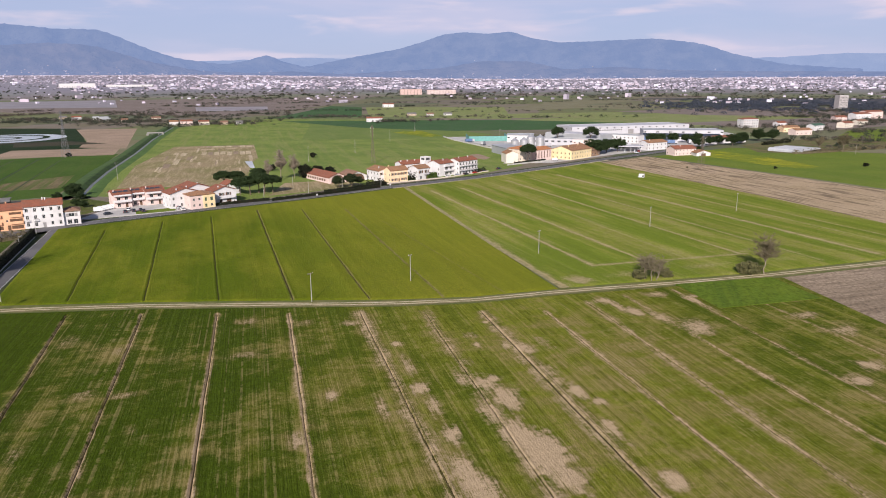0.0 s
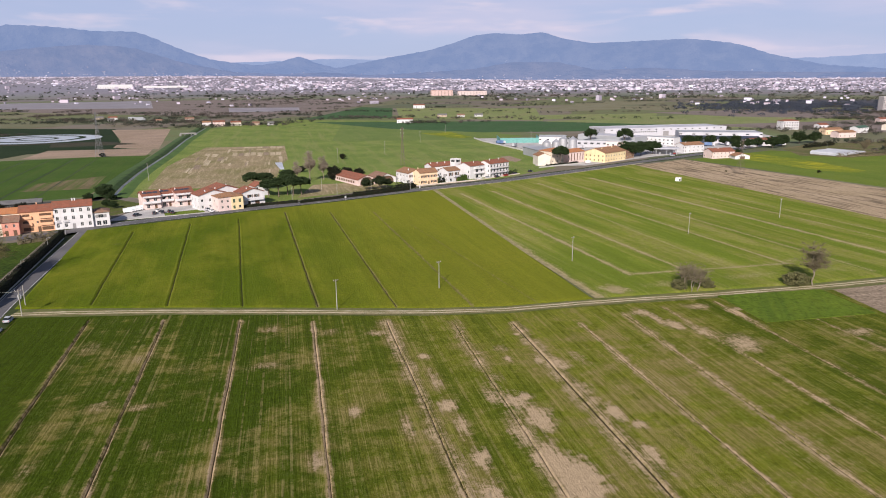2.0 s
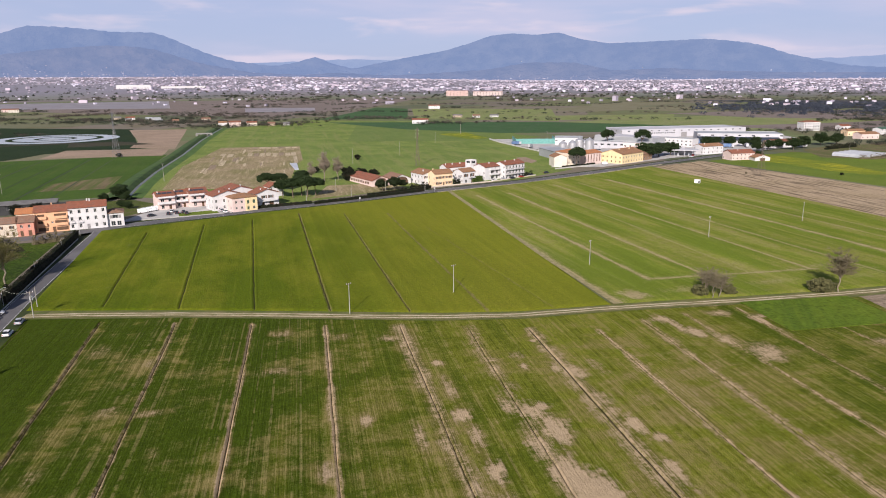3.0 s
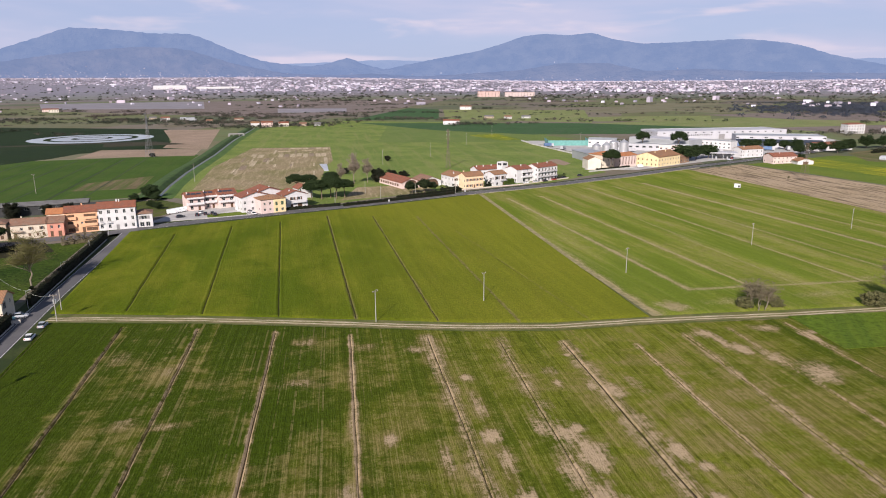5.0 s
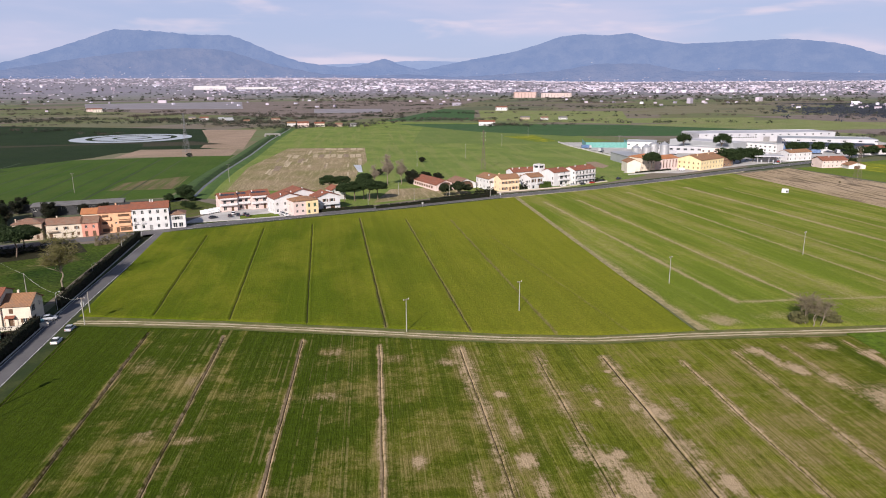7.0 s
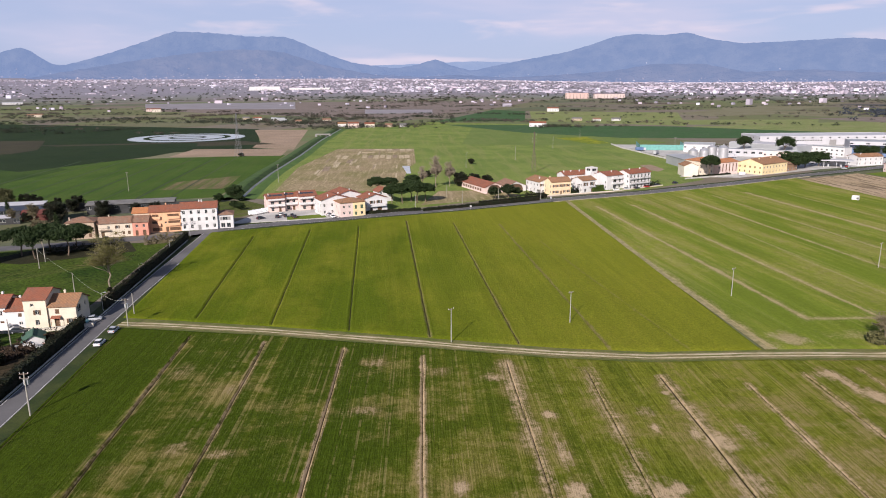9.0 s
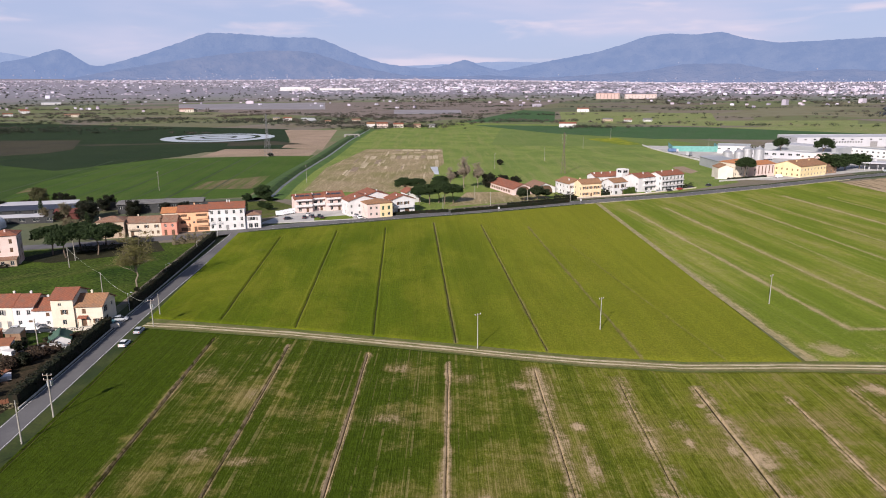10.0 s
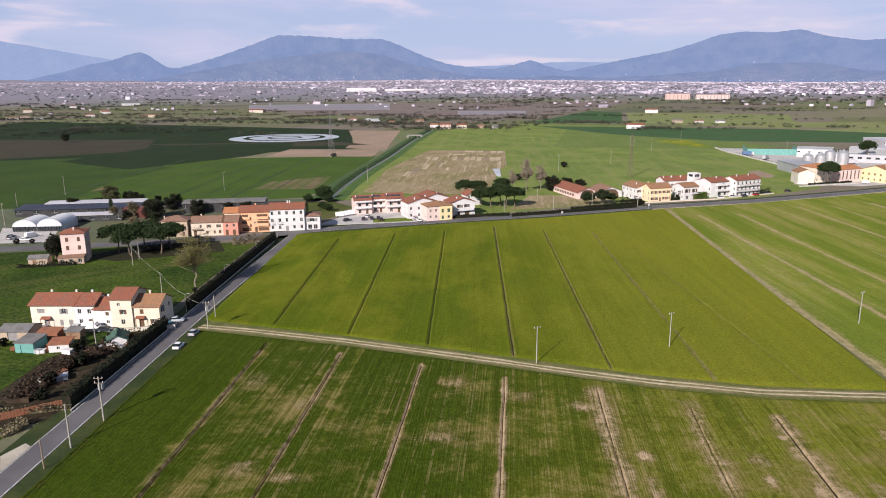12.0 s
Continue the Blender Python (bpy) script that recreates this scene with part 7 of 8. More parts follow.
def arched_hall(at, turn, W, D, H, rise, mat, tile, label):
    root = tagged(base("hall", *at, turn), label, "hall")
    m, k = Mesh(), 14
    arc = [(W / 2 - W * 0.36 * math.cos(math.pi * i / k), 0.6 + (H + rise * 0.55 - 0.6) * math.sin(math.pi * i / k) ** 0.8) for i in range(k + 1)]
    top = lambda x: H + rise * (1 - abs(x - W / 2) / (W / 2))
    m.face((0, 0, 0), (arc[0][0], 0, 0), (arc[0][0], 0, top(arc[0][0])), (0, 0, H)).face((arc[-1][0], 0, 0), (W, 0, 0), (W, 0, H), (arc[-1][0], 0, top(arc[-1][0])))
    for (x0, z0), (x1, z1) in zip(arc, arc[1:]):
        m.face((x0, 0, z0), (x1, 0, z1), (x1, 0, top(x1)), (x0, 0, top(x0)))
        m.face((x0, 0, z0), (x0, 0.5, z0), (x1, 0.5, z1), (x1, 0, z1))
    m.face((W, D, 0), (0, D, 0), (0, D, H), (W / 2, D, H + rise), (W, D, H))
    holes = [(3.0 + 3.2 * i, 0.9, 2.3, 1.5, "pane") for i in range(int(D / 3.2) - 1)]
    panel(m, (0, D, 0), (0, -1, 0), (1, 0, 0), D, H, holes)
    panel(m, (W, 0, 0), (0, 1, 0), (-1, 0, 0), D, H, [])
    part("wall", m, mat, root)
    for c, z, w, h, kind in holes:
        add_window(root, pose(0.14, D - c, z, 0, 0, -90), w, h, "shut", SHUT_BROWN)
    k = Mesh()
    for x in np.linspace(arc[1][0], arc[-2][0], 7):
        k.box(x - 0.06, x + 0.06, 0.3, 0.42, 0, H + rise * 0.2)
    part("arch_frame", k, SHUT_BROWN, root)
    part("inner_wall", Mesh().box(W * 0.13, W * 0.87, 0.6, 0.7, 0, H + rise * 0.35), surface("dim_brick", (0.13, 0.075, 0.05), (0.10, 0.06, 0.04), 0.5, 4.0), root)
    r = Mesh()
    s, q, t = 0.5, rise / (W / 2), 0.22
    r.slab([(-s, D + s, H - s * q + t), (-s, -s, H - s * q + t), (W / 2, -s, H + rise + t), (W / 2, D + s, H + rise + t)], t)
    r.slab([(W + s, -s, H - s * q + t), (W + s, D + s, H - s * q + t), (W / 2, D + s, H + rise + t), (W / 2, -s, H + rise + t)], t)
    part("roof", r, tile, root)


arched_hall((-69.6, 415.3), 37, 12.5, 31, 3.6, 2.4, PINK, CLAY, "long low hall with brick-red roof and arched gable")
arched_hall((-58.6, 424.2), 34, 13, 15, 3.2, 2.6, WHITE, OLD_CLAY, "low white hall with broad arched gable")

VG = "houses on the main road"
house("house", (-31.8, 417.8), 36, 12.6, 8.0, 7.4, 1.9, "gable", PEACH, BROWN_CLAY, rows_of(12.6, 5, 2, 1.0, 1.5, "open", 0.9, 3.4, 1.6, 2), left=rows_of(8, 2, 2), shut=SHUT_BROWN, label="peach two-storey house with brown shutters", chimneys=((1.4, 4.6),), group=VG)
house("house", along((-31.8, 417.8), 36, -3.5, 8.0), 36, 12, 15, 6.6, 2.0, "gable_front", WHITE, BROWN_CLAY, left=rows_of(15, 4, 2, 1.1, 1.4, "pane", 0.9, 3.1, 1.8), front=[(1.8, 4.0, 1.2, 1.5, "open")], shut=SHUT_BROWN, label="white rear wing with low gable roof", chimneys=((3, 5),), group=VG)
h = house("house", (-15.2, 428.6), 42, 9.6, 9.0, 7.2, 1.6, "gable", WHITE, BROWN_CLAY, [(2.4, 4.0, 1.6, 1.9, "open"), (7.2, 4.0, 1.6, 1.9, "open"), (2.4, 0.5, 1.6, 1.8, "pane"), (7.2, 0.02, 1.2, 2.2, "door")], left=rows_of(9, 2, 2), shut=SHUT_BROWN, label="white house with brown shutters and balcony", group=VG)
balcony(h, 4.6, 9.4, 3.3, WHITE, 1.1, solid=False)
house("house", (-26.5, 449), 35, 25, 9, 7.4, 1.9, "gable", WHITE, CLAY, rows_of(25, 7, 2, 1.1, 1.4, "pane", 0.9, 3.3), left=rows_of(9, 2, 2), shut=SHUT_BROWN, label="long white house with clay roof behind", chimneys=((1, 3), (6, 3), (12, 3), (20, 3)), group=VG)
h = house("house", (-1.6, 443), 44, 12.4, 11, 8.4, 1.8, "gable", WHITE, CLAY, [(6.4, 4.0, 2.4, 2.0, "pane"), (10.4, 4.0, 1.6, 2.0, "pane"), (6.4, 0.6, 2.4, 1.9, "pane"), (10.4, 0.6, 1.6, 1.9, "pane"), (9, 6.9, 0.8, 0.9, "pane")], left=rows_of(11, 2, 2), shut=SHUT_BROWN, label="white house with stacked balconies", chimneys=((7, 4),), group=VG)
balcony(h, 4.0, 12.2, 3.4, WHITE, 1.4)
balcony(h, 4.0, 12.2, 6.4, WHITE, 1.2)
house("roof_loggia", along((-1.6, 443), 44, -3.0, 10.5), 44, 5.0, 5.0, 12.0, 0.5, "flat", WHITE, WHITE, [(2.5, 10.2, 3.4, 1.5, "pane")], left=[(2.5, 10.2, 3.4, 1.5, "pane")], label="slender white stair tower with roof loggia", group=VG)
h = house("house", (11.2, 448.6), 46, 18.5, 10, 9.2, 1.8, "gable", WHITE, CLAY, rows_of(18.5, 6, 3, 1.3, 1.9, "pane", 0.5, 3.0, 1.6), left=rows_of(10, 2, 3, 1.0, 1.4, "pane", 0.9, 3.0), shut=SHUT_BROWN, label="white apartment house with balconies", chimneys=((4, 4), (13, 4)), group=VG)
balcony(h, 0.5, 18, 3.1, WHITE, 1.2, solid=False)
balcony(h, 0.5, 18, 6.1, WHITE, 1.2, solid=False)

# the works
WG = "buildings of the works"
house("house", (48.6, 513.8), 12, 9.6, 13, 7.0, 2.0, "gable_front", CREAM, BROWN_CLAY, label="cream gabled house with blank walls", over=0.2, group=WG)
house("works_shed", (55, 556), 17, 17, 40, 6.4, 0.8, "gable_front", SHEET_GREY, SHEET_GREY, label="grey sheet-metal works shed", category="industrial shed", group=WG)
house("house", (59.5, 523.5), 36, 16.8, 14, 9.2, 2.0, "hip", PALE_YELLOW, BRIGHT_CLAY, rows_of(16.8, 4, 2, 1.0, 1.4, "pane", 1.2, 3.6), left=rows_of(14, 3, 2), shut=SHUT_BROWN, label="cream house with bright orange hipped roof", group=WG)
house("house", (73.5, 526.6), 40, 16.5, 13, 8.4, 1.6, "gable", PINK, BRIGHT_CLAY, [(2.2 + 3.2 * i, 2.0, 1.0, 5.4, "shut") for i in range(5)], left=rows_of(13, 2, 2), shut=SHUT_BROWN, label="pink hall with tall narrow windows", group=WG)
house("house", (101.0, 531.4), 47, 29.5, 19, 7.2, 3.0, "gable", YELLOW, BROWN_CLAY, rows_of(29.5, 8, 2, 1.1, 1.4, "pane", 0.9, 3.2, 1.8), left=rows_of(19, 5, 2, 1.0, 1.3, "shut", 0.9, 3.2, 2.0), shut=SHUT_BROWN, label="long yellow house with brown tile roof", chimneys=((6, 7), (20, 7)), group=WG)
house("timber_house", (122.5, 557), 45, 11.5, 9, 4.8, 1.6, "hip", WOOD, OLD_CLAY, rows_of(11.5, 3, 1, 1.4, 1.4, "pane", 1.0), left=rows_of(9, 2, 1), label="low brown timber house", group=WG)
house("works_hall", (105, 692.5), -40.7, 60, 26, 9.2, 0.7, "flat", SHEET_GREY, SHEET_WHITE, rows_of(60, 4, 1, 4.0, 4.0, "garage", 0.02), shut=SHUT_GREY, label="large pale grey works hall", category="industrial hall", group=WG)
house("works_hall", (146, 772), 14.7, 150, 42, 8.6, 1.0, "flat", SHEET_WHITE, SHEET_WHITE, [(8 + 9 * i, 6.3, 2.2, 1.2, "pane") for i in range(16)] + [(36 + 2.6 * i, 3.8, 1.6, 1.3, "pane") for i in range(11)] + [(74, 0.02, 7, 5, "garage")], left=rows_of(42, 4, 1, 2.0, 1.3, "pane", 6), shut=SHUT_GREY,
      label="very long white warehouse with high windows", category="warehouse", group=WG)
house("works_hall", (218, 742), -9.2, 82, 34, 7.0, 0.8, "flat", SHEET_WHITE, SHEET_GREY, rows_of(82, 7, 1, 3.0, 1.3, "pane", 4.6), right=[(9, 0.02, 9, 5.4, "garage")], shut=DARK_SHEET, label="white warehouse with grey roof", category="warehouse", group=WG)
house("office_block", (166, 689), -42.7, 34, 12, 7.2, 0.6, "flat", WHITE, SHEET_GREY, rows_of(34, 8, 2, 1.6, 1.4, "pane", 1.0, 3.2, 2.0), left=rows_of(12, 2, 2), label="white office block with small windows", category="office", group=WG)
house("works_block", (119.4, 626.5), -15, 26, 11, 7.6, 0.8, "flat", PINK, SHEET_GREY, rows_of(26, 6, 2, 1.6, 1.4, "pane", 1.0, 3.2, 2.0), left=rows_of(11, 3, 2), label="pale pink two-storey works block", category="office", group=WG)
house("works_shed", (88, 662), -14, 44, 13, 5.8, 0.8, "flat", SHEET_WHITE, SHEET_GREY, rows_of(44, 8, 1, 3.0, 1.6, "pane", 2.6), label="low white works building with window band", category="industrial shed", group=WG)
house("works_shed", (66, 692), -10, 26, 16, 6.8, 1.2, "gable", WHITE, SHEET_GREY, rows_of(26, 4, 1, 2.2, 1.3, "pane", 3.6), label="white works shed with low roof", category="industrial shed", group=WG)
house("works_shed", (206, 700), -14, 74, 13, 5.2, 1.0, "shed", DARK_SHEET, DARK_SHEET, label="dark open-fronted storage shed", category="industrial shed", group=WG)
house("crate_stack", (192, 690), -12, 30, 7, 4.4, 0.3, "flat", BLUE_SHEET, BLUE_SHEET, label="long stack of blue crates", category="crates", over=0.0, group=WG)
house("crate_stack", (232, 690), -10, 14, 5, 3.6, 0.3, "flat", SHEET_WHITE, SHEET_WHITE, label="white stacked containers in the yard", category="containers", over=0.0, group=WG)
house("house", (181, 600), 27, 22, 11, 6.6, 1.8, "gable", WHITE, BROWN_CLAY, rows_of(22, 5, 2, 1.0, 1.4, "pane", 0.9, 3.1, 1.6), left=rows_of(11, 2, 2), shut=SHUT_BROWN, label="white farmhouse with brown tile roof", chimneys=((5, 4),), group=WG)
house("house", (190, 556), 20, 21, 11, 5.4, 2.2, "gable", PINK, CLAY, rows_of(21, 6, 2, 1.0, 1.2, "pane", 0.8, 2.7, 1.6), left=rows_of(11, 2, 2), shut=SHUT_BROWN, label="pale pink farmhouse with red roof", chimneys=((8, 4),), group=WG)
house("shed", (206.5, 552.5), 8, 12, 9, 2.6, 1.9, "gable_front", WHITE, BROWN_CLAY, [(6, 0.02, 4, 2.2, "garage")], label="low white shed with tile roof", category="shed", group=WG)
house("works_shed", (262, 655), 25, 40, 13, 5.6, 1.6, "gable", WHITE, CLAY, rows_of(40, 7, 1, 1.6, 1.4, "pane", 1.6), label="white works building with red roof", category="industrial shed", group=WG)


def silo(at, r, h, label):
    root = tagged(base("silo", *at), label, "silo", "grain silos")
    m, k = Mesh(), 24
    part("shell", m.rod((0, 0, 0), (0, 0, 1.1 * int(h / 1.1)), r, sides=k), STEEL, root)
    for i in range(1, int(h / 1.1)):
        part("band", Mesh().rod((0, 0, 1.1 * i - 0.05), (0, 0, 1.1 * i + 0.05), r + 0.06, sides=k), STEEL, root)
    part("cone_roof", Mesh().rod((0, 0, 1.1 * int(h / 1.1)), (0, 0, h + 1.6), r + 0.1, 0.5, k), STEEL, root)
    part("hatch", Mesh().rod((0, 0, h + 1.6), (0, 0, h + 2.1), 0.6, sides=10), STEEL, root)
    l = Mesh().rod((r + 0.15, -0.25, 0), (r + 0.15, -0.25, h), 0.03, sides=4).rod((r + 0.15, 0.25, 0), (r + 0.15, 0.25, h), 0.03, sides=4)
    for i in range(int(h / 0.4)):
        l.rod((r + 0.15, -0.25, 0.4 * i + 0.2), (r + 0.15, 0.25, 0.4 * i + 0.2), 0.02, sides=4)
    part("ladder", l, STEEL, root)


for x, y, r, h in ((66, 621, 3.6, 8.2), (75, 625, 3.6, 8.6), (82, 632, 3.8, 10), (90, 627, 3.8, 10.4)):
    silo((x, y), r, h, "round galvanised steel grain silo with conical top")


def canopy():
    root = tagged(base("filling_station", 151.5, 586, -6), "flat white filling station canopy on posts", "canopy")
    part("canopy_roof", Mesh().box(0, 21.5, 0, 11, 4.7, 5.5), SHEET_WHITE, root)
    for x in (2.5, 10.7, 19):
        for y in (2, 9):
            part("post", Mesh().box(x - 0.2, x + 0.2, y - 0.2, y + 0.2, 0, 4.7), SHEET_WHITE, root)
    for x in (6, 14.5):
        part("pump", Mesh().box(x - 0.5, x + 0.5, 5, 5.6, 0.05, 1.9).box(x - 1.5, x + 1.5, 4.6, 6.0, 0, 0.15), SHEET_GREY, root)
    part("shop", Mesh().box(3, 18, 11.5, 16, 0, 3.4), WHITE, root)


canopy()
house("kiosk", (125.6, 432.4), -25, 3.4, 2.4, 2.0, 0.3, "flat", WHITE, WHITE, [(2.7, 0.5, 1.1, 1.2, "pane")], label="small white pump hut in the field", category="hut", over=0.1)
part("netting", Mesh().box(0, 42, 0, 0.1, 0, 5.0).box(0, 0.1, 0.1, 40, 0, 5.0).box(41.9, 42, 0.1, 40, 0, 5.0), TEAL, tagged(base("sports_net", 28, 702, 3), "tall teal netting round a yard", "netting"))

# further houses
FG = "scattered houses on the plain"
h = house("apartment_house", (379, 865), 15, 22, 12, 10.6, 1.6, "hip", WHITE, CLAY, rows_of(22, 6, 3, 1.4, 1.8, "pane", 1.0, 3.3, 2.0), left=rows_of(12, 3, 3, 1.0, 1.4, "pane", 1.0, 3.3), label="white apartment block with red roof and balconies", group=FG)
for z in (3.6, 6.9):
    balcony(h, 0.8, 9.5, z, WHITE, 1.3)
    balcony(h, 12.5, 21.2, z, WHITE, 1.3)
for x, y, a, W, D, H, wall, tile in ((394, 792, 12, 21, 11, 5.4, PEACH, BROWN_CLAY), (386, 748, 20, 23, 11, 5.4, PINK, BROWN_CLAY), (440, 812, 30, 20, 10, 6, WHITE, GREEN_ROOF), (498, 850, 35, 22, 10, 6, CREAM, CLAY), (600, 1000, 20, 30, 13, 9, WHITE, CLAY),
                                     (640, 1040, 20, 34, 13, 10, PINK, CLAY), (560, 980, 10, 18, 10, 6, PINK, CLAY), (-113, 1040, 8, 24, 9, 5.5, WHITE, CLAY), (-372, 984, 25, 16, 9, 6, PINK, CLAY), (-348, 990, 25, 14, 9, 5, CREAM, CLAY),
                                     (-391, 992, 25, 12, 8, 5, WHITE, BROWN_CLAY), (-135, 1590, 5, 26, 10, 7, WHITE, CLAY), (-60, 1212, 10, 16, 8, 3.5, STONE, ETERNIT), (-25, 1200, 15, 12, 7, 3.5, GREY_WALL, OLD_CLAY), (5, 1215, 15, 14, 7, 3.2, GREY_WALL, ETERNIT),
                                     (-1980, 1958, 45, 60, 16, 8, WHITE, SHEET_WHITE), (-1960, 1723, 45, 20, 12, 7, WHITE, CLAY), (-1736, 1382, 50, 22, 12, 7, CREAM, CLAY), (-1053, 1471, 35, 20, 11, 7, CREAM, CLAY), (-1090, 1500, 35, 16, 10, 6, PINK, CLAY),
                                     (-1420, 1350, 45, 20, 10, 6, WHITE, CLAY), (-1500, 1420, 45, 18, 10, 6, WHITE, CLAY), (-620, 1160, 25, 14, 8, 4, WHITE, CLAY), (-560, 1130, 25, 14, 8, 4, GREY_WALL, SHEET_GREY), (-470, 1120, 25, 14, 8, 4, BEIGE, OLD_CLAY),
                                     (-1361, 1052, 50, 22, 10, 5, WHITE, OLD_CLAY), (-1300, 1068, 48, 16, 9, 4, GREY_WALL, ETERNIT), (-1378, 1097, 45, 18, 9, 5, CREAM, OLD_CLAY), (-1295, 1190, 45, 18, 10, 6, WHITE, CLAY), (-1142, 1215, 40, 14, 8, 5, BEIGE, OLD_CLAY), (-1180, 1235, 40, 30, 8, 3.5, STONE, OLD_CLAY),
                                     (-600, 1120, 25, 10, 6, 3, WHITE, ETERNIT), (-540, 1100, 30, 12, 6, 3, GREY_WALL, SHEET_GREY), (-505, 1090, 20, 9, 6, 3, BEIGE, OLD_CLAY), (-650, 1175, 25, 12, 7, 3.5, STONE, ETERNIT), (-585, 1160, 20, 9, 6, 3, WHITE, SHEET_GREY), (-320, 1000, 22, 10, 7, 3.5, STONE, OLD_CLAY), (-300, 1008, 22, 9, 6, 3, WHITE, ETERNIT), (430, 880, 20, 14, 9, 5, WHITE, CLAY), (545, 900, 25, 18, 9, 5, CREAM, OLD_CLAY)):
    house("house", (x, y), a, W, D, H, 1.7, "gable", wall, tile, rows_of(W, max(int(W / 5), 2), 2 if H > 5.2 else 1, 1.3, 1.5, "pane", 1.0, 3.0, 2.0), label="pale farmhouse with tiled roof far out on the plain", group=FG)
h = house("tower_block", (752, 1312), 10, 19, 13, 27, 0.6, "flat", plaster("taupe", (0.36, 0.335, 0.33)), GREY_WALL, rows_of(19, 6, 8, 1.6, 1.5, "pane", 1.0, 3.1, 2.0), label="beige eight-storey tower block", category="apartment block", group=FG)


def far_block(x, y, W, D, H, turn, wall, tile, floors, label):
    x, y, z, s = far_place(x, y)
    root = house("apartment_block", (x, y), turn, W * s, D * s, H * s, 1.5 * s, "flat", wall, tile, rows_of(W * s, int(W / 12), floors, 3.0 * s, 1.6 * s, "pane", 1.0 * s, 3.1 * s, 4.0 * s), label=label, category="apartment block", group=FG)
    root.location.z = z - 0.2


far_block(-170, 2850, 90, 20, 22, 2, plaster("faded_rose", (0.50, 0.36, 0.33)), CLAY, 6, "long pink apartment block at the town's edge")
far_block(-60, 2870, 120, 20, 18, 3, plaster("faded_pink", (0.52, 0.42, 0.40)), CLAY, 5, "long cream apartment block at the town's edge")
far_block(-2220, 4060, 190, 60, 24, 28, WHITE, SHEET_WHITE, 3, "large white industrial building far off")
far_block(-2010, 4200, 260, 60, 14, 28, WHITE, SHEET_WHITE, 2, "long low white warehouse far off")


# lorries and stacked goods in the works yard
def lorry(at, turn, tint, label):
    root = tagged(base("lorry", *at, turn, 0.035), label, "lorry", "lorries at the works")
    part("box_body", Mesh().box(-4.5, 2.6, -1.2, 1.2, 1.0, 3.7), tint, root)
    part("cab", Mesh().box(2.9, 4.9, -1.15, 1.15, 0.6, 2.9).box(3.2, 4.6, -1.0, 1.0, 2.9, 3.1), SHEET_WHITE, root)
    part("windscreen", Mesh().box(4.9, 4.94, -1.0, 1.0, 1.8, 2.7), GLASS, root)
    part("chassis", Mesh().box(-4.4, 4.6, -0.5, 0.5, 0.6, 0.95), NET_WALL, root)
    for x in (-3.4, -2.3, 3.7):
        for s in (-1, 1):
            part("wheel", Mesh().rod((x, s * 0.85, 0.5), (x, s * 1.15, 0.5), 0.5, sides=12), NET_WALL, root)


for k, (x, y, a) in enumerate(((98, 640, 20), (112, 660, -30), (150, 634, 60), (172, 640, 10), (204, 655, -12), (222, 660, -12), (240, 664, 80), (40, 660, 70), (28, 690, 20), (262, 690, 10))):
    lorry((x, y), a, (SHEET_WHITE, SHEET_GREY, BLUE_SHEET)[k % 3], "box lorry parked in the works yard")

# ---- poles, pylons, lamps, cables ----
POLE = surface("pole_concrete", (0.33, 0.31, 0.27), (0.26, 0.245, 0.21), 0.6, 5.0, 0.9, 0.15)
OLD_POLE = surface("pole_wood", (0.24, 0.19, 0.14), (0.18, 0.14, 0.10), 0.6, 6.0, 0.9, 0.3)
IRON = surface("dark_iron", (0.10, 0.09, 0.08), (0.16, 0.11, 0.08), 0.4, 3.0, 0.7, 0.1)


def power_pole(h, turn, name="power_pole", mat=None, arms=1, box=False, r=0.14):
    """A tapered pole with crossarm, insulators and, where asked, a transformer."""
    root = base(name, 0, 0, turn)
    part("shaft", Mesh().rod((0, 0, -0.2), (0, 0, h), r, 0.65 * r, 8), mat or POLE, root)
    for k in range(arms):
        z = h - 0.35 - 0.9 * k
        part("crossarm", Mesh().box(-0.85, 0.85, -0.07, 0.07, z, z + 0.12), IRON, root)
        for x in (-0.75, 0.0, 0.75):
            part("insulator", Mesh().rod((x, 0, z + 0.12), (x, 0, z + 0.42), 0.07, 0.05, 6), WHITE, root)
    if box:
        part("transformer", Mesh().box(-0.4, 0.4, 0.2, 0.9, h - 2.6, h - 1.5), SHEET_GREY, root)
    return root


def set_out(proto, spots, label, category, group):
    tagged(proto, label, category, group)
    for k, (x, y, turn) in enumerate(spots):
        if k:
            copy_thing(proto, pose(x, y, 0, 0, 0, turn))
    x, y, turn = spots[0]
    proto.matrix_basis = pose(x, y, 0, 0, 0, turn)


set_out(power_pole(8.8, 0), [(-37.75, 186.0, 50), (-10.2, 205.9, 50), (34.9, 239.3, 50), (88.4, 283.2, 50), (139.5, 317, 50)], "pale concrete power pole standing in the crop", "power pole", "poles across the fields")
set_out(power_pole(9.0, 0, arms=2, box=True, r=0.18), [(-108.4, 131.2, 20)], "pale concrete pole with crossarms beside the lane", "power pole", "poles by the lane")
set_out(power_pole(7.6, 0, arms=1, box=True, r=0.16), [(-123.4, 178.8, 20)], "concrete pole with transformer at the track", "power pole", "poles by the lane")
set_out(power_pole(8.4, 0, arms=0, r=0.17), [(-105.9, 121.7, 20)], "plain pale concrete pole with meter box", "power pole", "poles by the lane")
set_out(power_pole(6.3, 0, arms=0), [(-127.9, 187.2, 0)], "slim pale pole at the field corner", "power pole", "poles by the lane")
set_out(power_pole(5.5, 0, mat=OLD_POLE, arms=0), [(-104.3, 115.1, 0)], "thin dark wooden pole beside the lane", "power pole", "poles by the lane")
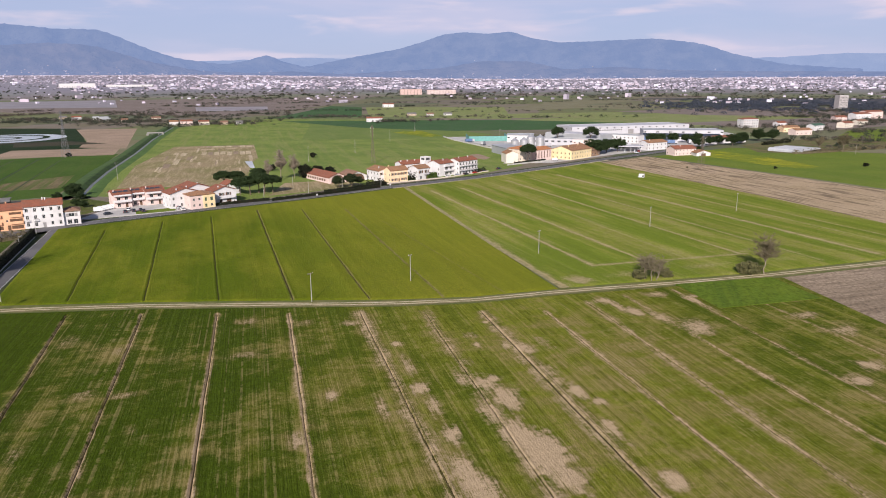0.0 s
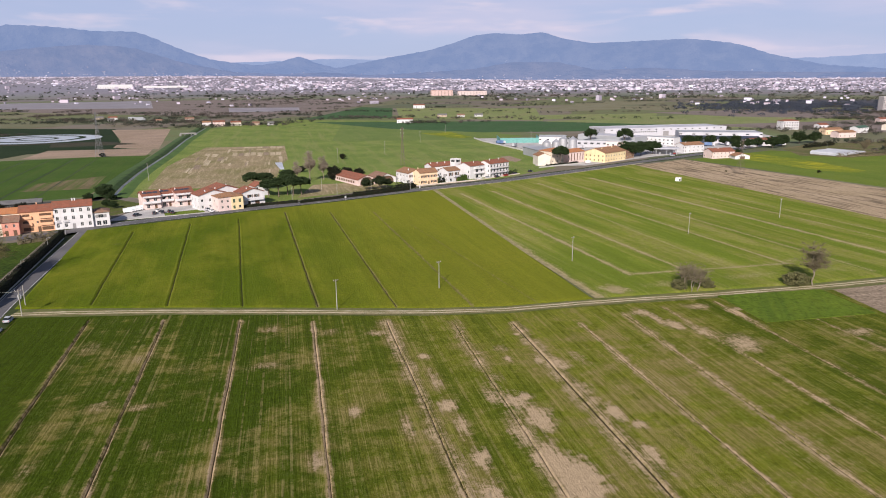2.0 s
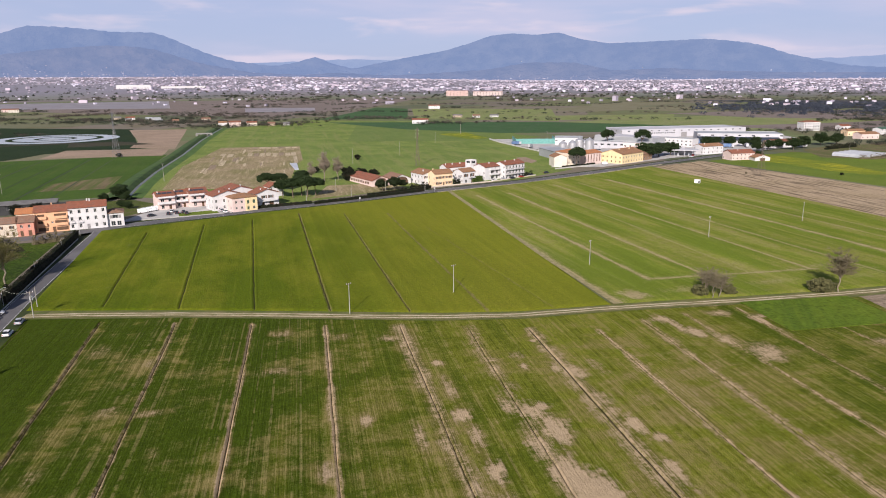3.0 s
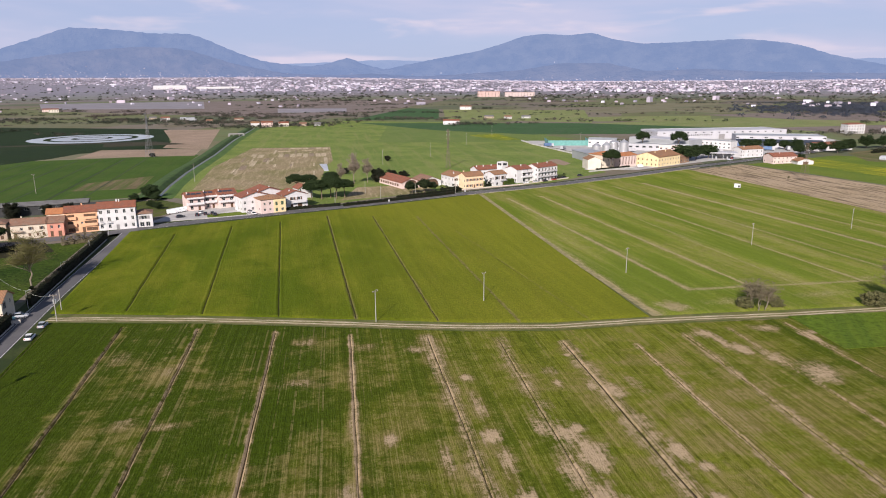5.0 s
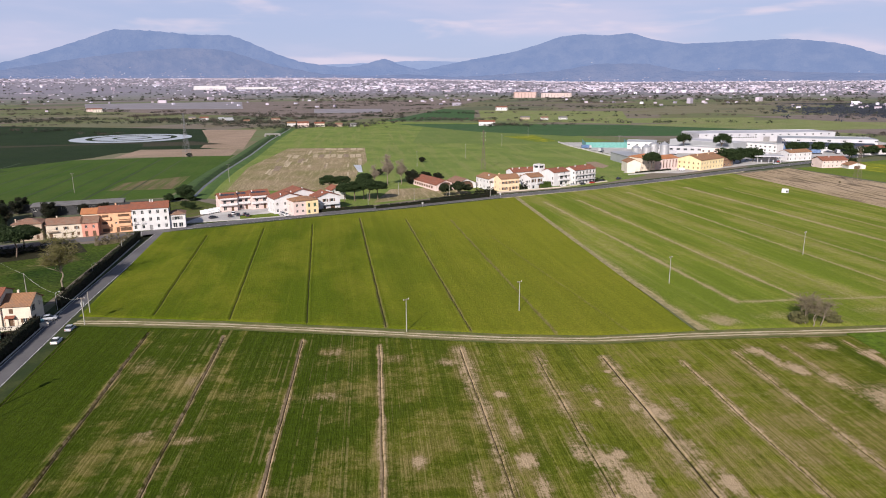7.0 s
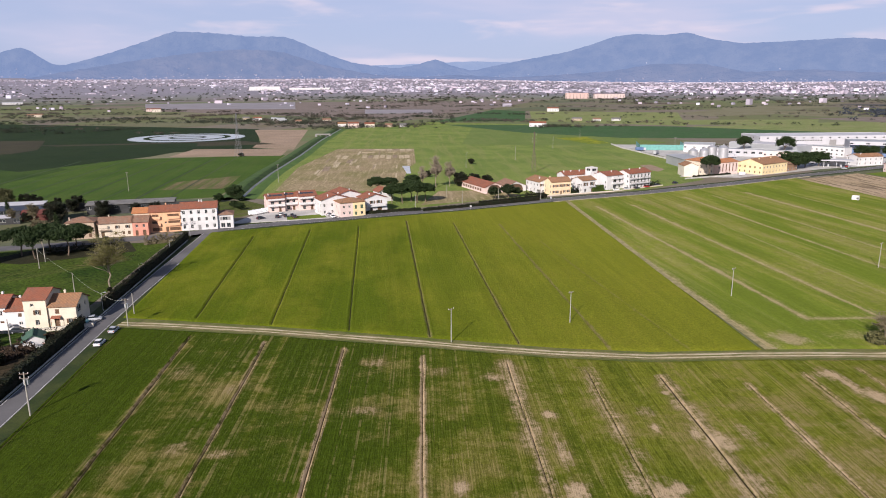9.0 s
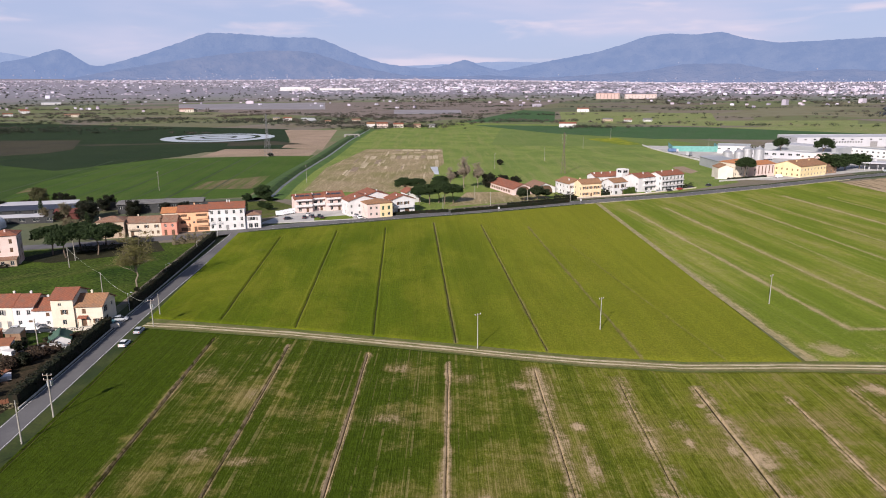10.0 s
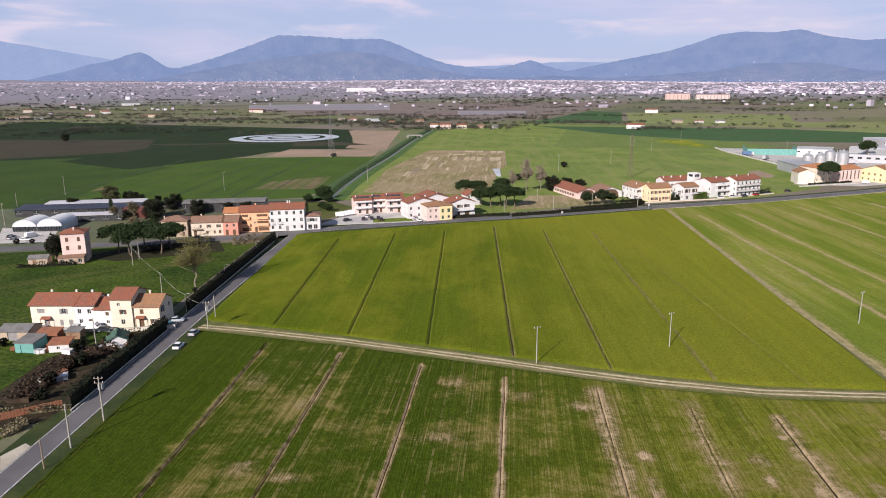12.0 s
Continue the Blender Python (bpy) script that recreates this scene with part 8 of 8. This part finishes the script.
set_out(power_pole(7.2, 0, mat=POLE, arms=0), [(-192.8, 222.8, 0), (-157, 198.5, 0), (-141.6, 159.9, 0), (-198, 231, 0), (-203, 236, 0)], "leaning grey pole in the pasture", "power pole", "poles in the pasture")
set_out(power_pole(11.5, 0, arms=1), [(-209.1, 436.4, 60), (-361.2, 338.9, 60), (-280.4, 383.2, 60), (-75.5, 594.5, 80), (-53.5, 708.2, 80), (-32.7, 835.4, 80), (60, 712, 0), (-104.6, 534, 40), (-300, 255, 0)], "tall pale concrete pole out in fields", "power pole", "far field poles")
set_out(power_pole(7.5, 0, arms=0), [(-352, 300.8, 0), (-96, 362, 0), (-75, 378, 0), (-58, 392, 0), (-88, 398, 0), (-36.5, 402.5, 0), (-118.5, 344.5, 0), (340, 560, 0), (362, 500, 0), (300, 600, 0)], "slender pale roadside pole", "pole", "roadside poles")


def lane_lamp():
    root = base("street_lamp", 0, 0)
    part("post", Mesh().rod((0, 0, -0.1), (0, 0, 5.2), 0.08, 0.05, 8), STEEL, root)
    part("arm", Mesh().rod((0, 0, 5.15), (0.9, 0, 5.4), 0.035, sides=6), STEEL, root)
    part("lamp_head", Mesh().box(0.75, 1.3, -0.14, 0.14, 5.34, 5.5), SHEET_GREY, root)
    return root


set_out(lane_lamp(), [(-138.9, 188.4, 20), (-160.6, 250.8, 20), (-149.4, 218.5, 20), (-171, 279.5, 20)], "grey street lamp beside the lane", "street lamp", "lamps along the lane")


def cable(points, sag, label):
    m = Mesh()
    for a, b in zip(points, points[1:]):
        a, b = Vector(a), Vector(b)
        pts = [a.lerp(b, t / 10) - Vector((0, 0, 4 * sag * (t / 10) * (1 - t / 10))) for t in range(11)]
        m.tube(pts, 0.028, 4)
    tagged(part("cable", m, surface("cable_grey", (0.4, 0.42, 0.36), (0.34, 0.36, 0.3), 1.0, 4.0)), label, "cable")


cable([(-192.8, 222.8, 7.1), (-157, 198.5, 7.1), (-138.9, 188.4, 5.1), (-123.4, 178.8, 7.3)], 0.9, "sagging overhead cable between pasture poles")


def pylon(at, h, w, turn, mat, label):
    """A lattice pylon: four tapering legs, cross bracing, three pairs of arms."""
    root = tagged(base("pylon", *at, turn), label, "pylon", "power line pylons")
    r = 0.04 + 0.0012 * h
    half = lambda z: w / 2 * (1 - 0.86 * min(z / (0.72 * h), 1)) + 0.06 * min(z / h, 1)
    lv = [h * t for t in (0, 0.14, 0.27, 0.39, 0.5, 0.6, 0.69, 0.77, 0.84, 0.91, 1.0)]
    legs, brace = Mesh(), Mesh()
    sg = ((1, 1), (1, -1), (-1, -1), (-1, 1))
    for a, b in zip(lv, lv[1:]):
        for k, (sx, sy) in enumerate(sg):
            tx, ty = sg[(k + 1) % 4]
            legs.rod((sx * half(a), sy * half(a), a), (sx * half(b), sy * half(b), b), r, sides=4, caps=False)
            brace.rod((sx * half(a), sy * half(a), a), (tx * half(b), ty * half(b), b), r * 0.6, sides=3, caps=False)
            brace.rod((tx * half(a), ty * half(a), a), (sx * half(b), sy * half(b), b), r * 0.6, sides=3, caps=False)
            brace.rod((sx * half(b), sy * half(b), b), (tx * half(b), ty * half(b), b), r * 0.5, sides=3, caps=False)
    part("leg_frame", legs, mat, root)
    part("bracing", brace, mat, root)
    for z in (0.77, 0.86, 0.95):
        for s in (-1, 1):
            L = w * 0.42
            part("crossarm", Mesh().rod((s * 0.2, 0.2, z * h), (s * L, 0, z * h + 0.1), r * 0.7, sides=4).rod((s * 0.2, -0.2, z * h), (s * L, 0, z * h + 0.1), r * 0.7, sides=4).rod((s * 0.2, 0, z * h + 0.05 * h), (s * L, 0, z * h + 0.1), r * 0.6, sides=4), mat, root)
            part("insulator", Mesh().rod((s * L, 0, z * h + 0.1), (s * L, 0, z * h - 0.9), 0.08, sides=5), GREY_WALL, root)


pylon((-52.4, 518), 28.5, 3.0, 25, IRON, "slender dark rusty lattice pylon in meadow")
pylon((178.1, 467), 23, 4.6, 25, IRON, "dark lattice pylon on ploughed earth")
pylon((-317, 576), 38, 5.4, 60, surface("pylon_grey", (0.20, 0.20, 0.21), (0.15, 0.15, 0.16), 0.4, 3.0, 0.5, 0.1, metal=0.4), "tall grey lattice pylon by fallow strip")
planted(round_tree(3.2, 6, 40, HEDGE, 0.05, "bush", n=26), [(-318, 582, 1.0, 0), (232, 472, 0.5, 20), (300, 480, 0.8, 0)], "low dark bush in the fields", "bush", "field bushes")

# ---- vehicles ----
TYRE = surface("tyre", (0.02, 0.02, 0.02), (0.03, 0.03, 0.03), 2.0, 9.0, 0.9, 0.1)
CAR_GLASS = glassy("car_glass", (0.02, 0.024, 0.028), 0.05)
LAMP_RED, LAMP_CLEAR = surface("tail_lamp", (0.35, 0.02, 0.015), (0.3, 0.02, 0.015), 2.0, 9.0, 0.3), surface("head_lamp", (0.7, 0.7, 0.68), (0.6, 0.6, 0.58), 2.0, 9.0, 0.2)


def loft(sections):
    """A closed skin through equal rings of points."""
    m = Mesh()
    n = len(sections[0])
    for s in sections:
        m.v += [tuple(p) for p in s]
    for i in range(len(sections) - 1):
        for k in range(n):
            j = (k + 1) % n
            m.f.append((i * n + k, i * n + j, (i + 1) * n + j, (i + 1) * n + k))
            m.m.append(0)
    m.f += [tuple(range(n))[::-1], tuple(range((len(sections) - 1) * n, len(sections) * n))]
    m.m += [0, 0]
    return m


def car(paint, van=False):
    """A car along +x: lofted body, glazed cabin, wheels, lamps, bumpers."""
    root = base("van" if van else "car", 0, 0)
    def ring(x, w, z0, z1):
        return [(x, -w, z0 + 0.12), (x, -w * 0.86, z0), (x, w * 0.86, z0), (x, w, z0 + 0.12), (x, w, z1 - 0.1), (x, w * 0.88, z1), (x, -w * 0.88, z1), (x, -w, z1 - 0.1)]
    if van:
        body = loft([ring(-2.5, 0.9, 0.32, 2.1), ring(-2.4, 0.97, 0.3, 2.2), ring(1.1, 0.97, 0.3, 2.2), ring(1.7, 0.95, 0.3, 1.25), ring(2.4, 0.9, 0.32, 1.0)])
        glass = loft([ring(0.95, 0.98, 1.3, 2.05), ring(1.15, 0.93, 1.3, 2.02), ring(1.66, 0.9, 1.22, 1.36)])
    else:
        body = loft([ring(-2.05, 0.78, 0.42, 0.92), ring(-1.9, 0.84, 0.3, 1.0), ring(-0.9, 0.86, 0.26, 0.98), ring(0.9, 0.86, 0.26, 0.96), ring(1.75, 0.82, 0.3, 0.82), ring(2.05, 0.72, 0.4, 0.68)])
        glass = loft([ring(-1.75, 0.7, 0.92, 1.06), ring(-1.25, 0.72, 0.92, 1.4), ring(-0.2, 0.74, 0.92, 1.44), ring(0.35, 0.72, 0.92, 1.38), ring(1.1, 0.7, 0.9, 0.98)])
    part("body", body, paint, root)
    part("cabin_glass", glass, CAR_GLASS, root)
    if not van:
        part("roof_panel", loft([ring(-1.2, 0.66, 1.38, 1.5), ring(-0.2, 0.68, 1.4, 1.53), ring(0.3, 0.64, 1.36, 1.48)]), paint, root)
    ax, by, r = (1.6, 0.84, 0.34) if van else (1.3, 0.76, 0.31)
    for x in (-ax, ax):
        for s in (-1, 1):
            w = part("wheel", Mesh().rod((x, s * by, r), (x, s * (by + 0.13), r), r, sides=14), TYRE, root)
            part("rim", Mesh().rod((x, s * (by + 0.13), r), (x, s * (by + 0.145), r), r * 0.6, sides=10), STEEL, w)
    L = 2.5 if van else 2.06
    for s in (-1, 1):
        part("tail_lamp", Mesh().box(-L - 0.01, -L + 0.12, s * 0.62 - 0.13, s * 0.62 + 0.13, 0.7, 0.88), LAMP_RED, root, "red tail lamp")
        part("headlight", Mesh().box(L - 0.26, L - 0.06, s * 0.56 - 0.15, s * 0.56 + 0.15, 0.56, 0.7), LAMP_CLEAR, root, "clear headlight")
    for x, a in ((-L - 0.04, 1), (L - 0.1, -1)):
        part("bumper", Mesh().box(x - 0.05, x + 0.12, -0.7, 0.7, 0.34, 0.5), surface("bumper", (0.05, 0.05, 0.05), (0.07, 0.07, 0.07), 1.0, 6.0, 0.6), root)
    return root


def paint(name, c, rough=0.3):
    return surface("car_" + name, c, tuple(0.94 * v for v in c), 0.5, 3.0, rough, 0.02, spread=0.03, spec=0.5)


def park(proto, spots, label, group):
    tagged(proto, label, "van" if proto.name.startswith("van") else "car", group)
    for k, (x, y, turn) in enumerate(spots):
        if k:
            copy_thing(proto, pose(x, y, 0.045, 0, 0, turn))
    x, y, turn = spots[0]
    proto.matrix_basis = pose(x, y, 0.045, 0, 0, turn)


CG = "parked cars"
park(car(paint("white", (0.78, 0.78, 0.77))), [(-121.4, 165.8, 109.5), (-162.6, 163.4, 22), (4, 441.5, 40), (150, 600, 10), (-155, 331, 100), (-246, 238, 30), (-268, 240, 20), (-128, 330.5, 130)], "white hatchback parked on asphalt", CG)
park(car(paint("silver", (0.42, 0.44, 0.47))), [(-124.2, 174.4, 109.5), (-155.6, 167.0, 22), (-135.4, 180.6, 30), (10, 447, 45), (165, 578, 0), (-131.5, 334.5, 130), (-276, 240, 100)], "silver-grey car parked on asphalt", CG)
park(car(paint("dark", (0.03, 0.035, 0.045))), [(-147.8, 168.6, 22), (-151.2, 327.8, 120), (-148.6, 329.6, 120), (-146, 327, 120), (-154, 325, 110), (-160, 320, 60), (16, 451.5, 45), (28, 466, 45), (-201, 266.5, 27), (40, 478, 42), (-279, 242, 100)], "dark saloon car parked on paving", CG)
park(car(paint("teal", (0.16, 0.33, 0.34))), [(-137.0, 177.6, 25)], "pale teal car parked at the terrace end", CG)
park(car(paint("red", (0.40, 0.03, 0.02))), [(-133.6, 337.5, 130), (22, 458, 45), (170, 590, 80), (-250, 243, 20)], "red hatchback parked on paving", CG)
park(car(paint("van_white", (0.80, 0.80, 0.79)), True), [(-167.8, 331.6, 40), (-166.6, 334.0, 40), (-165.6, 336.6, 40), (-168.6, 329.0, 40), (-151.6, 168.0, 20), (-272, 246, 80), (88, 528.4, 42)], "white van parked on paving", "parked vans")


def slat_fence(a, b, h, mat, label, step=0.55):
    """Upright boards on two rails between posts."""
    a, b = Vector((*a, 0)), Vector((*b, 0))
    L, turn = (b - a).length, math.degrees(math.atan2(b.y - a.y, b.x - a.x))
    root = tagged(base("fence", a.x, a.y, turn), label, "fence")
    for z in (0.35, h - 0.35):
        part("rail", Mesh().box(0, L, 0.03, 0.08, z, z + 0.09), mat, root)
    board, post = Mesh().box(-step * 0.44, step * 0.44, -0.02, 0.03, 0.05, h).data("board", mat), Mesh().box(-0.06, 0.06, 0.08, 0.2, 0, h + 0.1).data("post", mat)
    for k in range(int(L / step)):
        part("board", board, None, root, at=pose(step * (k + 0.5), 0, 0.02 * (k % 3)))
    for k in range(int(L / 2.2) + 1):
        part("post", post, None, root, at=pose(2.2 * k, 0, 0))


slat_fence((-129.5, 121.5), (-120.6, 133.6), 1.5, RUST, "rusty brown board fence beside the lay-by")
slat_fence((-118, 340.5), (-99, 353.5), 1.4, SHUT_BROWN, "brown board fence along the road")


def low_wall(points, h, t, mat, label):
    root = tagged(base("boundary_wall", 0, 0), label, "wall")
    for a, b in zip(points, points[1:]):
        d = Vector((b[0] - a[0], b[1] - a[1], 0))
        at = pose(a[0], a[1], 0, 0, 0, math.degrees(math.atan2(d.y, d.x)))
        part("wall_length", Mesh().box(0, d.length, -t / 2, t / 2, -0.05, h), mat, root, at=at)
        part("coping", Mesh().box(0, d.length, -t / 2 - 0.05, t / 2 + 0.05, h, h + 0.07), CONCRETE, root, at=at)


low_wall([(-145, 168.6), (-132.2, 176.6)], 1.0, 0.25, CREAM, "low cream garden wall by the terrace")
low_wall([(-170, 160.8), (-146, 169.0)], 0.8, 0.25, CONCRETE, "low grey wall before the yard")
low_wall([(-34, 413.5), (2, 437.5), (32, 468)], 0.6, 0.25, BEIGE, "low beige garden wall along the road")
low_wall([(48, 500), (84, 527)], 0.9, 0.25, CONCRETE, "low grey wall along the road")
low_wall([(side_road(132) - 3.0, 132), (side_road(272) - 3.0, 272)], 0.28, 0.14, CONCRETE, "low concrete kerb wall beside the lane")
low_wall([(-169, 306.5), (-125, 331)], 0.25, 0.3, CONCRETE, "pale kerb at the forecourt edge")


def road_sign(x, y, turn, label):
    root = tagged(base("road_sign", x, y, turn), label, "sign")
    part("post", Mesh().rod((0, 0, -0.1), (0, 0, 2.6), 0.04, sides=6), STEEL, root)
    part("plate", Mesh().box(-0.45, 0.45, -0.03, 0.0, 1.6, 2.6), SHEET_WHITE, root)


road_sign(-67.5, 362.5, 30, "white sign plate on a steel post")
road_sign(-30.5, 397, 30, "white sign plate on a steel post")


def litter_heap():
    """Garden odds and ends by the sheds."""
    r = random.Random(5)
    kinds = (("crate", WHITE), ("barrel", TEAL), ("crate", RUST), ("pallet", WOOD), ("tank", SHEET_GREY))
    for k in range(34):
        name, mat = kinds[k % 5]
        t = r.random()
        x, y = (-160 + 26 * t + r.gauss(0, 2.0), 150 + 11 * t + r.gauss(0, 1.6)) if k < 24 else (-133 + r.gauss(0, 1.2), 136 + 9 * t)
        m = Mesh()
        if name == "barrel":
            m.rod((0, 0, 0), (0, 0, 0.35), 0.28, 0.31, 10).rod((0, 0, 0.35), (0, 0, 0.9), 0.31, 0.28, 10)
        elif name == "pallet":
            for i in range(5):
                m.box(-0.6, 0.6, -0.5 + 0.22 * i, -0.38 + 0.22 * i, 0.12, 0.15)
            m.box(-0.6, -0.5, -0.5, 0.5, 0, 0.12).box(0.5, 0.6, -0.5, 0.5, 0, 0.12)
        else:
            w, d, h = r.uniform(0.5, 1.3), r.uniform(0.4, 0.9), r.uniform(0.5, 1.1)
            m.box(-w, w, -d, d, 0, h).box(-w - 0.04, w + 0.04, -d - 0.04, d + 0.04, h, h + 0.06)
        tagged(part(name, m, mat, at=pose(x, y, 0.02, 0, 0, r.uniform(0, 180))), f"weathered garden {name} lying among the sheds", name, "yard clutter")


litter_heap()


OLD_CONCRETE = surface("old_concrete", (0.24, 0.235, 0.22), (0.17, 0.165, 0.15), 0.4, 4.0, 0.9, 0.2)


def canal_bridge(x, y, turn):
    """A small concrete farm bridge on two piers with parapets."""
    root = tagged(base("bridge", x, y, turn), "small grey concrete bridge over the canal", "bridge")
    part("deck", Mesh().box(-9, 9, -2.6, 2.6, 2.2, 2.7), OLD_CONCRETE, root)
    for s in (-1, 1):
        part("parapet", Mesh().box(-9, 9, s * 2.5 - 0.15, s * 2.5 + 0.15, 2.7, 3.5), OLD_CONCRETE, root)
        part("pier", Mesh().box(s * 3.5 - 0.5, s * 3.5 + 0.5, -2.2, 2.2, -0.1, 2.2), OLD_CONCRETE, root)
        part("abutment", Mesh().box(s * 8.5 - 1.2, s * 8.5 + 1.2, -2.6, 2.6, -0.1, 2.2), OLD_CONCRETE, root)


canal_bridge(-338, 812, 17)
planted(round_tree(2.6, 3.6, 41, HEDGE, 0.05, "bush", n=22, size=0.16), [(-143, 156, 1.0, 0), (-140, 163, 0.9, 40), (-163, 152, 0.8, 10), (-146, 160, 0.7, 70), (-132.5, 140, 1.0, 0), (-135, 150, 1.1, 30), (-128, 134, 0.8, 60), (-150, 205, 0.5, 0), (-238, 236, 0.9, 0), (-265, 234, 0.8, 0), (-260, 237, 0.7, 0)],
        "dark garden shrub among the sheds", "bush", "garden shrubs")
